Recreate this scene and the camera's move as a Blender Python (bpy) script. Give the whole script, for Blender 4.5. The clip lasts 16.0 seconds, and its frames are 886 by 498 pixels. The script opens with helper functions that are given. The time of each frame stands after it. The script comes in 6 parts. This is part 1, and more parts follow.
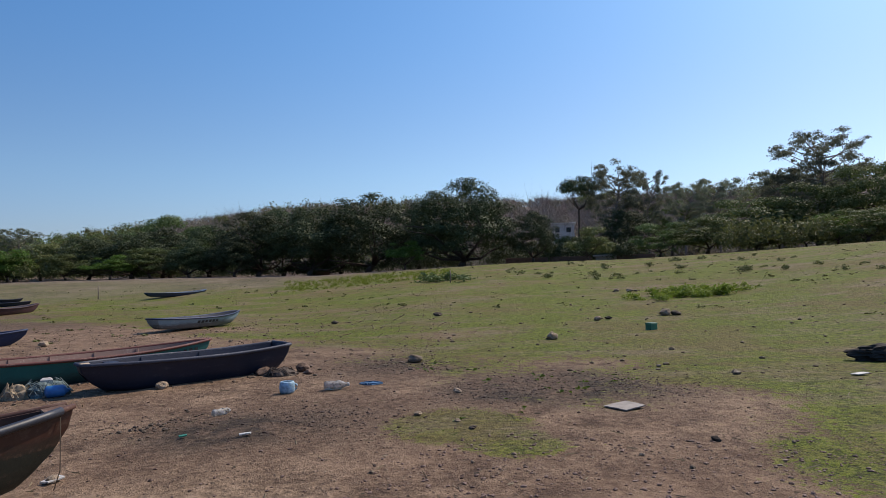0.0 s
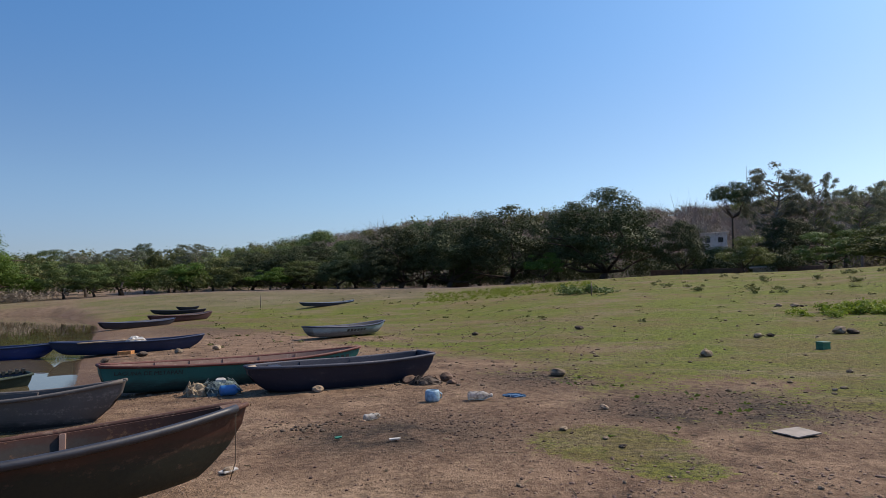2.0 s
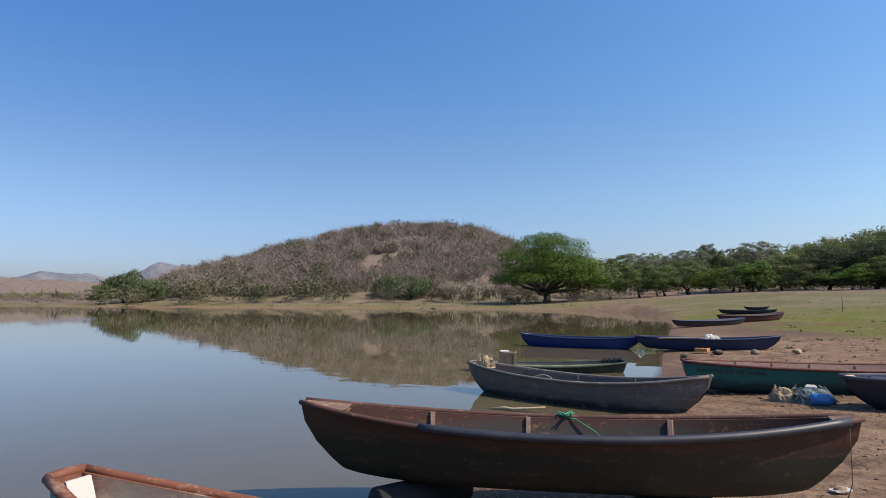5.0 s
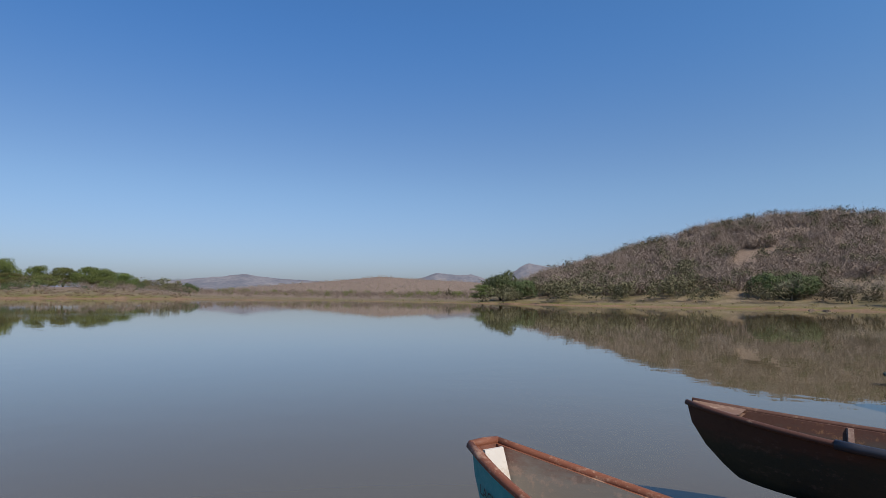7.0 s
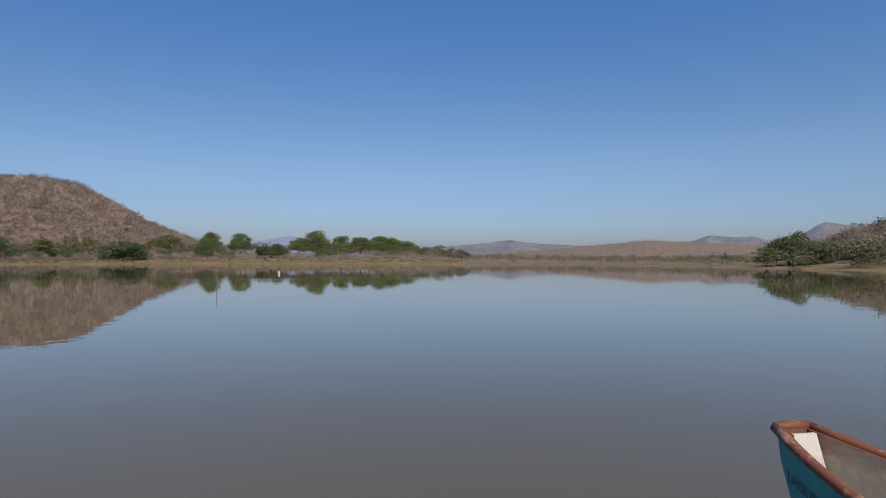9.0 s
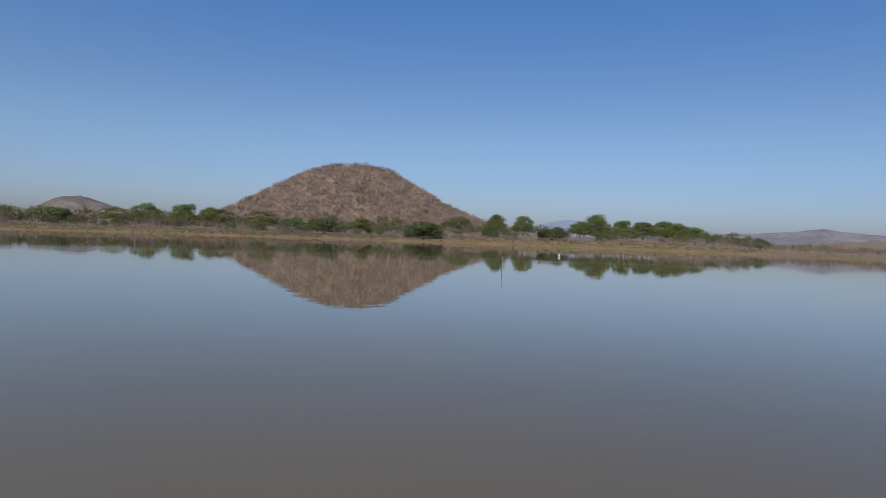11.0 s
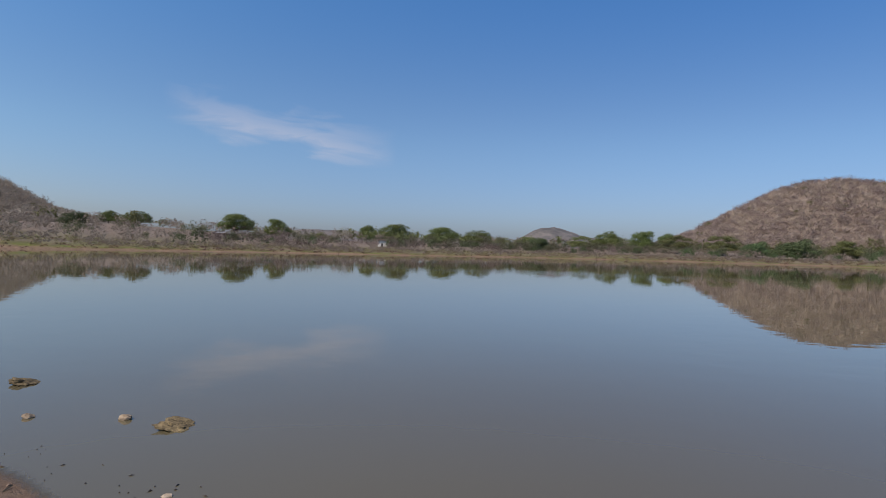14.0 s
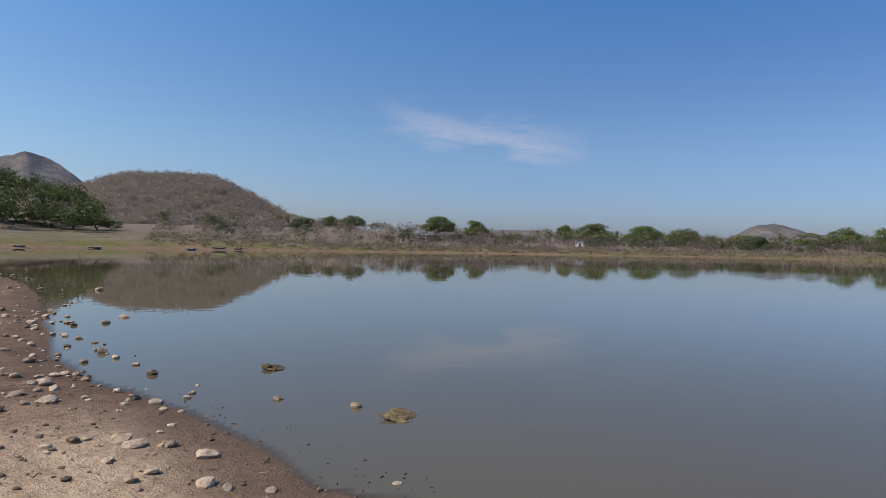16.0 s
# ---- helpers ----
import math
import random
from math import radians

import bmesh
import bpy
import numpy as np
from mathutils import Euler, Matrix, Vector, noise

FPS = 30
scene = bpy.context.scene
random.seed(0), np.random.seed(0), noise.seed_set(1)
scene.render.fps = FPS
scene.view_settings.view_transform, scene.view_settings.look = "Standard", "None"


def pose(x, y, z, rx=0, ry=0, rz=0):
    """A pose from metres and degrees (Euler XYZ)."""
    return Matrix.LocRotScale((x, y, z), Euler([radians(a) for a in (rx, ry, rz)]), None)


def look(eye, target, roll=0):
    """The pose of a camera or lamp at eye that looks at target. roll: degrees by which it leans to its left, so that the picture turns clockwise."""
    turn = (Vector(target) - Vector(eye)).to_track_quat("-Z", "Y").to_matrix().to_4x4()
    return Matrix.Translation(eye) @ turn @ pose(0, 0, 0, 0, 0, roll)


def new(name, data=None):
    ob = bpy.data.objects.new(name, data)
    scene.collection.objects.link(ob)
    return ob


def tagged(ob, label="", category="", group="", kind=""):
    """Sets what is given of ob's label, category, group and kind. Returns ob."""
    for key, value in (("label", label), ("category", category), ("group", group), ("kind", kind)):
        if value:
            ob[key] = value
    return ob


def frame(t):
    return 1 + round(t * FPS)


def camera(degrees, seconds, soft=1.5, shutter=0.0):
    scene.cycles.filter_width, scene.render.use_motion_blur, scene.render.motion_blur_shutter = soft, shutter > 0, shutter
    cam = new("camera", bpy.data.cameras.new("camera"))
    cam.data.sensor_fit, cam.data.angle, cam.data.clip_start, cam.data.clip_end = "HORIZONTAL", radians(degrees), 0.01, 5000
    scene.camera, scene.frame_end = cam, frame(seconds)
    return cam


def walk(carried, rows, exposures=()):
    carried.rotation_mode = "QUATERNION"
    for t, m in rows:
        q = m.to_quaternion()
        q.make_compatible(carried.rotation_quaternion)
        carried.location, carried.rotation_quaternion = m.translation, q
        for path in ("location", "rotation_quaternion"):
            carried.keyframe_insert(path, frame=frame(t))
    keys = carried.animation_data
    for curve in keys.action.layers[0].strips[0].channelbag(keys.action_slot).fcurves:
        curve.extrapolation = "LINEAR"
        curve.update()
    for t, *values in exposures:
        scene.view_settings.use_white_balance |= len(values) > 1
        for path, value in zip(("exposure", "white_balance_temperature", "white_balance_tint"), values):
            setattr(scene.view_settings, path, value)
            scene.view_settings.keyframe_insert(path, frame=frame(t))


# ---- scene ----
cam = camera(70.62, 16.0, 0.5)
PATH = [
    (0.0, pose(0.000, 0.000, 1.800, 93.01, 1.03, -3.23)),
    (0.5, pose(-0.008, 0.005, 1.804, 93.79, 1.07, -0.60)),
    (1.0, pose(-0.033, 0.018, 1.793, 93.69, -0.27, 2.18)),
    (1.5, pose(-0.047, 0.023, 1.785, 94.03, 0.02, 4.62)),
    (2.0, pose(-0.071, 0.010, 1.790, 94.30, 0.55, 9.33)),
    (2.5, pose(-0.110, 0.010, 1.793, 94.72, 0.70, 15.76)),
    (3.0, pose(-0.146, 0.010, 1.790, 95.03, 0.46, 22.26)),
    (3.5, pose(-0.174, -0.002, 1.790, 95.03, 0.33, 29.11)),
    (4.0, pose(-0.208, -0.010, 1.789, 94.61, 0.34, 36.55)),
    (4.5, pose(-0.249, -0.038, 1.788, 94.72, 0.12, 46.79)),
    (5.0, pose(-0.278, -0.070, 1.774, 94.48, -0.09, 57.77)),
    (5.2, pose(-0.300, -0.083, 1.766, 94.21, -0.27, 61.77)),
    (7.3, pose(-0.315, -0.221, 1.739, 93.90, -0.43, 93.34)),
    (7.5, pose(-0.305, -0.222, 1.745, 93.58, -0.40, 95.48)),
    (8.0, pose(-0.290, -0.262, 1.750, 93.22, -0.58, 102.00)),
    (8.2, pose(-0.280, -0.285, 1.751, 92.58, -0.35, 105.00)),
    (10.3, pose(-0.163, -0.348, 1.783, 90.20, -1.81, 129.98)),
    (10.5, pose(-0.136, -0.310, 1.778, 90.01, -2.00, 133.96)),
    (11.0, pose(-0.126, -0.303, 1.769, 88.87, -2.14, 138.85)),
    (11.5, pose(-0.127, -0.295, 1.769, 88.94, -0.88, 145.67)),
    (12.0, pose(-0.117, -0.273, 1.776, 89.38, -0.93, 149.85)),
    (12.5, pose(-0.080, -0.257, 1.771, 89.42, -0.81, 155.18)),
    (13.0, pose(-0.039, -0.202, 1.763, 89.37, -1.08, 164.68)),
    (13.5, pose(-0.028, -0.138, 1.782, 89.64, -1.34, 172.07)),
    (14.0, pose(-0.003, -0.123, 1.792, 89.92, -1.60, 179.04)),
    (14.5, pose(0.034, -0.151, 1.778, 90.28, -1.67, 184.81)),
    (15.0, pose(0.083, -0.156, 1.776, 89.64, -1.64, 190.36)),
    (15.5, pose(0.131, -0.177, 1.782, 89.64, -1.11, 193.32)),
    (16.0, pose(0.173, -0.190, 1.790, 89.51, -1.20, 196.89)),
]
walk(cam, PATH, ((0.0, 0.09, 7100, 16), (2.0, 0.19, 7400, 16), (3.5, 0.46, 7500, 16), (5.0, 0.5, 7400, 16), (7.5, 0.12, 7400, 15), (10.5, 0.04, 7400, 15), (13.0, 0.12, 7200, 15), (16.0, 0.10, 7000, 15)))

# ---- light: one sun, clear sky with a wisp of cirrus ----
SUN_AZ, SUN_EL = 54.0, 48.0
EYE = 1.8
world = bpy.data.worlds.new("sky")
scene.world = world
world.use_nodes = True


def link_world():
    nt = world.node_tree
    nt.nodes.clear()
    n, l = nt.nodes.new, nt.links.new
    out, bg = n("ShaderNodeOutputWorld"), n("ShaderNodeBackground")
    sky = n("ShaderNodeTexSky")
    sky.sky_type, sky.sun_disc = "NISHITA", False
    sky.sun_elevation, sky.sun_rotation = radians(SUN_EL), radians(SUN_AZ)
    sky.altitude, sky.air_density, sky.dust_density, sky.ozone_density = 400, 1.0, 1.5, 2.6
    tc, sep = n("ShaderNodeTexCoord"), n("ShaderNodeSeparateXYZ")
    l(tc.outputs["Generated"], sep.inputs[0])

    def m(op, a, b=None, c=None):
        k = n("ShaderNodeMath")
        k.operation = op
        for i, v in enumerate((a, b, c)):
            if v is None:
                continue
            if isinstance(v, (int, float)):
                k.inputs[i].default_value = v
            else:
                l(v, k.inputs[i])
        return k.outputs[0]

    # azimuth and height of the direction, in degrees; cirrus lies in a narrow slanting streak
    az = m("MULTIPLY", m("ARCTAN2", sep.outputs[0], m("MULTIPLY", sep.outputs[1], -1.0)), 57.2958)
    el = m("MULTIPLY", m("ARCSINE", sep.outputs[2]), 57.2958)
    u = m("SUBTRACT", az, 13.5)      # 0 in the middle of the streak, + towards its high end
    mid = m("ADD", 9.9, m("MULTIPLY", u, 0.16))
    comb = n("ShaderNodeCombineXYZ")
    l(m("MULTIPLY", u, 0.10), comb.inputs[0]), l(m("MULTIPLY", el, 0.42), comb.inputs[1])
    wisps = n("ShaderNodeTexNoise")
    wisps.inputs["Scale"].default_value, wisps.inputs["Detail"].default_value, wisps.inputs["Distortion"].default_value = 1.6, 7, 0.9
    l(comb.outputs[0], wisps.inputs["Vector"])
    off = m("ABSOLUTE", m("SUBTRACT", m("ADD", el, m("MULTIPLY", m("SUBTRACT", wisps.outputs["Fac"], 0.5), 5.0)), mid))
    band = m("SMOOTH_MAX", m("SUBTRACT", 1.0, m("DIVIDE", off, 1.9)), 0.0, 0.2)
    ends = m("SMOOTH_MAX", m("SUBTRACT", 1.0, m("POWER", m("ABSOLUTE", m("DIVIDE", u, 10.0)), 3.0)), 0.0, 0.1)
    cloud = m("MULTIPLY", m("MULTIPLY", band, ends), m("MULTIPLY", wisps.outputs["Fac"], 0.8))
    mix = n("ShaderNodeMix")
    mix.data_type = "RGBA"
    tone = n("ShaderNodeHueSaturation")
    tone.inputs["Saturation"].default_value = 1.2
    l(sky.outputs[0], tone.inputs["Color"])
    # dry-season haze: greyer low down, deeper blue overhead
    def ramp(low, mid_, high):
        k = n("ShaderNodeValToRGB")
        k.color_ramp.interpolation = "EASE"
        k.color_ramp.elements[0].position, k.color_ramp.elements[0].color = 0.0, (*low, 1)
        k.color_ramp.elements[1].position, k.color_ramp.elements[1].color = 1.0, (*high, 1)
        k.color_ramp.elements.new(0.4).color = (*mid_, 1)
        l(m("DIVIDE", el, 26.0), k.inputs[0])
        return k.outputs[0]

    a, e = radians(SUN_AZ), radians(SUN_EL)
    toward = m("ADD", m("ADD", m("MULTIPLY", sep.outputs[0], math.sin(a) * math.cos(e)), m("MULTIPLY", sep.outputs[1], math.cos(a) * math.cos(e))), m("MULTIPLY", sep.outputs[2], math.sin(e)))
    glare = n("ShaderNodeMapRange")
    glare.interpolation_type = "SMOOTHSTEP"
    glare.inputs["From Min"].default_value, glare.inputs["From Max"].default_value = -0.4, 0.6
    l(toward, glare.inputs["Value"])
    haze = n("ShaderNodeMix")
    haze.data_type = "RGBA"
    l(glare.outputs[0], haze.inputs[0])
    l(ramp((0.44, 0.53, 0.80), (0.62, 0.70, 0.82), (0.45, 0.76, 1.0)), haze.inputs[6])
    l(ramp((0.78, 0.79, 0.94), (0.85, 0.98, 1.04), (0.72, 1.04, 1.17)), haze.inputs[7])
    air = n("ShaderNodeMix")
    air.data_type, air.blend_type = "RGBA", "MULTIPLY"
    air.inputs[0].default_value = 1.0
    l(tone.outputs[0], air.inputs[6]), l(haze.outputs[2], air.inputs[7])
    l(cloud, mix.inputs[0]), l(air.outputs[2], mix.inputs[6])
    mix.inputs[7].default_value = (3.6, 3.9, 4.8, 1)
    l(mix.outputs[2], bg.inputs[0])
    bg.inputs[1].default_value = 0.135
    l(bg.outputs[0], out.inputs[0])


link_world()
sun = new("sun", bpy.data.lights.new("sun", "SUN"))
sun.data.energy, sun.data.angle, sun.data.color = 4.0, radians(0.55), (1.0, 0.93, 0.82)
sun.matrix_world = look((60 * math.sin(radians(SUN_AZ)), 60 * math.cos(radians(SUN_AZ)), 60 * math.tan(radians(SUN_EL))), (0, 0, 0))


# ---- materials ----
class Mat:
    """A small wrapper round a principled node material."""

    def __init__(self, name, rough=0.8, metal=0.0, spec=0.5):
        self.m = bpy.data.materials.new(name)
        self.m.use_nodes = True
        self.nt = self.m.node_tree
        self.b = self.nt.nodes["Principled BSDF"]
        self.b.inputs["Roughness"].default_value = rough
        self.b.inputs["Metallic"].default_value = metal
        self.b.inputs["Specular IOR Level"].default_value = spec
        self.pos = None

    def n(self, kind, **kw):
        k = self.nt.nodes.new(kind)
        for a, v in kw.items():
            k.inputs[a].default_value = v
        return k

    def l(self, a, b):
        self.nt.links.new(a, b)

    def coords(self, space="Object", scale=(1, 1, 1)):
        mp = self.n("ShaderNodeMapping", Scale=scale)
        if space == "World":
            self.l(self.n("ShaderNodeNewGeometry").outputs["Position"], mp.inputs[0])
        else:
            self.l(self.n("ShaderNodeTexCoord").outputs[space], mp.inputs[0])
        return mp.outputs[0]

    def noise(self, vec, scale, detail=4, rough=0.6, dist=0.0):
        k = self.n("ShaderNodeTexNoise", Scale=scale, Detail=detail, Roughness=rough, Distortion=dist)
        self.l(vec, k.inputs["Vector"])
        return k.outputs["Fac"]

    def voronoi(self, vec, scale, out="Distance"):
        k = self.n("ShaderNodeTexVoronoi", Scale=scale)
        self.l(vec, k.inputs["Vector"])
        return k.outputs[out]

    def ramp(self, fac, stops):
        k = self.n("ShaderNodeValToRGB")
        while len(k.color_ramp.elements) < len(stops):
            k.color_ramp.elements.new(0.5)
        for e, (p, c) in zip(k.color_ramp.elements, stops):
            e.position = p
            e.color = (*c, 1) if isinstance(c, tuple) else (c, c, c, 1)
        self.l(fac, k.inputs[0])
        return k.outputs[0]

    def mix(self, fac, a, b, mode="MIX"):
        k = self.n("ShaderNodeMix")
        k.data_type, k.blend_type = "RGBA", mode
        for v, i in ((fac, 0), (a, 6), (b, 7)):
            if isinstance(v, tuple):
                k.inputs[i].default_value = (*v, 1)
            elif isinstance(v, (int, float)):
                k.inputs[i].default_value = v
            else:
                self.l(v, k.inputs[i])
        return k.outputs[2]

    def math(self, op, a, b=0.0, clamp=False):
        k = self.n("ShaderNodeMath")
        k.operation, k.use_clamp = op, clamp
        for i, v in enumerate((a, b)):
            if isinstance(v, (int, float)):
                k.inputs[i].default_value = v
            else:
                self.l(v, k.inputs[i])
        return k.outputs[0]

    def attr(self, name):
        k = self.n("ShaderNodeAttribute")
        k.attribute_name = name
        return k.outputs["Fac"]

    def color(self, c):
        if isinstance(c, tuple):
            self.b.inputs["Base Color"].default_value = (*c, 1)
        else:
            self.l(c, self.b.inputs["Base Color"])
        return self

    def rough(self, r):
        self.l(r, self.b.inputs["Roughness"])
        return self

    def bump(self, h, strength=0.4, dist=0.02):
        k = self.n("ShaderNodeBump", Strength=strength, Distance=dist)
        self.l(h, k.inputs["Height"])
        self.l(k.outputs[0], self.b.inputs["Normal"])
        return self


def ground_material():
    a = Mat("shore_earth", 0.92, spec=0.25)
    v = a.coords("World")
    big, mid, fine, grit = a.noise(v, 0.22, 5), a.noise(v, 1.7, 6, 0.65), a.noise(v, 11, 5, 0.7), a.noise(v, 60, 3, 0.7)
    soil = a.ramp(a.mix(0.5, mid, fine), [(0.40, (0.074, 0.043, 0.027)), (0.5, (0.205, 0.130, 0.082)), (0.60, (0.35, 0.236, 0.155))])
    soil = a.mix(a.ramp(big, [(0.42, 0.0), (0.62, 0.55)]), soil, (0.21, 0.125, 0.08))
    peb = a.ramp(a.voronoi(v, 17), [(0.0, 1.0), (0.16, 0.8), (0.24, 0.0)])
    pebm = a.math("MULTIPLY", peb, a.ramp(a.noise(v, 0.9, 4), [(0.46, 0.0), (0.60, 0.85)]))
    soil = a.mix(pebm, soil, a.ramp(grit, [(0.3, (0.15, 0.10, 0.07)), (0.7, (0.36, 0.28, 0.20))]))
    soil = a.mix(a.math("MULTIPLY", a.ramp(grit, [(0.36, 0.8), (0.47, 0.0)]), a.ramp(a.noise(v, 2.6, 4, 0.6), [(0.44, 0.1), (0.58, 1.0)])), soil, (0.05, 0.031, 0.023))
    mud = a.ramp(fine, [(0.4, (0.026, 0.018, 0.012)), (0.62, (0.085, 0.058, 0.040))])
    soil = a.mix(a.math("MULTIPLY", a.attr("mud"), a.ramp(mid, [(0.36, 0.1), (0.56, 1.0)])), soil, mud)
    sand = a.ramp(mid, [(0.3, (0.44, 0.30, 0.19)), (0.7, (0.62, 0.46, 0.31))])
    soil = a.mix(a.math("MULTIPLY", a.attr("sand"), a.ramp(fine, [(0.25, 0.35), (0.6, 1.0)])), soil, sand)
    g1 = a.ramp(a.mix(0.5, fine, grit), [(0.43, (0.022, 0.032, 0.004)), (0.5, (0.090, 0.116, 0.009)), (0.57, (0.178, 0.194, 0.022))])
    g2 = a.ramp(a.mix(0.5, fine, grit), [(0.42, (0.055, 0.044, 0.013)), (0.58, (0.19, 0.148, 0.05))])
    grass = a.mix(a.ramp(a.mix(0.45, big, a.noise(v, 0.8, 6, 0.7)), [(0.47, 0.0), (0.57, 0.9)]), g1, g2)
    grass = a.mix(a.ramp(a.noise(a.coords("World", (0.6, 1.3, 1)), 0.33, 8, 0.78), [(0.50, 0.0), (0.60, 0.75)]), grass, a.ramp(fine, [(0.4, (0.105, 0.076, 0.046)), (0.6, (0.235, 0.175, 0.11))]))
    gm = a.math("ADD", a.attr("grass"), a.math("MULTIPLY", a.math("SUBTRACT", a.mix(0.6, mid, fine), 0.5), 3.0))
    col = a.mix(a.ramp(gm, [(0.36, 0.0), (0.60, 1.0)]), soil, grass)
    dry = a.ramp(a.mix(0.5, mid, big), [(0.42, (0.085, 0.066, 0.045)), (0.5, (0.142, 0.110, 0.075)), (0.58, (0.215, 0.168, 0.118))])
    dry = a.mix(a.ramp(a.noise(v, 0.06, 6, 0.7), [(0.44, 0.0), (0.60, 0.7)]), dry, (0.14, 0.13, 0.06))
    col = a.mix(a.attr("far"), col, dry)
    litter = a.ramp(a.mix(0.5, mid, fine), [(0.42, (0.105, 0.078, 0.062)), (0.58, (0.24, 0.182, 0.145))])
    col = a.mix(a.attr("wood"), col, litter)
    wet = a.attr("wet")
    col = a.mix(wet, col, a.mix(0.75, col, (0.115, 0.066, 0.043)))
    a.color(col)
    a.rough(a.math("SUBTRACT", 0.95, a.math("MULTIPLY", wet, 0.15)))
    a.bump(a.mix(0.35, a.mix(0.65, mid, fine), a.mix(0.4, grit, peb)), 0.9, 0.14)
    return a.m


def water_material():
    """Murky lake water: a silt-brown body under a clear, faintly rippled surface; the last hand's depth lets the bed show."""
    a = Mat("lake_water", 0.012, spec=0.5)
    a.b.inputs["IOR"].default_value = 1.333
    v = a.coords("World", (1, 1, 1))
    a.color(a.ramp(a.noise(v, 0.05, 3), [(0.3, (0.089, 0.074, 0.043)), (0.7, (0.108, 0.089, 0.052))]))
    # long low ripples, and a breeze-roughened strip far out
    r1 = a.noise(v, 1.2, 1, 0.4)
    r2 = a.noise(v, 3.2, 1, 0.4)
    a.bump(a.mix(0.3, r1, r2), 0.055, 0.05)
    a.rough(a.math("ADD", 0.008, a.math("MULTIPLY", a.attr("breeze"), 0.07)))
    a.l(a.math("SUBTRACT", 1.0, a.math("MULTIPLY", a.attr("shallow"), 0.85)), a.b.inputs["Alpha"])
    return a.m


def leaf_material(name, dark, mid, light, trans=0.25):
    a = Mat(name, 0.62, spec=0.3)
    geo = a.n("ShaderNodeNewGeometry")
    inst = a.n("ShaderNodeObjectInfo")
    near = [tuple(m * k + e * (1 - k) for e, m in zip(end, mid)) for end, k in ((dark, 0.6), (light, 0.5))]
    c = a.ramp(geo.outputs["Random Per Island"], [(0.0, near[0]), (0.55, mid), (1.0, near[1])])
    hue = a.n("ShaderNodeHueSaturation")
    a.l(c, hue.inputs["Color"])
    a.l(a.math("ADD", 0.47, a.math("MULTIPLY", inst.outputs["Random"], 0.05)), hue.inputs["Hue"])
    a.l(a.math("ADD", 0.75, a.math("MULTIPLY", inst.outputs["Random"], 0.5)), hue.inputs["Value"])
    a.color(hue.outputs[0])
    if trans:
        tr = a.n("ShaderNodeBsdfTranslucent")
        a.l(hue.outputs[0], tr.inputs[0])
        mx = a.n("ShaderNodeMixShader", Fac=trans)
        a.l(a.b.outputs[0], mx.inputs[1]), a.l(tr.outputs[0], mx.inputs[2])
        a.l(mx.outputs[0], a.nt.nodes["Material Output"].inputs[0])
    return a.m


def bark_material(name, c1, c2):
    a = Mat(name, 0.9, spec=0.2)
    v = a.coords("Object", (3, 3, 0.7))
    k = a.noise(v, 2.2, 5, 0.65)
    return a.color(a.ramp(k, [(0.3, c1), (0.7, c2)])).bump(k, 0.6, 0.04).m


def paint_material(name, c, worn, rough=0.55, wear=0.5, low=None, low_z=0.30):
    """Old boat paint, scuffed through to the layer below; low: another colour near the bottom."""
    a = Mat(name, rough, spec=0.4)
    v = a.coords("Object")
    streak = a.noise(a.coords("Object", (1.2, 1.2, 5)), 2.2, 6, 0.7)
    fine = a.noise(v, 24, 6, 0.72)
    base = a.mix(a.ramp(a.noise(v, 1.6, 5), [(0.35, 0.0), (0.7, 0.6)]), c, tuple(x * 0.6 for x in c))
    if low:
        z = a.n("ShaderNodeSeparateXYZ")
        a.l(v, z.inputs[0])
        edge = a.math("ADD", z.outputs[2], a.math("MULTIPLY", streak, 0.28))
        base = a.mix(a.ramp(edge, [(low_z, 1.0), (low_z + 0.10, 0.0)]), base, low)
    col = a.mix(a.ramp(a.mix(0.5, streak, fine), [(0.565 - 0.075 * wear, 0.0), (0.64 - 0.06 * wear, 0.6)]), base, worn)
    spots = a.ramp(a.voronoi(v, 21), [(0.0, 1.0), (0.07, 0.0)])
    col = a.mix(a.math("MULTIPLY", spots, a.ramp(fine, [(0.5, 0.0), (0.62, 0.35)])), col, worn)
    a.color(col)
    a.rough(a.ramp(fine, [(0.3, rough - 0.1), (0.7, min(1.0, rough + 0.2))]))
    return a.bump(a.mix(0.5, fine, streak), 0.25, 0.01).m


def plain_material(name, c, rough=0.7, vary=0.25, scale=6, metal=0.0, bump=0.2):
    a = Mat(name, rough, metal)
    v = a.coords("Object")
    k = a.noise(v, scale, 5, 0.65)
    a.color(a.ramp(k, [(0.3, tuple(x * (1 - vary) for x in c)), (0.7, tuple(min(1, x * (1 + vary)) for x in c))]))
    return a.bump(k, bump, 0.01).m


def stone_material(name, c1, c2):
    a = Mat(name, 0.9, spec=0.25)
    v = a.coords("Object")
    inst = a.n("ShaderNodeObjectInfo")
    k, f = a.noise(v, 3.5, 6, 0.7), a.noise(v, 18, 4, 0.7)
    col = a.ramp(a.mix(0.45, k, f), [(0.41, c1), (0.59, c2)])
    hue = a.n("ShaderNodeHueSaturation")
    a.l(col, hue.inputs["Color"])
    a.l(a.math("ADD", 0.6, a.math("MULTIPLY", inst.outputs["Random"], 0.7)), hue.inputs["Value"])
    a.color(hue.outputs[0])
    return a.bump(a.mix(0.5, k, f), 0.6, 0.02).m


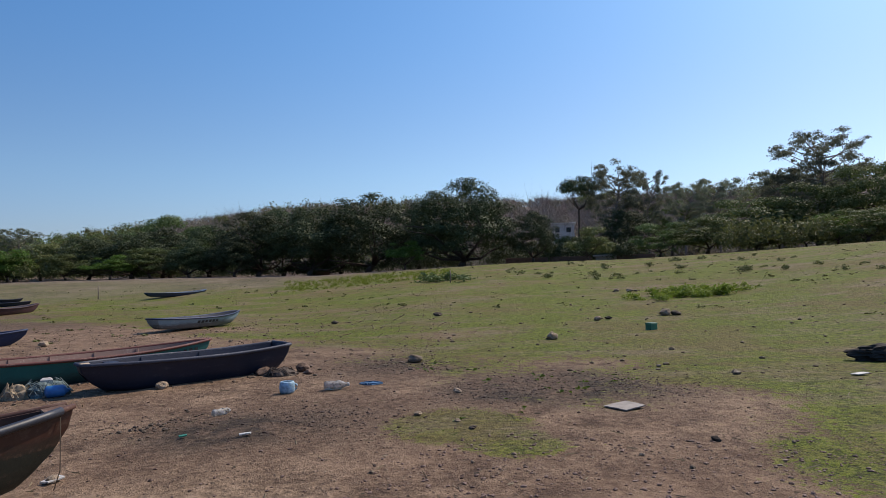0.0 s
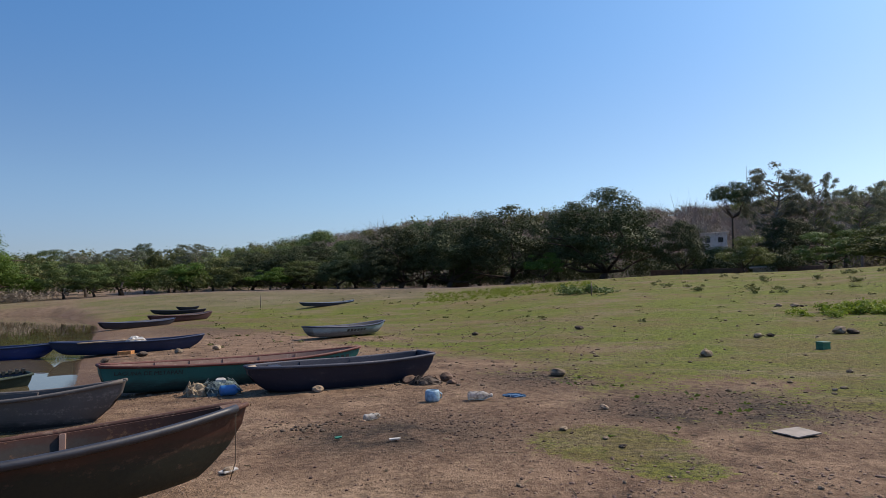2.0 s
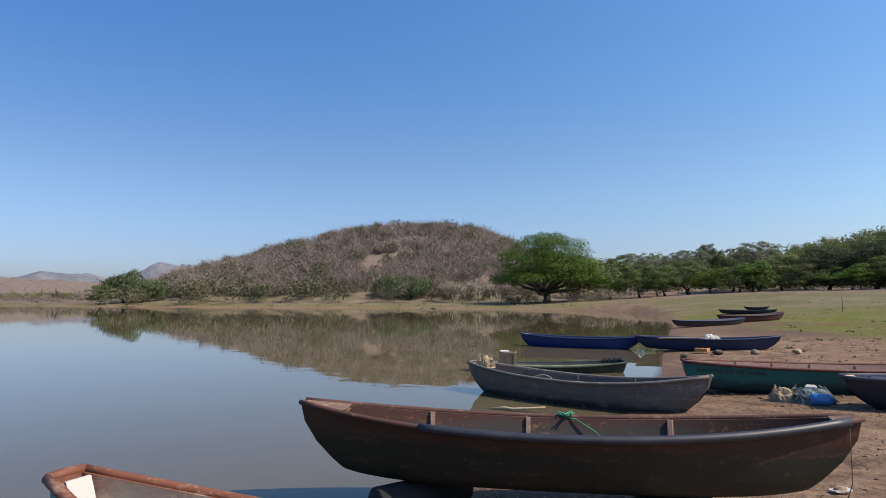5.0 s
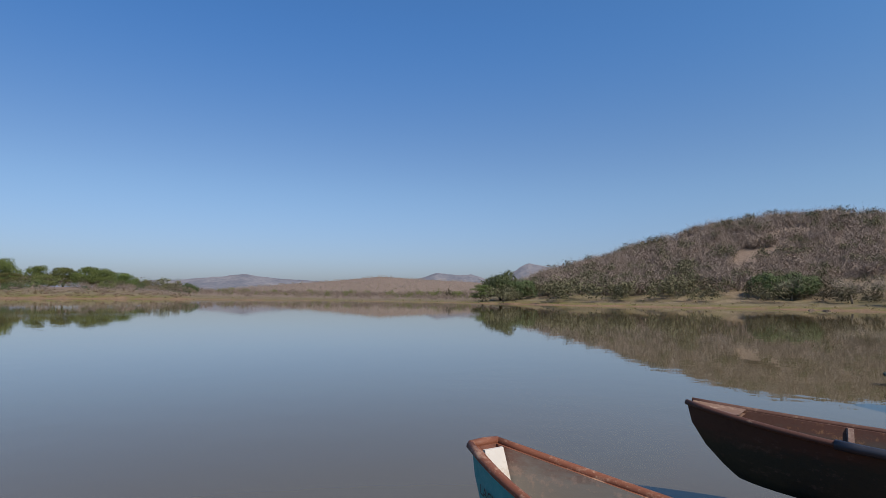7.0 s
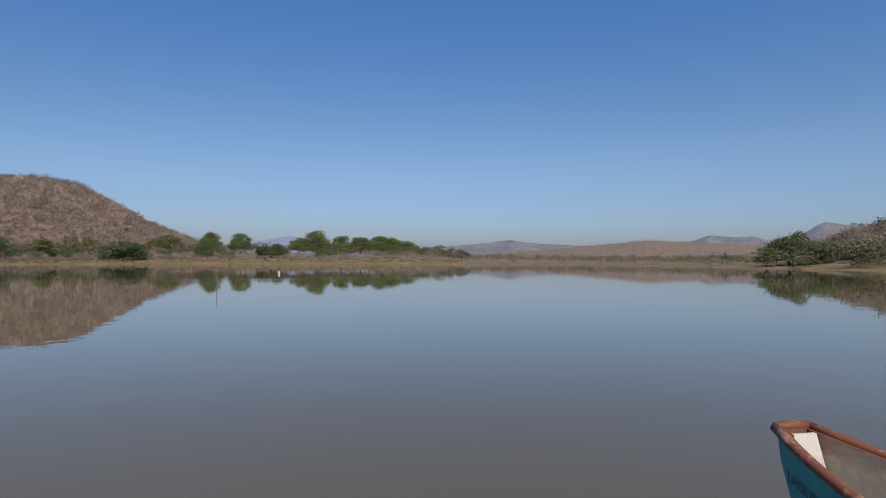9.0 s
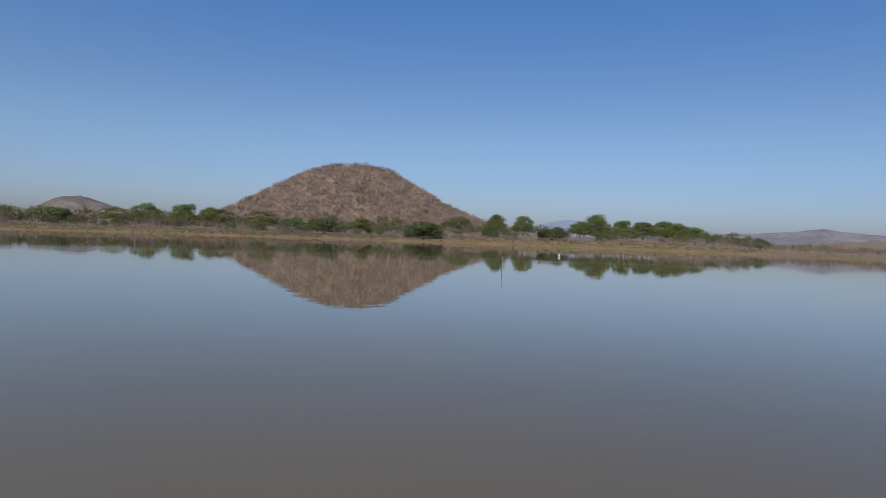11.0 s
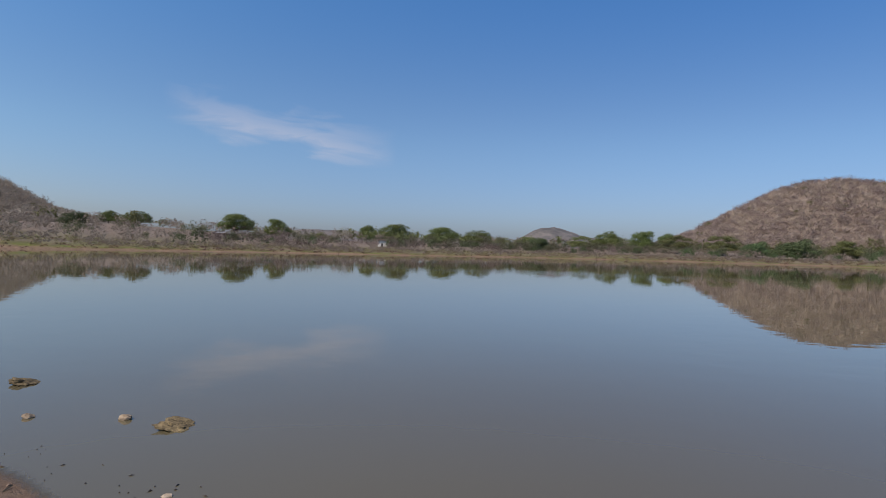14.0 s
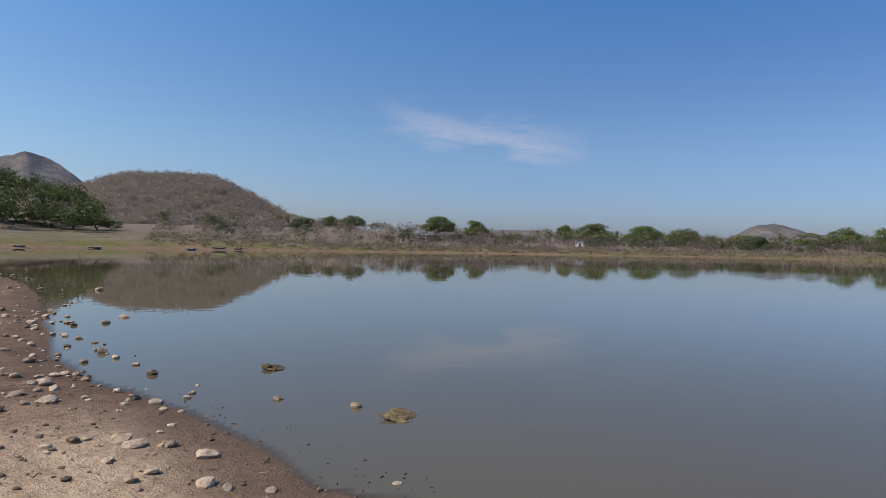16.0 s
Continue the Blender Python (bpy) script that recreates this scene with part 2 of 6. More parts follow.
def hill_material(name, c1, c2, c3, scale=0.06, glow=0.0):
    """Slopes of dry woodland far away; air haze can be laid on as emission."""
    a = Mat(name, 0.95, spec=0.1)
    v = a.coords("World")
    k, f = a.noise(v, scale, 6, 0.7), a.noise(v, scale * 7, 4, 0.7)
    a.color(a.ramp(a.mix(0.5, k, f), [(0.42, c1), (0.5, c2), (0.58, c3)]))
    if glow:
        # haze put in as emission: lit air before ranges 900 metres and more away
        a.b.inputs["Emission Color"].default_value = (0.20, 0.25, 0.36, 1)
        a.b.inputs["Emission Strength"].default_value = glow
    return a.bump(f, 0.35, 1.0).m


MAT_GROUND, MAT_WATER = ground_material(), water_material()
LEAF_DARK = leaf_material("dark_green_leaves", (0.022, 0.034, 0.014), (0.056, 0.084, 0.032), (0.125, 0.155, 0.062), 0.1)
LEAF_MID = leaf_material("green_leaves", (0.045, 0.068, 0.02), (0.092, 0.13, 0.04), (0.17, 0.205, 0.07), 0.28)
LEAF_BRIGHT = leaf_material("fresh_green_leaves", (0.035, 0.07, 0.012), (0.08, 0.138, 0.022), (0.155, 0.225, 0.042), 0.42)
LEAF_SCRUB = leaf_material("grey_olive_scrub", (0.055, 0.056, 0.03), (0.105, 0.1, 0.058), (0.165, 0.152, 0.095), 0.25)
LEAF_EUCALYPT = leaf_material("grey_green_eucalypt_leaves", (0.08, 0.098, 0.062), (0.165, 0.19, 0.13), (0.26, 0.28, 0.20), 0.5)
LEAF_FAR = leaf_material("dull_green_leaves", (0.05, 0.072, 0.022), (0.108, 0.145, 0.042), (0.19, 0.225, 0.075), 0.35)
LEAF_OLIVE = leaf_material("olive_leaves", (0.055, 0.066, 0.022), (0.125, 0.138, 0.048), (0.21, 0.21, 0.085), 0.3)
LEAF_DRY = leaf_material("dry_brush", (0.11, 0.086, 0.07), (0.20, 0.158, 0.13), (0.31, 0.255, 0.212), 0.2)
LEAF_RIDGE = leaf_material("grey_olive_ridge_brush", (0.13, 0.125, 0.095), (0.205, 0.196, 0.15), (0.30, 0.285, 0.225), 0.4)
LEAF_DRYRED = leaf_material("bare_hill_brush", (0.19, 0.15, 0.125), (0.29, 0.228, 0.192), (0.41, 0.335, 0.285), 0.4)
LEAF_TWIG = leaf_material("grey_brown_twigs", (0.15, 0.12, 0.10), (0.22, 0.178, 0.15), (0.34, 0.28, 0.24), 0)
LEAF_BROAD = leaf_material("grey_brown_wood", (0.19, 0.16, 0.128), (0.28, 0.235, 0.19), (0.38, 0.325, 0.265), 0.4)
LEAF_FAR_TWIG = leaf_material("pale_hill_twigs", (0.20, 0.152, 0.124), (0.30, 0.23, 0.188), (0.43, 0.34, 0.285), 0)
LEAF_REED = leaf_material("bright_reed_grass", (0.09, 0.15, 0.02), (0.17, 0.26, 0.035), (0.27, 0.36, 0.06), 0.45)
LEAF_RUST = leaf_material("rust_brown_weeds", (0.08, 0.05, 0.033), (0.17, 0.105, 0.068), (0.27, 0.18, 0.12), 0.1)
LEAF_STRAW = leaf_material("straw_scrub", (0.10, 0.08, 0.045), (0.2, 0.165, 0.09), (0.31, 0.26, 0.16), 0.15)
BARK = bark_material("brown_bark", (0.045, 0.034, 0.026), (0.12, 0.095, 0.075))
BARK_PALE = bark_material("pale_grey_bark", (0.16, 0.14, 0.12), (0.36, 0.32, 0.28))
STONE_GREY = stone_material("grey_brown_stone", (0.14, 0.10, 0.068), (0.36, 0.275, 0.195))
STONE_PALE = stone_material("pale_shore_stone", (0.28, 0.20, 0.135), (0.55, 0.43, 0.32))
STONE_DARK = stone_material("dark_clod", (0.045, 0.034, 0.028), (0.13, 0.098, 0.077))

# ---- lake outline, hills, terrain ----
NEAR_SHORE = ((-38.2, 42), (-38.6, 30), (-39.5, 20), (-40, 14), (-41, 11.5), (-44, 10), (-49, 9), (-53, 8), (-56, 6.4), (-60, 5.6), (-75, 5.0), (-90, 4.6),
              (-120, 4.1), (-150, 4.0), (-180, 4.2), (-200, 4.5), (-209, 4.8), (-217, 6.6), (-226, 9.0), (-228.6, 11), (-229.2, 16), (-229.6, 24), (-232, 33), (-237, 42), (-241, 50))
FAR_SHORE = ((-38.2, 50), (-39.5, 68), (-41, 82), (-44, 90), (-52, 98), (-60, 106), (-67, 111), (-77, 118), (-86, 135), (-93, 150), (-103, 168), (-117, 190), (-128, 182),
             (-134, 190), (-150, 172), (-169, 158), (-180, 135), (-197, 118), (-216, 105), (-225, 106), (-232, 100), (-237, 76), (-241, 54))
MEADOW = ((-60, 110, 2.2), (-32, 118, 2.8), (-20, 104, 2.9), (-8, 94, 2.8), (0, 90, 3.3), (10, 88, 3.9), (20, 86, 4.0), (38, 74, 4.6), (70, 70, 5), (120, 90, 4))
# ridges: distance of the foot and of the crest, then bearing and height of the skyline in degrees
HILL_SCRUB = (128, 235, ((-89, 0), (-86.5, 0.2), (-83, 0.9), (-80, 2.0), (-75.6, 3.1), (-72, 4.3), (-68, 5.4), (-65, 6.0), (-61, 6.4), (-58, 6.4), (-54, 5.8), (-51, 4.4), (-48, 2.6),
                         (-44, 2.1), (-39, 2.3), (-35, 2.5), (-30, 2.8), (-25, 3.5), (-19, 4.8), (-10, 6.2), (0, 6.5), (10, 6.6), (14, 6.5), (20, 6.6), (28, 6.4), (35, 7.0), (42, 7.6), (70, 7), (100, 6), (125, 3), (130, 0)))
HILL_CONE = (305, 440, ((-162, 0), (-160, 0.9), (-157.3, 2.0), (-154.3, 3.7), (-151.2, 5.4), (-149, 6.0), (-146.5, 6.2), (-144, 5.8), (-141.4, 4.4), (-138.9, 2.9), (-136.9, 2), (-134, 0.9), (-131, 0)))
HILL_BROAD = (225, 400, ((-246, 2), (-234, 2.6), (-230, 3.2), (-226.8, 3.9), (-225.6, 4.4), (-224.2, 5.0), (-220.6, 5.2), (-217, 5.15), (-214.2, 3.9), (-210.8, 2.0), (-207, 0.8), (-203, 0)))
HILL_LEFT = (132, 190, ((-250, 3.6), (-240, 3.6), (-232.3, 3.0), (-230, 2.8), (-227.5, 1.8), (-225, 0.7), (-222, 0)))
HILL_DRY = (290, 520, ((-112, 0), (-107, 0.5), (-104, 0.8), (-100, 1.15), (-95.6, 1.6), (-92.5, 1.4), (-88, 1.2), (-84, 0.9), (-80, 0)))


def ease(a, b, x):
    t = np.clip((x - a) / (b - a), 0, 1)
    return t * t * (3 - 2 * t)


def table(rows, x, k=1):
    r = sorted(rows)
    return np.interp(x, [a[0] for a in r], [a[k] for a in r])


def outline():
    az = np.linspace(-38.2, -241, 230)
    wob = np.array([noise.noise((a * 0.35, 3.1, 0)) for a in az])
    rn = table(NEAR_SHORE, az) * (1 + 0.03 * wob)
    az_f = az[::-1]
    rf = table(FAR_SHORE, az_f) * (1 + 0.03 * np.array([noise.noise((a * 0.5, 9.7, 0)) for a in az_f]))
    a, r = np.radians(np.concatenate([az, az_f])), np.concatenate([rn, rf])
    return np.stack([r * np.sin(a), r * np.cos(a)], 1).astype(np.float32)


SHORE = outline()


def shore_distance(x, y):
    """Metres to the water's edge; negative in the lake."""
    r = np.hypot(x, y)
    far = r > 260
    if far.all():
        return r - 190
    if far.any():
        out = r - 190
        out[~far] = shore_distance(x[~far], y[~far])
        return out
    p = np.stack([x, y], 1).astype(np.float32)
    a, b = SHORE, np.roll(SHORE, -1, 0)
    d = b - a
    dd = (d * d).sum(1) + 1e-12
    out = np.empty(len(p))
    for i in range(0, len(p), 4000):
        q = p[i:i + 4000, None, :] - a[None]
        t = np.clip((q[..., 0] * d[:, 0] + q[..., 1] * d[:, 1]) / dd, 0, 1)
        ex, ey = q[..., 0] - t * d[:, 0], q[..., 1] - t * d[:, 1]
        dist = np.sqrt((ex * ex + ey * ey).min(1))
        yy = p[i:i + 4000, 1:2]
        cross = ((a[:, 1] > yy) != (b[:, 1] > yy)) & (p[i:i + 4000, 0:1] < d[:, 0] * (yy - a[:, 1]) / np.where(d[:, 1] == 0, 1e-9, d[:, 1]) + a[:, 0])
        out[i:i + 4000] = np.where(cross.sum(1) % 2 == 1, -dist, dist)
    return out


def bearing(x, y):
    """Degrees clockwise from +y, from 110 down to -250."""
    a = np.degrees(np.arctan2(x, y))
    return np.where(a > 118, a - 360, a)


def ridge(hill, az, r):
    foot, crest, sky = hill[:3]
    woods = 1.6 if crest < 300 else 3.4 if crest < 500 else 0.0
    top = np.maximum(0, EYE + crest * np.tan(np.radians(table(sky, az))) - woods)
    top = np.where(table(sky, az) <= 0.01, 0, top)
    t = np.clip((r - foot) / (crest - foot), 0, 1)
    up = 0.55 * t + 0.45 * t * t * (3 - 2 * t)
    return top * up * (1 - 0.8 * ease(crest, crest * 2.2, r))


def terrain(x, y, s=None):
    x, y = np.atleast_1d(np.asarray(x, float)), np.atleast_1d(np.asarray(y, float))
    r, az = np.hypot(x, y), bearing(x, y)
    s = shore_distance(x, y) if s is None else s
    rt, zt = table(MEADOW, az, 1), table(MEADOW, az, 2)
    r0 = table(((-60, 48), (-36, 44), (-20, 34), (0, 14), (120, 14)), az)
    land_near = 0.24 * (1 - np.exp(-np.maximum(s, 0) / 3.2)) + zt * ease(0, 1, np.clip((r - r0) / (rt - r0), 0, 1) ** 0.9)
    bank = table(((-250, 3.0), (-216, 2.8), (-207, 1.5), (-196, 1.2), (-150, 1.2), (-141, 1.5), (-136, 2.7), (-117, 2.5), (-111, 0.9), (-100, 0.35), (-88, 0.4), (-80, 1.0), (-46, 1.2)), az)
    rise = table(((-250, 2.0), (-216, 3.2), (-207, 5.0), (-200, 4.2), (-192, 2.4), (-150, 2.0), (-118, 1.2), (-111, 0.8), (-100, 0.6), (-88, 0.7), (-80, 1.2), (-46, 1.2)), az)
    land_far = bank * (1 - np.exp(-np.maximum(s, 0) / 16.0)) + rise * ease(18, 105, s)
    acr = ease(-3, 16, r - table(FAR_SHORE, az) * 0.8) * ease(-28, -52, az) * ease(-241, -236, az)
    z = land_near * (1 - acr) + land_far * acr
    hills = np.zeros_like(z)
    for h in (HILL_SCRUB, HILL_CONE, HILL_BROAD, HILL_LEFT, HILL_DRY):
        hills = np.maximum(hills, ridge(h, az, r))
    z = np.where(s > 0, np.maximum(z, hills + 0.5 * z), -0.9 * (1 - np.exp(np.minimum(s, 0) / 9.0)) - 0.004)
    lump = np.array([noise.noise((a * 0.9, b * 0.9, 0)) + 0.5 * noise.noise((a * 2.6, b * 2.6, 4)) for a, b in zip(x, y)])
    return z + lump * np.where(s > 0, 0.022 * ease(0, 3, s), 0.005)


def ground_z(x, y):
    return float(terrain(x, y)[0])


def polar(az, r):
    return r * math.sin(radians(az)), r * math.cos(radians(az))


def mesh_from(name, verts, faces, mats=(), smooth=False):
    me = bpy.data.meshes.new(name)
    me.from_pydata([tuple(v) for v in verts] if not isinstance(verts, np.ndarray) else verts.tolist(), [], faces if not isinstance(faces, np.ndarray) else faces.tolist())
    for m in mats:
        me.materials.append(m)
    if smooth:
        me.polygons.foreach_set("use_smooth", np.ones(len(me.polygons), bool))
    me.update()
    return me


def float_attr(me, name, values):
    me.attributes.new(name, "FLOAT", "POINT").data.foreach_set("value", np.asarray(values, np.float32))


def polar_grid(radii, az_steps):
    az = np.linspace(0, 2 * np.pi, az_steps, endpoint=False)
    rr, aa = np.meshgrid(radii, az, indexing="ij")
    x, y = (rr * np.sin(aa)).ravel(), (rr * np.cos(aa)).ravel()
    i = np.arange((len(radii) - 1) * az_steps)
    j = (i // az_steps) * az_steps + (i + 1) % az_steps
    faces = np.stack([i, i + az_steps, j + az_steps, j], 1)
    return x, y, faces


def spot(x, y, cx, cy, rad, soft=0.5):
    return 1 - ease(rad * (1 - soft), rad * (1 + soft), np.hypot(x - cx, y - cy))


def build_ground():
    radii = [0.02] + list(0.5 * 1.034 ** np.arange(0, 262))
    x, y, faces = polar_grid(np.array(radii), 440)
    s = shore_distance(x, y)
    z = terrain(x, y, s)
    r, az = np.hypot(x, y), bearing(x, y)
    me = mesh_from("ground", np.stack([x, y, z], 1), faces, [MAT_GROUND], True)
    nz = np.array([noise.noise((a * 0.12, b * 0.12, 7)) for a, b in zip(x, y)])
    n2 = np.array([noise.noise((a * 0.45, b * 0.45, 2)) for a, b in zip(x, y)])
    across = ease(-33, -47, az) * ease(0.75, 0.9, r / table(FAR_SHORE, az))
    # turf starts beyond the trampled strip by the water; its inner edge is nearer on the right of the boats
    edge = table(((-40, 60), (-33, 46), (-26, 31), (-18, 22), (-8, 15.5), (4, 11.5), (16, 10.2), (26, 9.5), (36, 7.0), (48, 6), (65, 7), (85, 25), (100, 300), (118, 1000)), np.where(az < -40, 118, az))
    edge = np.where((az < -36) & (az >= -40), 46 + 14 * (-36 - az) / 4, edge)
    grass = ease(-0.30, 0.30, (r - edge * (1 + 0.25 * n2)) / edge) * (1 - across)
    grass = np.maximum(grass, 1.25 * spot(x, y, 0.55, 7.0, 0.75, 0.6))
    grass = np.maximum(grass, 1.1 * spot(x, y, 1.0, 6.2, 0.5, 0.7))
    grass = np.maximum(grass, 1.1 * spot(x, y, 4.2, 5.0, 1.1, 0.7))
    grass = np.maximum(grass, 0.7 * spot(x, y, 0.9, 10.9, 0.6, 0.9))
    n3 = np.array([noise.noise((a * 0.075, b * 0.2, 11)) + 0.5 * noise.noise((a * 0.3, b * 0.5, 13)) for a, b in zip(x, y)])
    grass = grass - 0.42 * ease(0.05, 0.45, n3) * ease(14, 26, r)
    bald = spot(x, y, 1.2, 18.0, 2.2, 0.9) * 0.5 + spot(x, y, 3.4, 12.0, 1.2, 0.9) * 0.35
    grass = grass - bald + 0.25 * nz - ease(0.0, 0.4, nz) * 0.25 * ease(40, 20, r)
    wood = ease(-26, -10, r - table(MEADOW, az, 1) + 7 * n2 - table(((-60, -4), (-18, 0), (4, 4), (12, 20), (120, 24)), az)) * (1 - across) * np.where((az > -38) & (az < 118), 1, ease(8, 30, s))
    far = across * ease(3.0, 12, s + 3 * n2)
    far = np.maximum(far, ease(3, -12, az) * ease(-62, -50, az) * ease(50, 66, r + 8 * n2) * table(((-62, 0.35), (-36, 0.45), (-26, 0.85), (10, 0.9)), az))
    grass = np.maximum(grass, across * (0.62 + 0.5 * n2) * ease(1.2, 3, s) * ease(17, 8, s + 4 * nz))
    float_attr(me, "grass", np.clip(grass * (1 - wood), 0, 1))
    float_attr(me, "far", np.clip(far * (1 - 0.5 * ease(40, 90, s)), 0, 1))
    float_attr(me, "wood", np.clip(np.maximum(wood, across * ease(25, 60, s)), 0, 1))
    float_attr(me, "wet", np.clip(1.0 - ease(0.05, 1.15, s + 0.7 * n2), 0, 1) * (1 - 0.4 * across))
    mud = 0.8 * spot(x, y, -16.5, 31, 5.5, 0.7) + 0.7 * spot(x, y, -20, 40, 6, 0.7) + spot(x, y, 2.6, 9.4, 1.5, 0.7) + spot(x, y, 1.3, 9.0, 0.9, 0.8) + spot(x, y, -2.2, 7.2, 0.8, 0.8) + spot(x, y, 0.0, 12.2, 1.5, 0.8) + spot(x, y, -1.0, 7.6, 1.1, 0.9) * 0.6
    float_attr(me, "mud", np.clip(mud, 0, 1))
    float_attr(me, "sand", np.clip(spot(x, y, 4.3, -3.2, 1.8, 0.7) + spot(x, y, -2.0, 4.2, 1.1, 0.9) * 0.55, 0, 1))
    tagged(new("ground", me), "dry lake shore of brown earth, stones and patchy turf", "ground", kind="structure")


def build_water():
    radii = [1.0] + list(3.0 * 1.022 ** np.arange(0, 80)) + list(17.2 * 1.06 ** np.arange(0, 49))
    x, y, faces = polar_grid(np.array(radii), 640)
    s = shore_distance(x, y)
    keep = (s < 8)[faces].any(1)
    me = mesh_from("water", np.stack([x, y, np.zeros_like(x)], 1), faces[keep], [MAT_WATER], True)
    float_attr(me, "shallow", ease(-0.11, 0.0, s) ** 1.5)
    r, az = np.hypot(x, y), bearing(x, y)
    wob = np.array([noise.noise((a * 0.05, b * 0.05, 17)) for a, b in zip(x, y)])
    strip = 0.7 * ease(47, 51, r + 6 * wob) * ease(58, 53, r + 8 * wob) + 0.8 * ease(0.86, 0.92, r / table(FAR_SHORE, az)) * ease(0.99, 0.95, r / table(FAR_SHORE, az))
    float_attr(me, "breeze", np.clip(strip * ease(-108, -118, az) * ease(-212, -200, az), 0, 1))
    tagged(new("water", me), "still murky grey-brown lake mirroring hills and sky", "water", kind="structure")


def backdrop(name, rows, dist, mat, label, rough=0.05, seed=1):
    """A far range of hills: a rolling slope from its foot up to the skyline."""
    az = np.arange(rows[0][0], rows[-1][0] + 0.01, 0.25 if dist < 1500 else 0.2)
    top = EYE + dist * np.tan(np.radians(table(rows, az)))
    top = top * (1 + np.array([rough * noise.noise((a * 0.9, seed, 0)) + 0.5 * rough * noise.noise((a * 2.9, seed, 5)) for a in az]))
    verts, nrow = [], 9
    for k in range(nrow):
        f = k / (nrow - 1)
        for a, t in zip(az, top):
            d = dist * (0.8 + 0.2 * f) * (1 + 0.02 * noise.noise((a * 0.6, f * 3, seed)))
            px, py = polar(a, d)
            verts.append((px, py, max(t, 0) * (f ** 0.85) * (1 - 0.2 * (1 - f)) - 2))
    n = len(az)
    faces = [(k * n + i, k * n + i + 1, (k + 1) * n + i + 1, (k + 1) * n + i) for k in range(nrow - 1) for i in range(n - 1)]
    tagged(new(name, mesh_from(name, verts, faces, [mat], True)), label, "hill", kind="structure")


build_ground()
build_water()
# painted haze: near and mid ranges emit, mid and far have blued colours
HAZE_NEAR = hill_material("hazed_dry_hills", (0.05, 0.042, 0.036), (0.10, 0.084, 0.072), (0.16, 0.135, 0.115), 0.05, 0.16)
HAZE_MID = hill_material("haze_blue_far_hills", (0.06, 0.062, 0.075), (0.10, 0.098, 0.108), (0.15, 0.138, 0.14), 0.012, 0.30)
HAZE_FAR = hill_material("haze_blue_mountain", (0.16, 0.205, 0.29), (0.18, 0.225, 0.31), (0.20, 0.245, 0.33), 0.005)
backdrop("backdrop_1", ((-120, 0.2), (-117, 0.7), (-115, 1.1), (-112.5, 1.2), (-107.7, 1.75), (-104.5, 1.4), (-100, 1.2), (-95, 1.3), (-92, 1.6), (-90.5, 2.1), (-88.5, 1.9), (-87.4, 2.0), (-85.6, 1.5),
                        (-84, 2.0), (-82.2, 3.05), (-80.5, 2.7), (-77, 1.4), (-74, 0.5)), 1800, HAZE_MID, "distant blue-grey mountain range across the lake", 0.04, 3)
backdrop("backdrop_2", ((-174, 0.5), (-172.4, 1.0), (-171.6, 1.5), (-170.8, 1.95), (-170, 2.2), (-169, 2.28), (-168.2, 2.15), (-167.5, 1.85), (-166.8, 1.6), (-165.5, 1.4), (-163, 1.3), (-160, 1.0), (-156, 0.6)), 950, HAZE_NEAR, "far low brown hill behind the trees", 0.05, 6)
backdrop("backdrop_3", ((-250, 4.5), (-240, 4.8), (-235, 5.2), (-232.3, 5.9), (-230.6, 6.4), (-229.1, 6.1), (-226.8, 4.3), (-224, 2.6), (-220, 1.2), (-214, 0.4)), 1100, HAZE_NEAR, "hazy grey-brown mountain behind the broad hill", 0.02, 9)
backdrop("backdrop_4", ((-136, 0.6), (-131, 1.3), (-127.5, 2.0), (-125, 1.5), (-120, 0.8), (-116, 0.4)), 3200, HAZE_FAR, "faint pale blue volcano on the horizon", 0.02, 12)
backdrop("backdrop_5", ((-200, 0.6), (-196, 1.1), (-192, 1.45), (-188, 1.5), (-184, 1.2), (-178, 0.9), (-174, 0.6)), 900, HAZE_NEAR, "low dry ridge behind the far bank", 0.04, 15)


# ---- makers ----
def part(name, me, parent, label=""):
    ob = new(name, me)
    ob.parent = parent
    if label:
        ob["label"] = label
    return ob


def thing(name, m, label, category, group="", kind=""):
    ob = new(name)
    ob.matrix_world = m
    ob.empty_display_size = 0.2
    return tagged(ob, label, category, group, kind)


def tube_arrays(path, radii, sides=6):
    """Vertices and faces of a tube along a polyline, closed at its end."""
    path = [Vector(p) for p in path]
    v, f = [], []
    for i, p in enumerate(path):
        d = (path[min(i + 1, len(path) - 1)] - path[max(i - 1, 0)]).normalized()
        a = d.cross(Vector((0.31, 0.22, 1)) if abs(d.z) < 0.9 else Vector((1, 0.1, 0))).normalized()
        b = d.cross(a)
        for k in range(sides):
            w = 2 * math.pi * k / sides
            v.append(p + (a * math.cos(w) + b * math.sin(w)) * radii[i])
    for i in range(len(path) - 1):
        for k in range(sides):
            k2 = (k + 1) % sides
            f.append((i * sides + k, i * sides + k2, (i + 1) * sides + k2, (i + 1) * sides + k))
    f.append(tuple(range(sides))[::-1])
    f.append(tuple((len(path) - 1) * sides + k for k in range(sides)))
    return v, f


def join(chunks):
    v, f = [], []
    for a, b in chunks:
        o = len(v)
        v.extend(a)
        f.extend(tuple(i + o for i in q) for q in b)
    return v, f


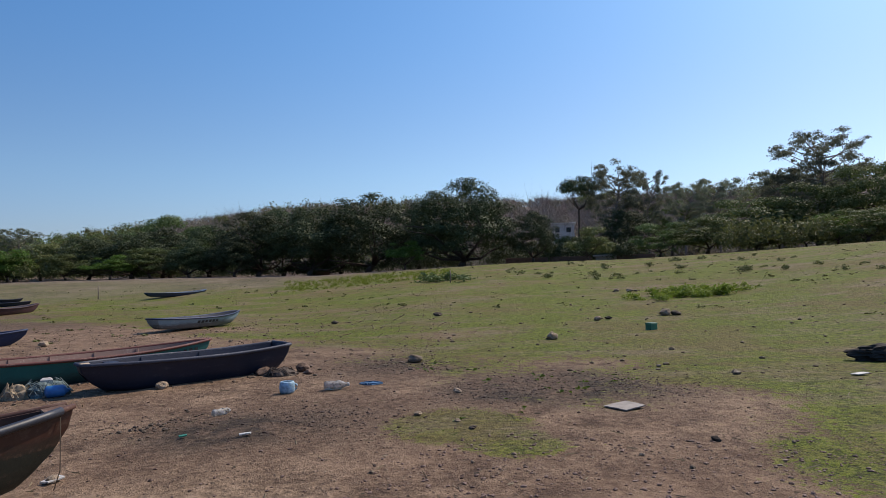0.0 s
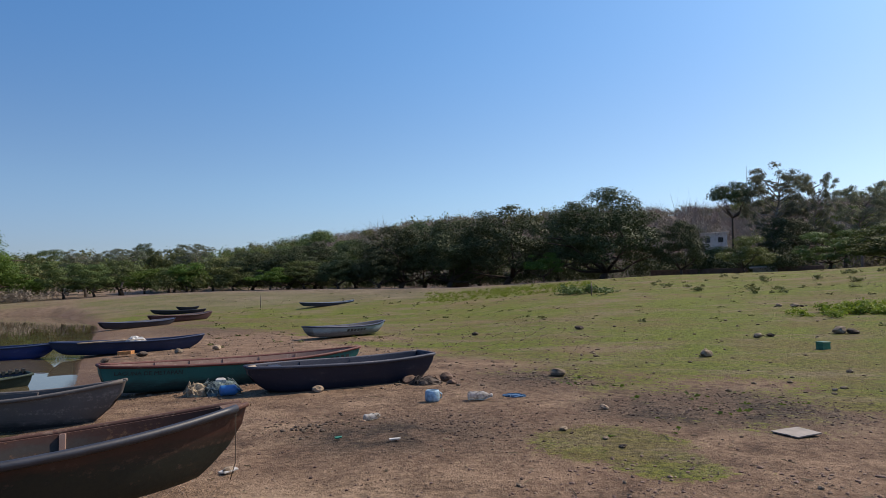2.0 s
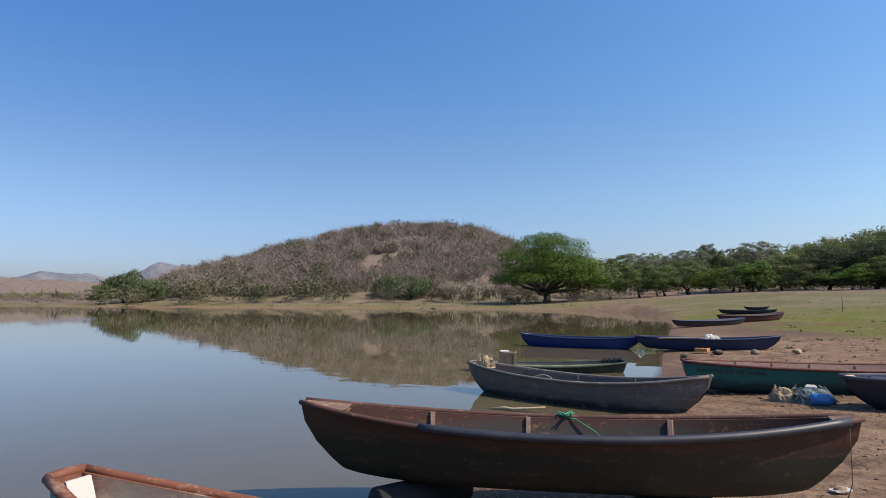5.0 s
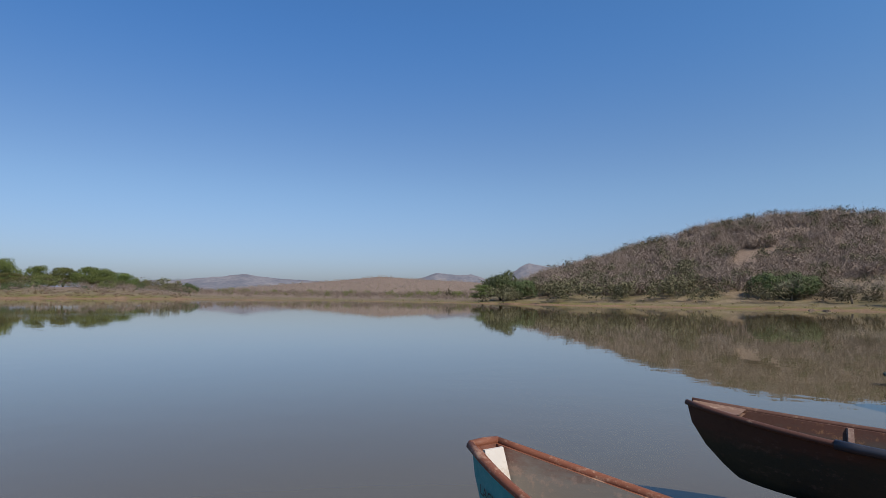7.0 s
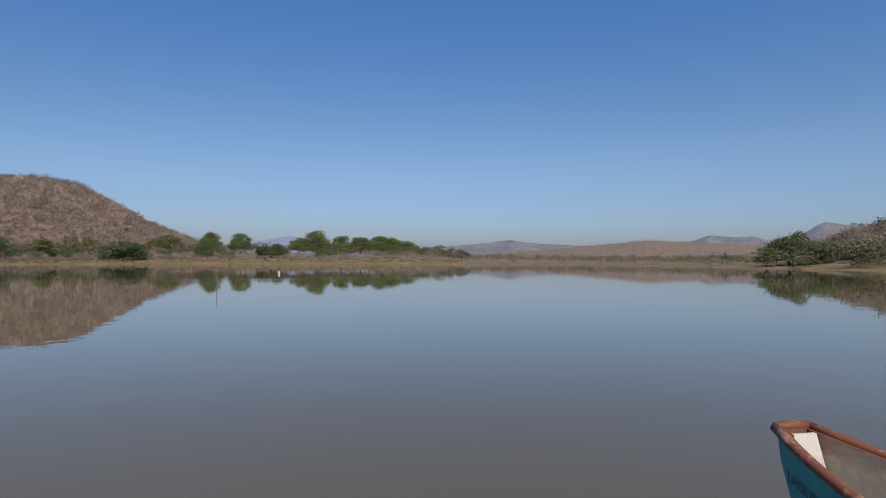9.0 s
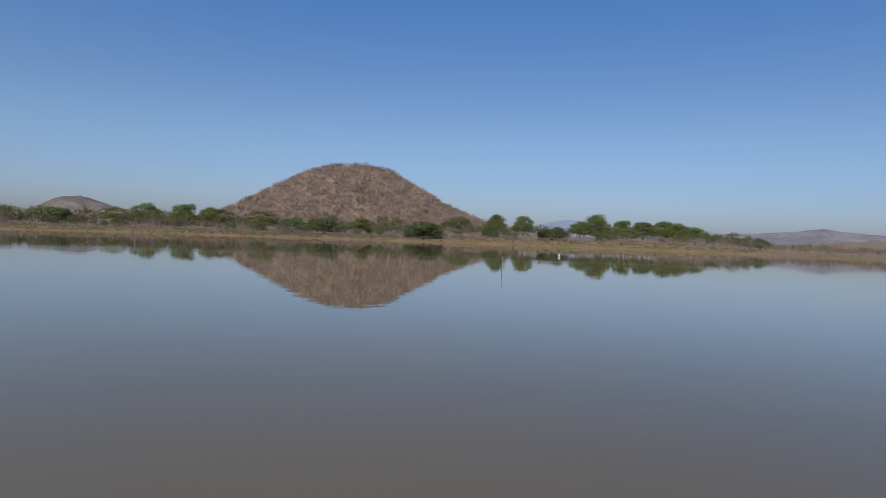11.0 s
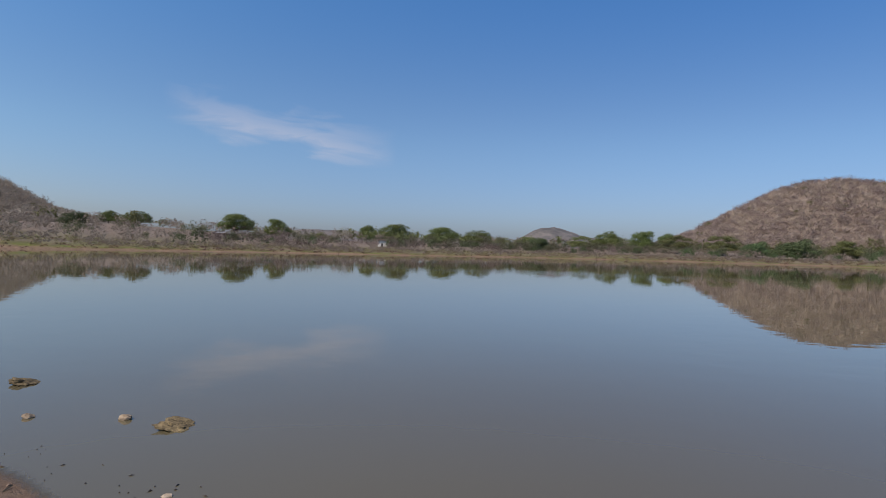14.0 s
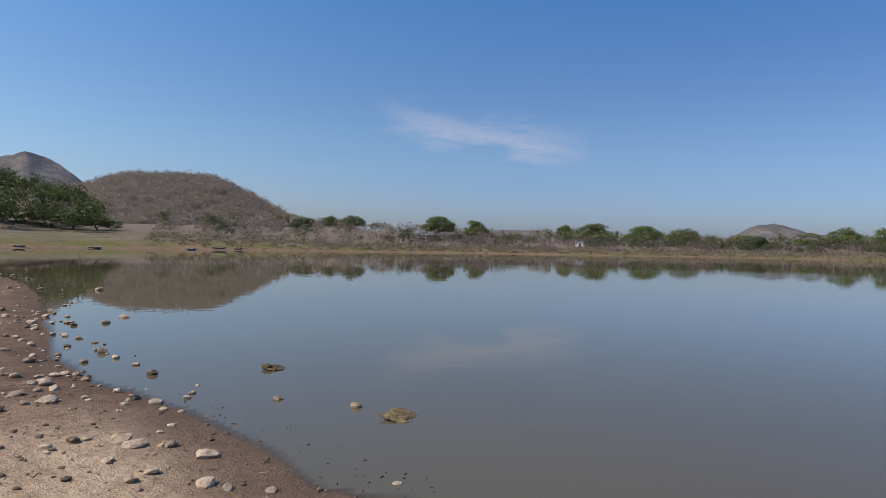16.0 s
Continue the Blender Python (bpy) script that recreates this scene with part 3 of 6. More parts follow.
def box_arrays(sx, sy, sz, at=(0, 0, 0), turn=0.0, bevel=0.0):
    """A box standing on at, its upper edges drawn in a little."""
    c, s = math.cos(turn), math.sin(turn)
    v = []
    for z, k in ((0, 0), (sz - bevel, 0), (sz, bevel)):
        for x, y in ((-1, -1), (1, -1), (1, 1), (-1, 1)):
            px, py = x * (sx / 2 - k), y * (sy / 2 - k)
            v.append((at[0] + px * c - py * s, at[1] + px * s + py * c, at[2] + z))
    f = [(3, 2, 1, 0), (8, 9, 10, 11)]
    for k in (0, 4):
        f += [(k + i, k + (i + 1) % 4, k + 4 + (i + 1) % 4, k + 4 + i) for i in range(4)]
    return v, f


def leaf_cards(rng, centres, radii, count, size, flat=0.75, long=1.35, fill=0.5, stray=0.38):
    """Small folded leaf sprays scattered over and inside rounded clumps. Returns arrays of vertices (n*4) and faces."""
    centres, radii = np.asarray(centres, float), np.asarray(radii, float)
    w = (radii.prod(1)) ** (2 / 3)
    idx = rng.choice(len(centres), count, p=w / w.sum())
    d = rng.normal(size=(count, 3))
    d /= np.linalg.norm(d, axis=1)[:, None]
    d[:, 2] = np.where(d[:, 2] < -0.75, -d[:, 2] * 0.6, d[:, 2])
    depth = 1 - fill * rng.random(count) ** 1.5 + 0.10 * rng.normal(size=count)
    p = centres[idx] + d * radii[idx] * depth[:, None]
    up = d * (1 - flat) + np.array([0, 0, flat]) + stray * rng.normal(size=(count, 3))
    up /= np.linalg.norm(up, axis=1)[:, None]
    a = np.cross(up, rng.normal(size=(count, 3)))
    a /= np.linalg.norm(a, axis=1)[:, None] + 1e-9
    b = np.cross(up, a)
    s = size * (0.55 + 0.9 * rng.random(count))[:, None]
    v = np.stack([p - a * s * long / 2, p - b * s * 0.42 + up * s * 0.1, p + a * s * long / 2 - up * s * 0.12, p + b * s * 0.42 + up * s * 0.1], 1).reshape(-1, 3)
    i = np.arange(count)[:, None] * 4
    return v, np.concatenate([i + [0, 1, 2], i + [0, 2, 3]], 0)


def limb_paths(rng, h, crown_r, crown_z, trunk_r, n_limbs, fork, spread=1.0):
    """A leaning trunk that forks at the height fork into limbs reaching the crown."""
    out = []
    lean = rng.normal(size=2) * 0.03 * h
    top = np.array([lean[0], lean[1], fork])
    out.append(([(0, 0, -0.3), (lean[0] * 0.3, lean[1] * 0.3, fork * 0.45), tuple(top)], [trunk_r * 1.35, trunk_r, trunk_r * 0.8]))
    tips = []
    for k in range(n_limbs):
        a = 2 * math.pi * (k + rng.random() * 0.7) / n_limbs
        rr = crown_r * (0.45 + 0.4 * rng.random()) * spread
        tip = np.array([math.cos(a) * rr, math.sin(a) * rr, crown_z + (h - crown_z) * (0.05 + 0.45 * rng.random())])
        mid = top * 0.5 + tip * 0.5 + np.array([0, 0, -0.04 * h]) + rng.normal(size=3) * 0.05 * crown_r
        out.append(([tuple(top), tuple(mid), tuple(tip)], [trunk_r * 0.55, trunk_r * 0.34, trunk_r * 0.1]))
        tips.append(tip)
        for _ in range(2):
            q = mid + (tip - mid) * rng.random()
            e = q + np.array([rng.normal() * crown_r * 0.28, rng.normal() * crown_r * 0.28, abs(rng.normal()) * h * 0.12])
            out.append(([tuple(q), tuple((q + e) / 2 + rng.normal(size=3) * 0.1), tuple(e)], [trunk_r * 0.25, trunk_r * 0.16, trunk_r * 0.05]))
            tips.append(e)
    return out, tips


def crown_clumps(rng, shape, h, crown_r, low, n, clump):
    """Centres and radii of the leafy puffs that make up a crown: most on its uneven outside, some within."""
    mid = low + (h - low) * {"dome": 0.40, "rain": 0.24, "umbrella": 0.30}[shape]
    flatness = {"dome": 0.52, "rain": 0.46, "umbrella": 0.4}[shape]
    seed = rng.random() * 50
    cen, rad = [], []
    while len(cen) < n:
        d = rng.normal(size=3)
        d /= np.linalg.norm(d)
        if d[2] < (-0.75 if shape == "dome" else -0.3):
            continue
        r = clump * crown_r * (0.55 + 0.75 * rng.random())
        rz = r * flatness
        depth = (0.80 + 0.2 * rng.random() if rng.random() < 0.75 else 0.3 + 0.45 * rng.random())
        depth *= 1 + 0.20 * noise.noise((d[0] * 1.7 + seed, d[1] * 1.7, d[2] * 1.7))
        up = (h - mid - rz * 0.8) if d[2] > 0 else (mid - low)
        cen.append((d[0] * (crown_r - r * 0.7) * depth, d[1] * (crown_r - r * 0.7) * depth, mid + d[2] * up * depth))
        rad.append((r, r, rz))
    return cen, rad


def airy_meshes(name, seed, h, crown_r, cards, card, leaf, bark, low=0.38, puffs=40):
    """A tall tree with one leaning stem, rising boughs and loose separate tufts of foliage."""
    rng = np.random.default_rng(seed)
    stem = [np.array([0.0, 0.0, -0.3])]
    for k in range(1, 6):
        stem.append(np.array([rng.normal() * 0.035 * h, rng.normal() * 0.035 * h, h * 0.93 * k / 5]))
    rr = 0.018 * h
    chunks = [tube_arrays([tuple(p) for p in stem], [rr * 1.3, rr, rr * 0.8, rr * 0.6, rr * 0.4, rr * 0.1], 7)]
    cen, rad = [], []
    boughs = puffs // 4
    for k in range(boughs):
        t = low + (0.97 - low) * ((k + rng.random()) / boughs)
        q = t * 5
        b = stem[int(q)] * (1 - q % 1) + stem[min(5, int(q) + 1)] * (q % 1)
        a = k * 2.4 + rng.random()
        u = (t - low) / (1 - low)
        ln = crown_r * (0.55 + 0.45 * rng.random()) * (0.55 + 0.9 * math.sin(math.pi * (0.18 + 0.66 * u)) ** 1.2) * 0.85
        tip = b + np.array([math.cos(a) * ln, math.sin(a) * ln, ln * (0.35 + 0.5 * rng.random())])
        tip[2] = min(tip[2], h * (0.95 + 0.03 * rng.random()))
        m = (b + tip) / 2 + np.array([0, 0, -0.06 * ln])
        chunks.append(tube_arrays([tuple(b), tuple(m), tuple(tip)], [rr * 0.4, rr * 0.25, rr * 0.07], 5))
        for p, s in ((tip, 1.0), (tip * 0.6 + m * 0.4, 0.9), (tip + rng.normal(size=3) * 0.16 * crown_r, 0.8), (m + rng.normal(size=3) * 0.12 * crown_r, 0.7)):
            r = crown_r * 0.19 * s * (0.6 + 0.8 * rng.random())
            p[2] = min(p[2], h * 0.97)
            cen.append(p + rng.normal(size=3) * 0.07 * crown_r)
            rad.append((r, r, r * 0.72))
    lv, lf = leaf_cards(rng, cen, rad, cards, card, 0.2, 1.7, 0.95, 0.5)
    return mesh_from(name + "_trunk", *join(chunks), [bark], True), mesh_from(name + "_crown", lv, lf, [leaf])


def tree_meshes(name, seed, h, crown_r, crown_low, trunk_r=0.25, n_limbs=5, clumps=26, cards=2600, card=0.5, shape="dome", leaf=None, bark=None, fork=None, flat=0.3, clump=0.30):
    """Two meshes, trunk with limbs and crown, of a tree of height h standing at the origin."""
    rng = np.random.default_rng(seed)
    fork = fork or crown_low * 0.9
    limbs, tips = limb_paths(rng, h, crown_r, crown_low, trunk_r, n_limbs, fork)
    trunk = join([tube_arrays(p, r, 7) for p, r in limbs])
    cen, rad = crown_clumps(rng, shape, h, crown_r, crown_low, clumps, clump)
    lv, lf = leaf_cards(rng, cen, rad, cards, card, flat, 1.35, 0.4, 0.24)
    return mesh_from(name + "_trunk", *trunk, [bark or BARK], True), mesh_from(name + "_crown", lv, lf, [leaf or LEAF_DARK])


def bare_meshes(name, seed, h, crown_r, trunk_r=0.16, twigs=420, bark=None):
    """A leafless tree: trunk, limbs and a haze of thin twigs."""
    rng = np.random.default_rng(seed)
    limbs, tips = limb_paths(rng, h, crown_r, h * 0.45, trunk_r, 6, h * 0.35)
    trunk = join([tube_arrays(p, r, 6) for p, r in limbs])
    v, f = [], []
    for k in range(twigs):
        t = tips[rng.integers(len(tips))]
        p = t * (0.7 + 0.3 * rng.random()) + rng.normal(size=3) * crown_r * 0.16
        d = np.array([t[0] * 0.3, t[1] * 0.3, h * 0.12]) * (0.4 + rng.random()) + rng.normal(size=3) * crown_r * 0.2
        w = np.cross(d, rng.normal(size=3))
        w = w / (np.linalg.norm(w) + 1e-9) * 0.028
        i = len(v)
        v += [p - w, p + w, p + d]
        f.append((i, i + 1, i + 2))
    return mesh_from(name + "_trunk", *trunk, [bark or BARK_PALE], True), mesh_from(name + "_twigs", np.array(v), np.array(f), [bark or BARK_PALE])


TREES = {}


def plant(kind, az, r, h, width=None, turn=None, label="", name="tree", group="", sink=0.0, category="tree"):
    """Sets one tree of a kind, scaled to the height h and the crown width, on the ground at a bearing and distance."""
    trunk, crown, h0, r0 = TREES[kind]
    x, y = polar(az, r)
    rnd = random.Random(int(az * 1000) + int(r * 10))
    k = h / h0
    kw = (width / (2 * r0)) if width else k
    m = Matrix.LocRotScale((x, y, ground_z(x, y) - sink), Euler((0, 0, rnd.uniform(0, 6.28) if turn is None else turn)), (kw, kw, k))
    ob = thing(name, m, label, category, group)
    part("trunk", trunk, ob)
    part("crown", crown, ob)
    return ob


def add_kind(kind, h, r, *a, **k):
    TREES[kind] = (*tree_meshes(kind, *a, **k), h, r) if "twigs" not in k else (*bare_meshes(kind, *a, **k), h, r)


def make_kinds():
    for i in range(4):
        add_kind("mango%d" % i, 12, 6.5, 10 + i, 12, 6.5, 1.2, 0.38, 6, 100, 18000, 0.21, "dome", LEAF_DARK, BARK, None, 0.4, 0.24)
    add_kind("mango_big", 13, 8.0, 17, 13, 8.0, 1.2, 0.5, 8, 150, 30000, 0.21, "dome", LEAF_DARK, BARK, None, 0.4, 0.21)
    for i in range(3):
        add_kind("leafy%d" % i, 9, 4.4, 20 + i, 9, 4.4, 1.4, 0.22, 5, 30, 8000, 0.19, "dome", LEAF_MID, BARK, None, 0.3, 0.29)
    for i in range(2):
        add_kind("bright%d" % i, 6, 3.2, 30 + i, 6, 3.2, 1.0, 0.14, 5, 26, 4600, 0.17, "dome", LEAF_BRIGHT, BARK)
    for i in range(2):
        add_kind("umbrella%d" % i, 9, 7.0, 40 + i, 9, 7.0, 2.6, 0.28, 7, 46, 11000, 0.21, "umbrella", LEAF_MID, BARK, 3.0, 0.4, 0.24)
    add_kind("flat_top", 14, 6.0, 45, 14, 6.0, 10.4, 0.26, 7, 34, 4200, 0.26, "umbrella", LEAF_DARK, BARK, 8.5, 0.4, 0.26)
    for i in range(3):
        TREES["gum%d" % i] = (*airy_meshes("gum%d" % i, 50 + i, 18, 5.0, 15000, 0.17, LEAF_EUCALYPT, BARK_PALE, 0.34, 150), 18, 5.0)
    for i in range(2):
        add_kind("olive%d" % i, 6, 3.6, 60 + i, 6, 3.6, 0.8, 0.14, 5, 28, 4600, 0.19, "dome", LEAF_OLIVE, BARK)
    for i in range(2):
        add_kind("bare%d" % i, 9, 4.0, 70 + i, 9, 4.0, twigs=420)
    for i in range(4):
        add_kind("round%d" % i, 7, 6.0, 90 + i, 7, 6.0, 0.9, 0.3, 7, 46, 7000, 0.28, "rain", LEAF_FAR, BARK, 1.6, 0.35, 0.36)
    for i in range(2):
        add_kind("low%d" % i, 5, 5.5, 95 + i, 5, 5.5, 0.2, 0.3, 6, 40, 6500, 0.28, "rain", LEAF_DARK, BARK, 1.2, 0.35, 0.36)
    TREES["thin_pale"] = (*airy_meshes("thin_pale", 75, 9, 3.4, 2600, 0.16, LEAF_SCRUB, BARK_PALE, 0.4, 56), 9, 3.6)


make_kinds()

# ---- trees at the edge of the meadow: bearing, distance, height of the skyline in degrees, width in metres ----
MANGO = "large dark green spreading mango tree at the meadow's edge"


def skyline_tree(kind, az, r, el, width, label, group, name="tree"):
    x, y = polar(az, r)
    h = max(2.0, EYE + r * math.tan(radians(el)) - ground_z(x, y))
    width = min(width, h * {"gum": 0.85, "thi": 1.0, "bar": 1.3, "low": 2.6}.get(kind[:3], 2.0))
    plant(kind, az, r, h, width, None, label, name, group)


for k, (az, r, el, w) in enumerate(((-17.2, 100, 5.3, 10), (-13.2, 96, 6.6, 13), (-8.8, 92, 7.2, 13), (-3.6, 91, 8.2, 15),
                                    (5.0, 86, 9.2, 16.5), (11.5, 84, 6.4, 7), (-11.0, 103, 6.9, 12), (-6.0, 102, 6.8, 11), (1.0, 100, 7.7, 12), (19.6, 96, 6.2, 8.5), (-15.2, 92, 4.4, 7), (-18.8, 96, 4.0, 7))):
    skyline_tree("mango_big" if w > 15 else "mango%d" % (k % 4), az, r, el, w, MANGO, "dark trees along the meadow")
for k, (az, r, el, w) in enumerate(((-0.2, 82, 4.2, 5.5), (22.4, 82, 5.1, 8.2), (26.2, 80, 5.3, 9), (16.4, 84, 4.9, 6.5), (33.5, 74, 4.4, 6), (37.5, 70, 5.2, 7), (29.9, 76, 4.1, 6), (35.6, 76, 5.0, 6), (31.6, 76, 4.4, 5),
                                    (-29.5, 112, 3.7, 10), (-26.3, 108, 4.2, 10), (-23.2, 104, 4.6, 11), (-20.9, 112, 5.0, 12), (13.2, 97, 4.1, 6), (15.0, 96, 4.1, 6.5), (-24.8, 98, 2.9, 7), (-21.8, 98, 3.5, 8), (-27.8, 102, 2.9, 7), (-31.6, 108, 3.2, 7))):
    skyline_tree(("bright0", "leafy0", "leafy2", "olive0", "olive1", "leafy1", "olive1", "bright1", "olive0", "olive0", "mango1", "mango3", "mango0", "olive1", "olive0", "bright0", "leafy0", "leafy2", "bright1")[k], az, r, el, w, "leafy green tree in sunlight beside the meadow", "green trees along the meadow")
for az, r, el, w in ((-20.3, 128, 6.2, 17), (-33.0, 150, 4.4, 12), (30.2, 92, 6.7, 15), (34.3, 92, 7.4, 16), (38.8, 88, 8.8, 14), (23.4, 118, 7.0, 12)):
    skyline_tree("umbrella%d" % (int(az) % 2), az, r, el, w, "broad umbrella-crowned green tree behind the meadow's edge", "umbrella trees")
skyline_tree("flat_top", 15.6, 103, 9.4, 8, "tall flat-topped tree on a bare trunk", "")
for k, (az, r, el, w) in enumerate(((19.0, 101, 9.7, 8.5), (21.6, 104, 9.1, 5), (34.6, 100, 11.1, 10.5), (31.8, 102, 8.6, 8), (27.2, 108, 8.1, 6.5), (-31.0, 130, 4.6, 7), (32.8, 104, 8.2, 7), (24.6, 110, 8.0, 7))):
    skyline_tree("gum%d" % (k % 3), az, r, el, w, "tall airy eucalyptus with sparse drooping foliage", "eucalyptus trees")
for k, (az, r, el, w) in enumerate(((11.9, 140, 8.4, 9), (13.6, 150, 8.0, 9), (17.4, 145, 8.0, 8), (24.4, 140, 7.7, 9), (25.6, 145, 7.6, 9), (8.9, 150, 7.4, 8), (22.8, 150, 7.9, 8), (-5.2, 160, 7.6, 9), (1.8, 165, 8.0, 9))):
    skyline_tree("bare%d" % (k % 2), az, r, el, w, "leafless grey tree on the dry slope", "bare trees")


# ---- brush and woodland, uncountable ----
def brush_stamp(seed, h, r, cards, card, flat=0.3, long=1.6):
    rng = np.random.default_rng(seed)
    cen = [(rng.normal() * r * 0.4, rng.normal() * r * 0.4, h * (0.3 + 0.45 * rng.random())) for _ in range(6)]
    rad = [(r * 0.55, r * 0.55, h * 0.33)] * 6
    return leaf_cards(rng, cen, rad, cards, card, flat, long, 0.9)


def twig_stamp(seed, h, r, n, width):
    """Upright bare stems fanning from the ground."""
    rng = np.random.default_rng(seed)
    v, f = [], []
    for k in range(n):
        base = np.array([rng.normal() * r * 0.2, rng.normal() * r * 0.2, h * 0.45 * rng.random() ** 2])
        d = np.array([rng.normal() * r * 0.45, rng.normal() * r * 0.45, h * (0.3 + 0.5 * rng.random())])
        w = np.cross(d, rng.normal(size=3))
        w = w / (np.linalg.norm(w) + 1e-9) * width * (0.5 + rng.random())
        i = len(v)
        v += [base - w, base + w, base + d]
        f.append((i, i + 1, i + 2))
    return np.array(v), np.array(f)


def scatter(name, stamps, places, mat, label, category, rng, lo=0.7, hi=1.3):
    """Many stamped plants joined into one object."""
    vs, fs, o = [], [], 0
    xs, ys = places[:, 0], places[:, 1]
    zs = terrain(xs, ys)
    for x, y, z in zip(xs, ys, zs):
        v, f = stamps[rng.integers(len(stamps))]
        a, k = rng.random() * 6.283, lo + (hi - lo) * rng.random()
        c, s = math.cos(a) * k, math.sin(a) * k
        w = np.empty_like(v)
        w[:, 0], w[:, 1], w[:, 2] = v[:, 0] * c - v[:, 1] * s + x, v[:, 0] * s + v[:, 1] * c + y, v[:, 2] * k * (0.85 + 0.3 * rng.random()) + z - 0.1
        vs.append(w), fs.append(f + o)
        o += len(v)
    ob = new(name, mesh_from(name, np.concatenate(vs), np.concatenate(fs), [mat]))
    return tagged(ob, label, category, kind="stuff")


def band(rng, n, az0, az1, r0, r1, power=1.0):
    """Random places in a stretch of bearings and distances."""
    az = np.radians(az0 + (az1 - az0) * rng.random(n))
    r = r0 + (r1 - r0) * rng.random(n) ** power
    return np.stack([r * np.sin(az), r * np.cos(az)], 1)


def shore_band(rng, n, az0, az1, d0, d1, power=1.0):
    """Random places at some distance behind the far shore."""
    a = az0 + (az1 - az0) * rng.random(n)
    r = table(FAR_SHORE, a) + d0 + (d1 - d0) * rng.random(n) ** power
    return np.stack([r * np.sin(np.radians(a)), r * np.cos(np.radians(a))], 1)


def on_hill(rng, n, hill, r_lo, r_hi, least=1.5):
    az0, az1 = hill[2][0][0], hill[2][-1][0]
    p = band(rng, n * 3, az0, az1, r_lo, r_hi)
    h = ridge((*hill[:2], hill[2]), bearing(p[:, 0], p[:, 1]), np.hypot(p[:, 0], p[:, 1]))
    return p[h > least][:n]


def build_woodland():
    rng = np.random.default_rng(5)
    dry = [brush_stamp(100 + i, 3.0, 2.2, 78, 0.26, 0.35, 2.2) for i in range(5)]
    twig = [twig_stamp(110 + i, 3.2, 3.0, 80, 0.03) for i in range(5)]
    green = [brush_stamp(120 + i, 4.0, 2.6, 260, 0.27, 0.3) for i in range(5)]
    tall = [brush_stamp(130 + i, 8.0, 4.0, 260, 0.46, 0.35) for i in range(4)]
    small = [brush_stamp(140 + i, 1.2, 1.4, 34, 0.24, 0.4, 2.0) for i in range(4)]
    far_dry = [brush_stamp(150 + i, 4.2, 3.0, 48, 0.42, 0.4, 1.8) for i in range(5)]
    far_twig = [twig_stamp(170 + i, 2.8, 3.0, 46, 0.10) for i in range(5)]
    far_green = [brush_stamp(160 + i, 6.0, 4.0, 150, 0.55, 0.35) for i in range(4)]
    # scrub hill beyond the bay
    p = on_hill(rng, 2700, (HILL_SCRUB[0], HILL_SCRUB[1], tuple(a for a in HILL_SCRUB[2] if a[0] < -46)), 126, 250)
    open_ground = np.array([noise.noise((a * 0.045, b * 0.045, 3)) + 0.5 * noise.noise((a * 0.14, b * 0.14, 8)) for a, b in p])
    p = p[open_ground > -0.32]
    scatter("hill_shrubs", green, band(rng, 90, -86, -68, 130, 172), LEAF_SCRUB, "grey-green trees on the hill's flank", "shrubs", rng, 0.6, 1.3)
    scatter("hill_shrubs", green, band(rng, 26, -68, -50, 126, 150), LEAF_SCRUB, "grey-green bushes at the hill's foot", "shrubs", rng, 0.5, 1.0)
    scatter("dry_brush", dry, p[:1100], LEAF_DRY, "leafless grey-brown brush covering the hill", "brush", rng)
    scatter("bare_trees", twig, p[500:], LEAF_TWIG, "thin bare trees all over the dry hill", "trees", rng, 0.5, 1.5)
    scatter("hill_shrubs", green, p[::13], LEAF_SCRUB, "scattered olive shrubs on the dry hill", "shrubs", rng, 0.6, 1.2)
    # cone hill, broad hill
    for hill, r0, r1, what, n in ((HILL_CONE, 300, 460, "cone-shaped", 2700), (HILL_BROAD, 225, 420, "broad", 2800)):
        p = on_hill(rng, n, hill, r0, r1, 0.8)
        scatter("hill_woodland", far_dry, p, LEAF_DRYRED if what != "broad" else LEAF_BROAD, "leafless grey-brown woodland on the %s hill" % what, "woodland", rng, 0.6, 1.1)
        p = on_hill(rng, n, hill, r0, r1, 0.8)
        scatter("hill_trees", far_twig, p, LEAF_FAR_TWIG if what != "broad" else LEAF_BROAD, "pale bare trees on the %s hill" % what, "trees", rng, 0.7, 1.3)
        scatter("hill_shrubs", far_green, p[::70], LEAF_OLIVE, "a few green trees on the %s hill" % what, "trees", rng, 0.4, 0.8)
    p = on_hill(rng, 1300, HILL_DRY, 290, 530, 0.5)
    scatter("hill_scrub", far_dry, p, LEAF_BROAD, "sparse grey-brown scrub on low hills", "scrub", rng, 0.2, 0.45)
    # slope behind the meadow's trees
    p = band(rng, 1700, -48, 42, 108, 255, 0.8)
    keep = np.hypot(p[:, 0], p[:, 1]) > table(MEADOW, bearing(p[:, 0], p[:, 1]), 1) + 10
    p = p[keep]
    az = bearing(p[:, 0], p[:, 1])
    scatter("slope_woods", tall, p[az < -20][:80], LEAF_MID, "mixed green woods on the slope", "woods", rng, 0.5, 0.9)
    scatter("slope_woods", green, p[(az < 6) & (np.arange(len(p)) % np.where(az < -22, 2, 5) == 0)], LEAF_OLIVE, "pale olive woods on the slope", "woods", rng, 0.9, 1.7)
    scatter("slope_brush", dry, np.concatenate([p[(az < 6) & (az > -22)], band(rng, 300, -21, 6, 150, 252)]), LEAF_RIDGE, "dry grey brush on the slope behind the dark trees", "brush", rng, 0.9, 1.6)
    scatter("slope_brush", dry, np.concatenate([p[az >= 6], band(rng, 480, 5, 34, 112, 250)]), LEAF_RIDGE, "dry grey brush on the slope behind the meadow", "brush", rng, 0.7, 1.4)
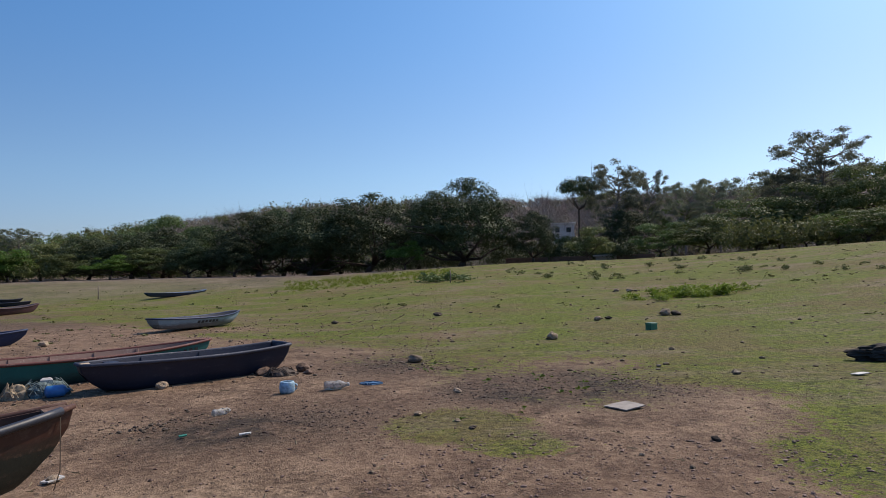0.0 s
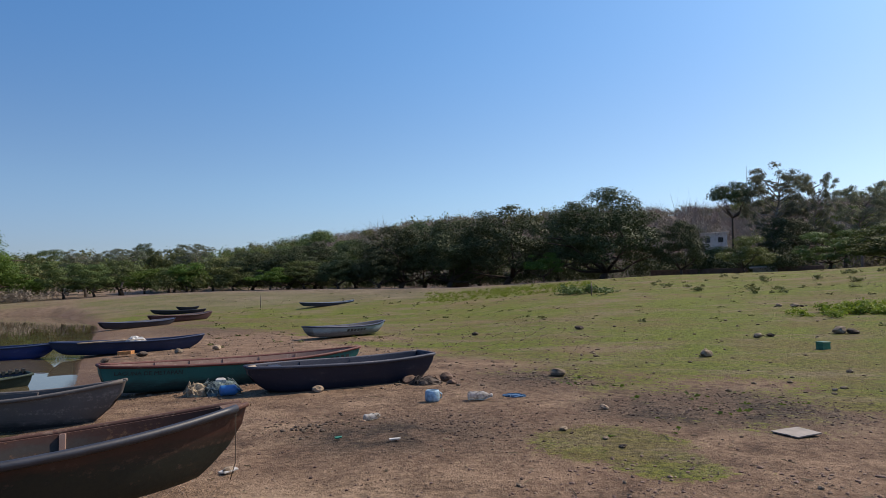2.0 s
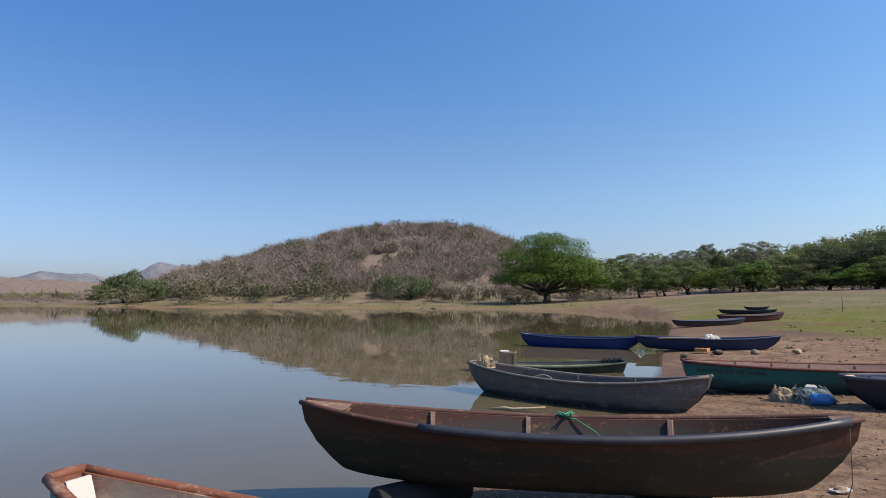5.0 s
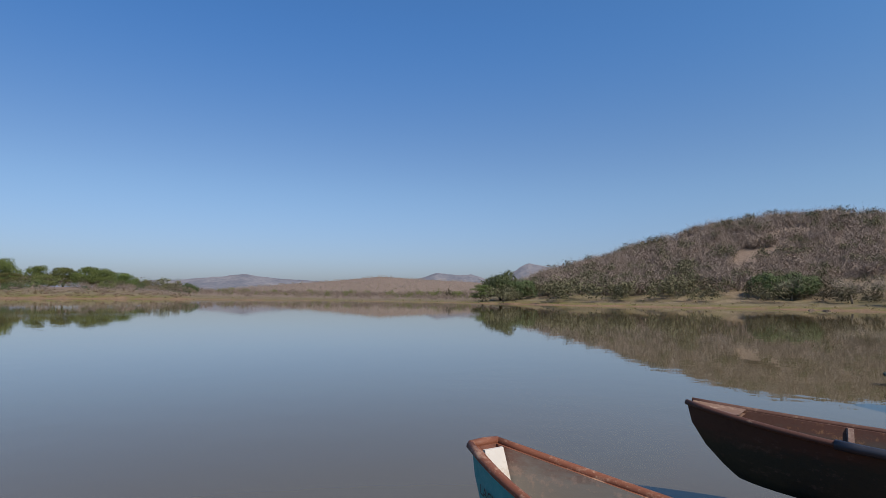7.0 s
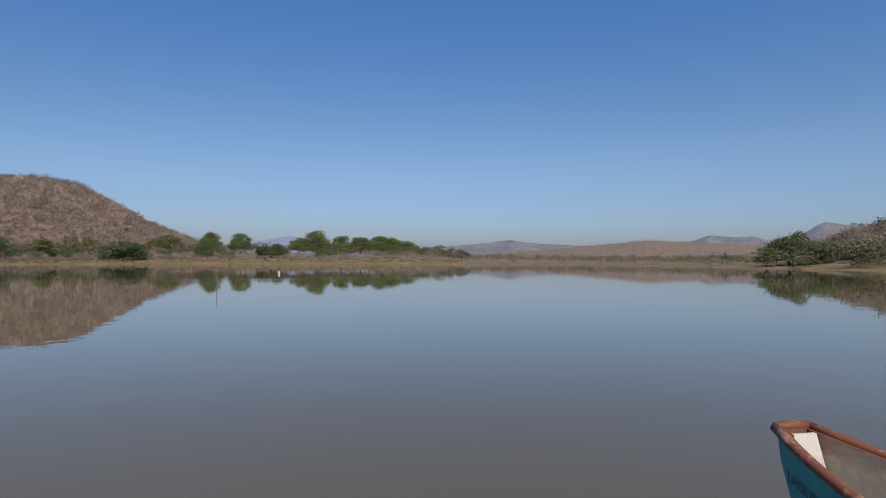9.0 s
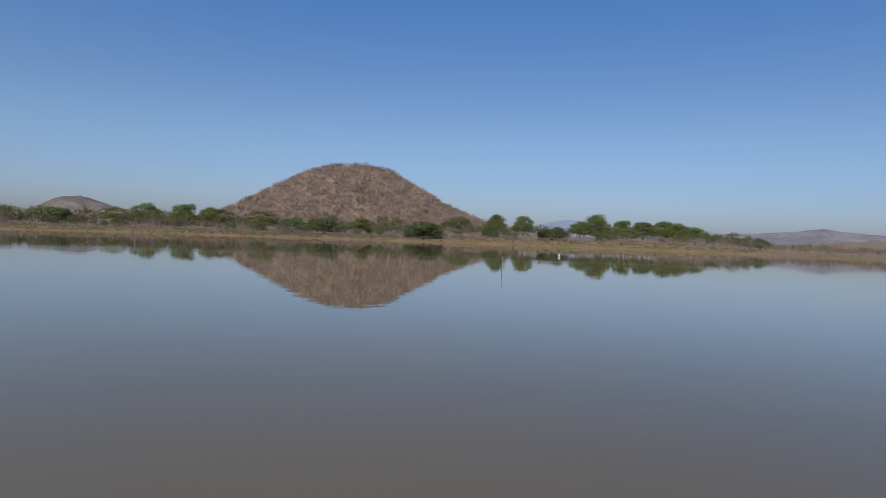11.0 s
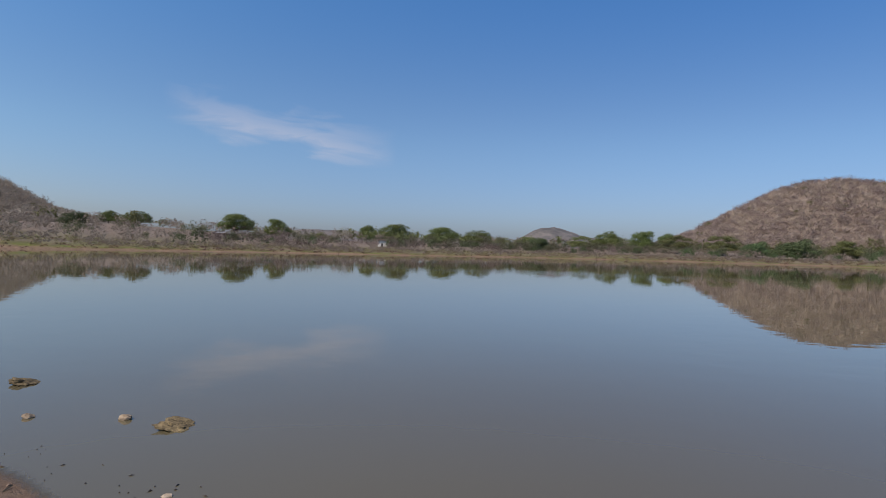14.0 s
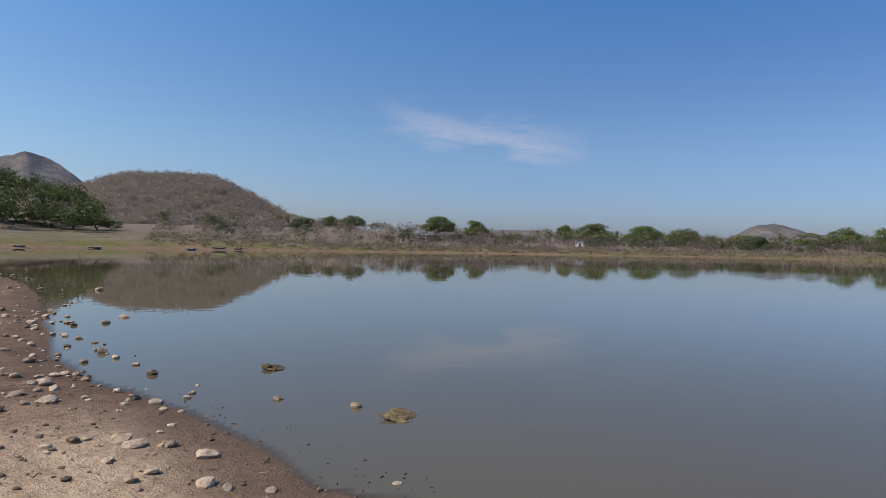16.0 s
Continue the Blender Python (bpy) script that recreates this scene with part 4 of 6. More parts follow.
    scatter("slope_trees", twig, band(rng, 760, -24, 34, 125, 250, 0.7), LEAF_FAR_TWIG, "bare grey trees on the dry slope", "trees", rng, 1.0, 1.9)
    scatter("slope_shrubs", green, p[az >= 16][::3], LEAF_OLIVE, "olive shrubs on the slope behind the meadow", "shrubs", rng, 0.8, 1.5)
    scatter("wood_edge", tall, band(rng, 120, -46, -14, 118, 150), LEAF_MID, "green undergrowth at the wood's edge", "undergrowth", rng, 0.4, 0.75)
    # dark bushes added to stand for the deep shade below the crowns
    az = -19 + 40 * rng.random(190)
    r = table(MEADOW, az, 1) + 1 + 16 * rng.random(len(az))
    p = np.stack([r * np.sin(np.radians(az)), r * np.cos(np.radians(az))], 1)
    scatter("wood_edge", green, p, LEAF_DARK, "dark undergrowth below the meadow's trees", "undergrowth", rng, 0.45, 0.85)
    p = band(rng, 70, -34, -19, 100, 122)
    scatter("wood_edge", green, p, LEAF_MID, "light green undergrowth at the meadow's far end", "undergrowth", rng, 0.4, 0.8)
    p = band(rng, 60, 27, 42, 70, 84)
    scatter("hedge", green, p, LEAF_OLIVE, "yellow-green bushes along the meadow's top", "bushes", rng, 0.5, 0.9)
    scatter("hedge", green, band(rng, 22, 12, 20, 92, 108), LEAF_OLIVE, "olive bushes behind the block wall", "bushes", rng, 0.6, 1.0)
    scatter("wood_edge", tall, band(rng, 110, 28, 118, 82, 120), LEAF_MID, "green woods above the meadow", "woods", rng, 0.5, 0.9)
    # far banks
    for az0, az1, n in ((-132, -112, 60), (-162, -132, 170), (-186, -162, 120), (-200, -186, 90), (-222, -200, 110)):
        sparse = az0 < -195
        q = shore_band(rng, n, az0, az1, 26, 80)
        scatter("bank_brush", dry, q, LEAF_DRY, "dry grey-brown brush on the far bank", "brush", rng, 0.5, 1.0)
        q = shore_band(rng, int(n * (0.12 if sparse else 0.5)), az0, az1, 28, 80)
        scatter("bank_shrubs", green, q, LEAF_SCRUB, "olive-green shrubs on the far bank", "shrubs", rng, 0.5, 1.1)
        q = shore_band(rng, int(n * 1.1), az0, az1, 6, 32)
        scatter("bank_brush", dry, q, LEAF_DRY, "low dry brush near the far water's edge", "brush", rng, 0.25, 0.55)
        q = shore_band(rng, n // (10 if sparse else 4), az0, az1, 16, 75)
        scatter("bank_shrubs", green, q, LEAF_DARK, "dark green shrubs on the far bank", "shrubs", rng, 0.4, 0.9)
        q = shore_band(rng, n * 2, az0, az1, 1.5, 26)
        scatter("bank_weeds", small, q, LEAF_RUST, "rust-brown dry weeds on the far bank", "weeds", rng, 0.2, 0.5)
        q = shore_band(rng, n * 2, az0, az1, 5, 30)
        scatter("bank_weeds", small, q, LEAF_STRAW, "low straw-coloured weeds on the far bank", "weeds", rng, 0.3, 0.8)
        q = shore_band(rng, n // 2, az0, az1, 70, 150)
        scatter("far_woods", far_dry, q, LEAF_DRY, "leafless grey woods behind the far bank", "woods", rng, 0.7, 1.1)
        q = shore_band(rng, n // (9 if sparse else 2), az0, az1, 70, 150)
        scatter("far_woods", far_green, q, LEAF_OLIVE, "hazy olive woods behind the far bank", "woods", rng, 0.6, 1.0)
    q = shore_band(rng, 420, -120, -86, 25, 150)
    scatter("far_woods", dry, q, LEAF_DRY, "grey scrub on the far shore", "scrub", rng, 0.5, 1.0)
    q = shore_band(rng, 130, -120, -86, 40, 150)
    scatter("far_woods", green, q, LEAF_OLIVE, "olive scrub on the far shore", "scrub", rng, 0.4, 0.8)
    q = shore_band(rng, 200, -118, -46, 2, 24)
    scatter("bank_weeds", small, q, LEAF_STRAW, "dry weeds below the scrub hill", "weeds", rng, 0.2, 0.5)
    q = shore_band(rng, 70, -90, -50, 24, 38)
    scatter("bank_shrubs", green, q, LEAF_SCRUB, "olive shrubs at the scrub hill's foot", "shrubs", rng, 0.35, 0.9)
    scatter("dry_brush", dry, band(rng, 26, -46.5, -40.5, 110, 121), LEAF_DRY, "tan dry brush beside the rain tree", "brush", rng, 0.4, 0.8)
    scatter("dry_brush", dry, band(rng, 14, -53, -49, 108, 118), LEAF_SCRUB, "grey-green brush at the rain tree's foot", "brush", rng, 0.4, 0.8)
    p = band(rng, 150, -250, -226, 134, 210)
    scatter("left_woods", tall, p, LEAF_MID, "green woods on the slope beyond the inlet", "woods", rng, 0.5, 1.0)


build_woodland()

# ---- single trees round the lake ----
for k, (az, r, el, w) in enumerate(((-125.1, 262, 2.5, 14), (-119.4, 265, 2.1, 13), (-122.9, 272, 2.1, 11), (-126.6, 266, 1.9, 10), (-118.2, 263, 1.9, 11), (-134.0, 255, 2.3, 9), (-131.6, 258, 2.25, 10), (-137.5, 270, 2.0, 14), (-117.0, 262, 1.6, 14), (-121.2, 275, 2.0, 13),
                                    (-161.3, 240, 2.05, 13), (-164.3, 244, 2.0, 11), (-159.4, 242, 1.8, 10), (-179.2, 232, 2.0, 16), (-183.4, 228, 2.15, 17), (-176.0, 240, 1.8, 14), (-186.0, 238, 1.9, 9), (-197.4, 205, 2.6, 12), (-194.0, 205, 2.25, 9),
                                    (-205.2, 215, 2.4, 12), (-207.2, 222, 2.3, 7))):
    skyline_tree("round%d" % (k % 4), az, r, el, w, "broad green tree standing on the far bank", "trees on the far bank")
for k, (az, r, el, w) in enumerate(((-149.6, 205, 1.65, 13), (-140.6, 200, 1.4, 13), (-129.0, 210, 1.35, 11), (-134.6, 215, 1.3, 6), (-112.0, 245, 0.9, 8), (-209.5, 190, 2.2, 8), (-152.5, 215, 1.4, 10), (-170.5, 205, 1.3, 9))):
    skyline_tree("low%d" % (k % 2), az, r, el, w, "dark round tree low on the far bank", "dark trees on the far bank")
for k, (az, r, el, w) in enumerate(((-124.6, 228, 1.5, 17), (-122.4, 230, 1.4, 12), (-155.0, 222, 1.8, 12), (-158.5, 228, 1.7, 14), (-146.5, 215, 1.5, 12), (-166.5, 228, 1.5, 12))):
    skyline_tree("olive%d" % (k % 2), az, r, el, w, "olive-green leafy tree on the far bank", "trees on the far bank")
for k, (az, r, el, w) in enumerate(((-188.2, 200, 1.75, 8), (-192.0, 205, 1.5, 9), (-216.0, 165, 2.1, 13), (-213.8, 160, 1.5, 9), (-61.0, 134, 1.9, 9), (-57.0, 128, 2.2, 7), (-54.6, 130, 2.4, 6))):
    skyline_tree("bare%d" % (k % 2), az, r, el, w, "leafless spreading tree on the dry bank", "bare trees on the bank")
# the point with the round dark tree, the two dark trees on the scrub hill, the huge rain tree
skyline_tree("low0", -84.8, 152, 2.5, 10.5, "dense round dark tree on the wooded point", "")
skyline_tree("low1", -83.0, 150, 1.7, 9, "dense round dark tree on the wooded point", "")
skyline_tree("leafy1", -86.4, 148, 1.1, 7, "bright low tree at the point", "")
skyline_tree("low1", -62.6, 138, 2.2, 9, "dark leafy tree at the scrub hill's foot", "dark pair on the hill")
skyline_tree("low0", -60.6, 137, 2.3, 9, "dark leafy tree at the scrub hill's foot", "dark pair on the hill")
for k, (az, el) in enumerate(((-80.2, 2.8), (-77.5, 3.5), (-76.0, 3.8), (-73.4, 4.7), (-70.2, 5.6), (-67.4, 6.4), (-66.2, 6.3), (-65.4, 6.6), (-63.0, 6.9), (-62.2, 7.1), (-60.8, 6.9), (-59.4, 6.8), (-57.0, 6.9), (-55.2, 6.4), (-53.6, 5.9))):
    skyline_tree("thin_pale" if k % 3 == 0 else "bare%d" % (k % 2), az, 232, el, 5, "thin leafy tree on the hill's skyline", "skyline trees")
TREES["rain_tree"] = (*tree_meshes("rain_tree", 81, 14.5, 11.5, 2.2, 0.7, 12, 190, 46000, 0.22, "rain", LEAF_BRIGHT, BARK, 2.0, 0.5, 0.2), 14.5, 11.5)
skyline_tree("rain_tree", -48.4, 118, 6.0, 22.5, "huge domed rain tree with bright green crown", "")
for k, (az, r, el, w) in enumerate(((-40.5, 116, 3.2, 8), (-38.4, 114, 3.0, 8), (-36.6, 116, 3.4, 8), (-34.8, 112, 2.7, 7), (-32.6, 112, 3.0, 8), (-43.0, 120, 2.2, 6), (-31.2, 108, 2.6, 7))):
    skyline_tree(("leafy0", "leafy1", "leafy1", "bright1", "leafy0", "bright0", "bright1")[k], az, r, el, w, "leafy tree in the row above the mud flat", "trees above the mud flat")
for k, (az, r, el, w) in enumerate(((-41.5, 190, 4.0, 13), (-35.0, 200, 4.7, 8), (-39.0, 125, 3.7, 6), (-36.4, 128, 4.0, 7))):
    skyline_tree(("umbrella0", "mango2", "gum0", "gum1")[k], az, r, el, w, "green tree rising behind the wood", "trees behind the wood")
for k, (az, r, el, w) in enumerate(((127.6, 150, 2.0, 9), (129.4, 150, 2.1, 9), (131.0, 148, 2.0, 9), (132.6, 146, 2.1, 9), (134.2, 146, 1.9, 8), (135.2, 146, 1.4, 6), (128.5, 185, 4.3, 12), (131.5, 185, 3.6, 12), (133.5, 180, 2.6, 10))):
    skyline_tree(("leafy0", "olive1", "bright0", "leafy1", "leafy2", "leafy0", "umbrella0", "umbrella1", "olive0")[k], az - 360, r, el, w, "green tree on the bank of the inlet", "trees beyond the inlet")


# ---- boats ----
PROFILE = ((0.0, 0.0), (0.32, 0.0), (0.54, 0.015), (0.65, 0.06), (0.73, 0.17), (0.83, 0.42), (0.92, 0.72), (1.0, 1.0))


class Hull:
    """The lines of a small open boat, its a-end at +x: half-breadth, keel and gunwale along the length."""

    def __init__(self, length, beam, depth, tip_a, tip_b, end_a, end_b, over_a, over_b, rocker=0.06, full=2.4):
        self.l, self.b, self.depth, self.rocker, self.full = length / 2, beam / 2, depth, rocker, full
        self.tip_a, self.tip_b, self.end_a, self.end_b, self.over_a, self.over_b = tip_a, tip_b, end_a, end_b, over_a, over_b

    def at(self, u, w, h, shrink=0.0, lift=0.0):
        """A point of the hull: u along (-1 to 1), w across (-1 to 1), h up the side (0 to 1)."""
        end = self.end_a if u > 0 else self.end_b
        half = end + (self.b - end) * (1 - abs(u) ** self.full)
        half = max(half - shrink, 0.012)
        top = self.depth + ((self.tip_a if u > 0 else self.tip_b) - self.depth) * abs(u) ** 2.1
        low = self.rocker * abs(u) ** 3
        over = self.over_a if u > 0 else self.over_b
        l = self.l - shrink * 1.2
        x = u * (l - over * (1 - h) ** 1.9 * abs(u) ** 2)
        return Vector((x, half * w, low + lift * (1 - h) + (top - low) * h))

    def section(self, u, shrink=0.0, lift=0.0):
        pts = [self.at(u, -w, h, shrink, lift) for w, h in PROFILE[::-1]]
        return pts + [self.at(u, w, h, shrink, lift) for w, h in PROFILE[1:]]


STATIONS = [math.sin(math.pi / 2 * k / 14) for k in range(-14, 15)]


def shell_mesh(name, hull, mat, shrink=0.0, lift=0.0, inward=False, rim=0.0, edge=None):
    v, f = [], []
    n = 2 * len(PROFILE) - 1
    for u in STATIONS:
        v += hull.section(u, shrink, lift)
    for i in range(len(STATIONS) - 1):
        for k in range(n - 1):
            q = (i * n + k, (i + 1) * n + k, (i + 1) * n + k + 1, i * n + k + 1)
            f.append(q[::-1] if inward else q)
    last = (len(STATIONS) - 1) * n
    f += [tuple(range(n)), tuple(last + k for k in range(n))[::-1]]
    skin = len(f)
    if rim:
        # flat top edge from the outer to the inner skin
        o = len(v)
        for u in STATIONS:
            v += [hull.at(u, -1, 1), hull.at(u, -1, 1, rim), hull.at(u, 1, 1), hull.at(u, 1, 1, rim)]
        for i in range(len(STATIONS) - 1):
            a = o + i * 4
            f += [(a, a + 1, a + 5, a + 4), (a + 2, a + 6, a + 7, a + 3)]
        a, b = o, o + (len(STATIONS) - 1) * 4
        f += [(a, a + 2, a + 3, a + 1), (b, b + 1, b + 3, b + 2)]
    me = mesh_from(name, v, f, [mat] + ([edge] if edge else []), True)
    if edge:
        me.polygons.foreach_set("material_index", [int(k >= skin) for k in range(len(f))])
    return me


def rail_mesh(hull, side, mat, u0=-1.0, u1=1.0, rad=0.028, out=0.012, drop=0.0):
    us = [u0 + (u1 - u0) * k / 24 for k in range(25)]
    path = []
    for u in us:
        p = hull.at(u, side, 1)
        path.append((p.x, p.y + side * out, p.z + 0.006 - drop))
    return mesh_from("rail", *tube_arrays(path, [rad] * len(path), 8), [mat], True)


def rib_mesh(hull, u, side, mat, width=0.04, thick=0.022):
    v, f = [], []
    du = width / hull.l / 2
    rows = [(w, h) for w, h in PROFILE[3:]]
    for w, h in rows:
        for d in (-du, du):
            a, b = hull.at(u + d, side * w, h, 0.03, 0.03), hull.at(u + d, side * w, h, 0.03 + thick, 0.03 + thick)
            v += [a, b]
    for i in range(len(rows) - 1):
        a, b = i * 4, i * 4 + 4
        f += [(a + 1, a + 3, b + 3, b + 1), (a, a + 1, b + 1, b), (a + 3, a + 2, b + 2, b + 3)]
    t = (len(rows) - 1) * 4
    f.append((t, t + 1, t + 3, t + 2))
    return mesh_from("rib", v, f, [mat])


def deck_mesh(hull, u0, u1, mat, sag=0.02):
    """A small deck closing one end."""
    v, f = [], []
    n = 7
    for k in range(n):
        u = u0 + (u1 - u0) * k / (n - 1)
        for dz in (0, -0.03):
            for s in (-1, 0, 1):
                p = hull.at(u, s, 1, 0.02)
                v.append((p.x, p.y, p.z + 0.012 - sag * (s == 0) + dz))
    for k in range(n - 1):
        a, b = k * 6, k * 6 + 6
        f += [(a, b, b + 1, a + 1), (a + 1, b + 1, b + 2, a + 2), (a + 3, a + 4, b + 4, b + 3), (a + 4, a + 5, b + 5, b + 4)]
    f += [(0, 1, 4, 3), (1, 2, 5, 4)]
    return mesh_from("deck", v, f, [mat])


def side_point(hull, x, h, side):
    q = hull.at(max(-1, min(1, x / hull.l)), side * (0.83 + 0.17 * (h - 0.42) / 0.58), h)
    return (x, q.y + side * 0.007, q.z)


def add_letters(ob, hull, body, mat, side, x0, h0, size, label):
    """Painted lettering, read from the a-end, that follows the hull's side; each letter is a part."""
    cu = bpy.data.curves.new("letters", "FONT")
    cu.body, cu.size, cu.resolution_u = body, size, 2
    tmp = new("letters_tmp", cu)
    me = bpy.data.meshes.new_from_object(tmp)
    bpy.data.objects.remove(tmp)
    side_of = next(c for c in ob.children if c.name.startswith("hull"))
    root = list(range(len(me.vertices)))

    def find(i):
        while root[i] != i:
            i = root[i]
        return i

    for e in me.edges:
        i, j = find(e.vertices[0]), find(e.vertices[1])
        root[max(i, j)] = min(i, j)
    glyphs = {}
    for p in me.polygons:
        glyphs.setdefault(find(p.vertices[0]), []).append(tuple(p.vertices))
    for key in sorted(glyphs):
        idx = sorted({i for f in glyphs[key] for i in f})
        at = {i: k for k, i in enumerate(idx)}
        v = []
        for i in idx:
            x, top = x0 - me.vertices[i].co.x, hull.at((x0 - me.vertices[i].co.x) / hull.l, 1, 1).z
            v.append(side_point(hull, x, h0 + me.vertices[i].co.y / top, side))
        part("letter", mesh_from("letter", v, [tuple(at[i] for i in f) for f in glyphs[key]], [mat]), side_of, label)
    bpy.data.meshes.remove(me)


def add_bars(ob, hull, x0, step, width, count, mat, side, h0, h1):
    """Lettering too worn to read: short bars of its size."""
    side_of = next(c for c in ob.children if c.name.startswith("hull"))
    for k in range(count):
        xa = x0 - k * step
        v = [side_point(hull, xx, h, side) for xx in (xa, xa - width) for h in (h0, h1)]
        part("worn_mark", mesh_from("worn_mark", v, [(0, 1, 3, 2)], [mat]), side_of)


def make_boat(label, a_end, b_end, keel, beam, depth, tips, ends, overs, outer, inner, rail, ribs=(), thwarts=(), decks=(), rocker=0.06, group="boats on the shore", roll=0.0, name="boat", rim=None, rails=True):
    """A boat between its two end tips on the ground plan. Returns the thing and its lines."""
    a, b = Vector(a_end), Vector(b_end)
    length = (a - b).length
    hull = Hull(length, beam, depth, tips[0], tips[1], ends[0], ends[1], overs[0], overs[1], rocker)
    c = (a + b) / 2
    m = Matrix.Translation((c.x, c.y, keel)) @ Matrix.Rotation(math.atan2(a.y - b.y, a.x - b.x), 4, "Z") @ Matrix.Rotation(radians(roll), 4, "X")
    ob = thing(name, m, label, "boat", group)
    part("hull", shell_mesh("hull", hull, outer, rim=0.03, edge=rail), ob)
    part("lining", shell_mesh("lining", hull, inner, 0.03, 0.03, True), ob)
    if rails:
        for s in (-1, 1):
            part("gunwale", rail_mesh(hull, s, rail), ob)
        for u in (-1, 1):
            p = hull.at(u, 1, 1)
            if p.y > 0.07:
                q = p.y + 0.012
                part("end_rail", mesh_from("end_rail", *tube_arrays([(p.x, -q, p.z + 0.006), (p.x, 0, p.z + 0.012), (p.x, q, p.z + 0.006)], [0.03] * 3, 8), [rail], True), ob)
    for u in ribs:
        for s in (-1, 1):
            part("rib", rib_mesh(hull, u, s, rim or inner), ob)
    for u, h in thwarts:
        p = hull.at(u, 1, h, 0.03)
        part("thwart", mesh_from("thwart", *box_arrays(0.2, 2 * p.y - 0.01, 0.03, (p.x, 0, p.z), 0, 0.006), [rim or inner]), ob)
    for u0, u1, mat in decks:
        part("deck", deck_mesh(hull, u0, u1, mat), ob)
    return ob, hull


BROWN = paint_material("weathered_brown_paint", (0.055, 0.020, 0.013), (0.09, 0.055, 0.04), 0.5, 0.35, (0.011, 0.015, 0.011), 0.46)
DECKING = paint_material("scuffed_brown_deck", (0.17, 0.10, 0.072), (0.36, 0.27, 0.21), 0.75, 0.5)
RUSTY = paint_material("faded_red_brown_paint", (0.085, 0.036, 0.026), (0.24, 0.165, 0.125), 0.7, 0.45)
RUST_DARK = paint_material("red_brown_over_dark_grey", (0.07, 0.028, 0.02), (0.24, 0.13, 0.07), 0.75, 0.25, (0.05, 0.042, 0.038), 0.50)
GREYIN = paint_material("stained_grey_lining", (0.10, 0.085, 0.08), (0.2, 0.17, 0.145), 0.8, 0.2)
RUBBER = plain_material("black_rubber_edging", (0.022, 0.024, 0.034), 0.5, 0.3)
TEAL = paint_material("teal_paint", (0.016, 0.33, 0.36), (0.06, 0.24, 0.24), 0.5, 0.2)
TEAL_DARK = paint_material("old_teal_paint", (0.007, 0.13, 0.125), (0.03, 0.1, 0.095), 0.55, 0.3, (0.01, 0.045, 0.045))
PINKIN = paint_material("dusty_pink_lining", (0.26, 0.165, 0.135), (0.42, 0.34, 0.29), 0.8, 0.5)
REDRIM = paint_material("dark_red_rim", (0.12, 0.035, 0.03), (0.33, 0.2, 0.15), 0.6, 0.5)
ORANGE_RIM = paint_material("rusty_orange_rim", (0.19, 0.065, 0.035), (0.42, 0.28, 0.2), 0.65, 0.75)
RUST_GREY = paint_material("rusty_band_over_rough_grey", (0.16, 0.06, 0.04), (0.33, 0.24, 0.19), 0.85, 0.45, (0.2, 0.18, 0.155), 0.67)
WHITE = paint_material("dirty_white_paint", (0.55, 0.53, 0.5), (0.36, 0.3, 0.25), 0.6, 0.3)
GREYOUT = paint_material("worn_grey_hull", (0.135, 0.120, 0.112), (0.27, 0.235, 0.21), 0.7, 0.4, (0.03, 0.027, 0.026), 0.24)
NAVY = paint_material("navy_black_paint", (0.018, 0.022, 0.042), (0.06, 0.06, 0.075), 0.5, 0.25)
EDGE_NAVY = paint_material("worn_navy_edge", (0.055, 0.06, 0.085), (0.2, 0.19, 0.19), 0.6, 0.5)
EDGE_GREY = paint_material("worn_grey_edge", (0.13, 0.115, 0.105), (0.32, 0.28, 0.25), 0.7, 0.5)
EDGE_BLUE = paint_material("chalky_blue_edge", (0.05, 0.10, 0.19), (0.24, 0.27, 0.3), 0.6, 0.4)
BLUE = paint_material("royal_blue_paint", (0.008, 0.033, 0.16), (0.04, 0.07, 0.2), 0.45, 0.2)
BLUEDARK = paint_material("dark_blue_paint", (0.012, 0.03, 0.085), (0.05, 0.065, 0.1), 0.5, 0.35)
PALEBLUE = paint_material("pale_blue_paint", (0.23, 0.33, 0.40), (0.38, 0.42, 0.43), 0.6, 0.35, (0.11, 0.12, 0.13))
MAROON = paint_material("faded_maroon_paint", (0.06, 0.022, 0.03), (0.12, 0.08, 0.08), 0.6, 0.35)
BLACK_PAINT = plain_material("black_lettering", (0.012, 0.014, 0.016), 0.6, 0.2)
TAN = plain_material("sun_bleached_wood", (0.42, 0.32, 0.22), 0.8, 0.35, 9)
WOODGREY = plain_material("grey_driftwood", (0.2, 0.165, 0.13), 0.85, 0.4, 12)
GREEN_SLIME = paint_material("algae_covered_boards", (0.12, 0.14, 0.05), (0.36, 0.38, 0.27), 0.6, 0.7)

# brown boat on rollers
ob, hl = make_boat("dark brown wooden boat propped on rollers at the water", (-2.69, 5.19), (-5.63, 1.86), 0.27, 0.88, 0.45, (0.60, 0.60), (0.06, 0.05), (0.40, 0.40), BROWN, RUST_DARK, RUSTY,
                   (-0.52, -0.13, 0.42), (), ((-1.0, -0.83, DECKING), (0.93, 1.0, DECKING)), 0.05, rim=PINKIN, rails=False)
for s in (-1, 1):
    rail = part("gunwale", rail_mesh(hl, s, RUSTY, -1, 1, 0.022), ob)
    if s < 0:
        part("edging", rail_mesh(hl, -1, RUBBER, -0.5, 0.95, 0.034, 0.016), rail, "split black rubber hose on the gunwale")
brown_boat = ob.matrix_world.copy()
TYRE = plain_material("matt_black_drum", (0.011, 0.011, 0.013), 0.85, 0.4, 9)
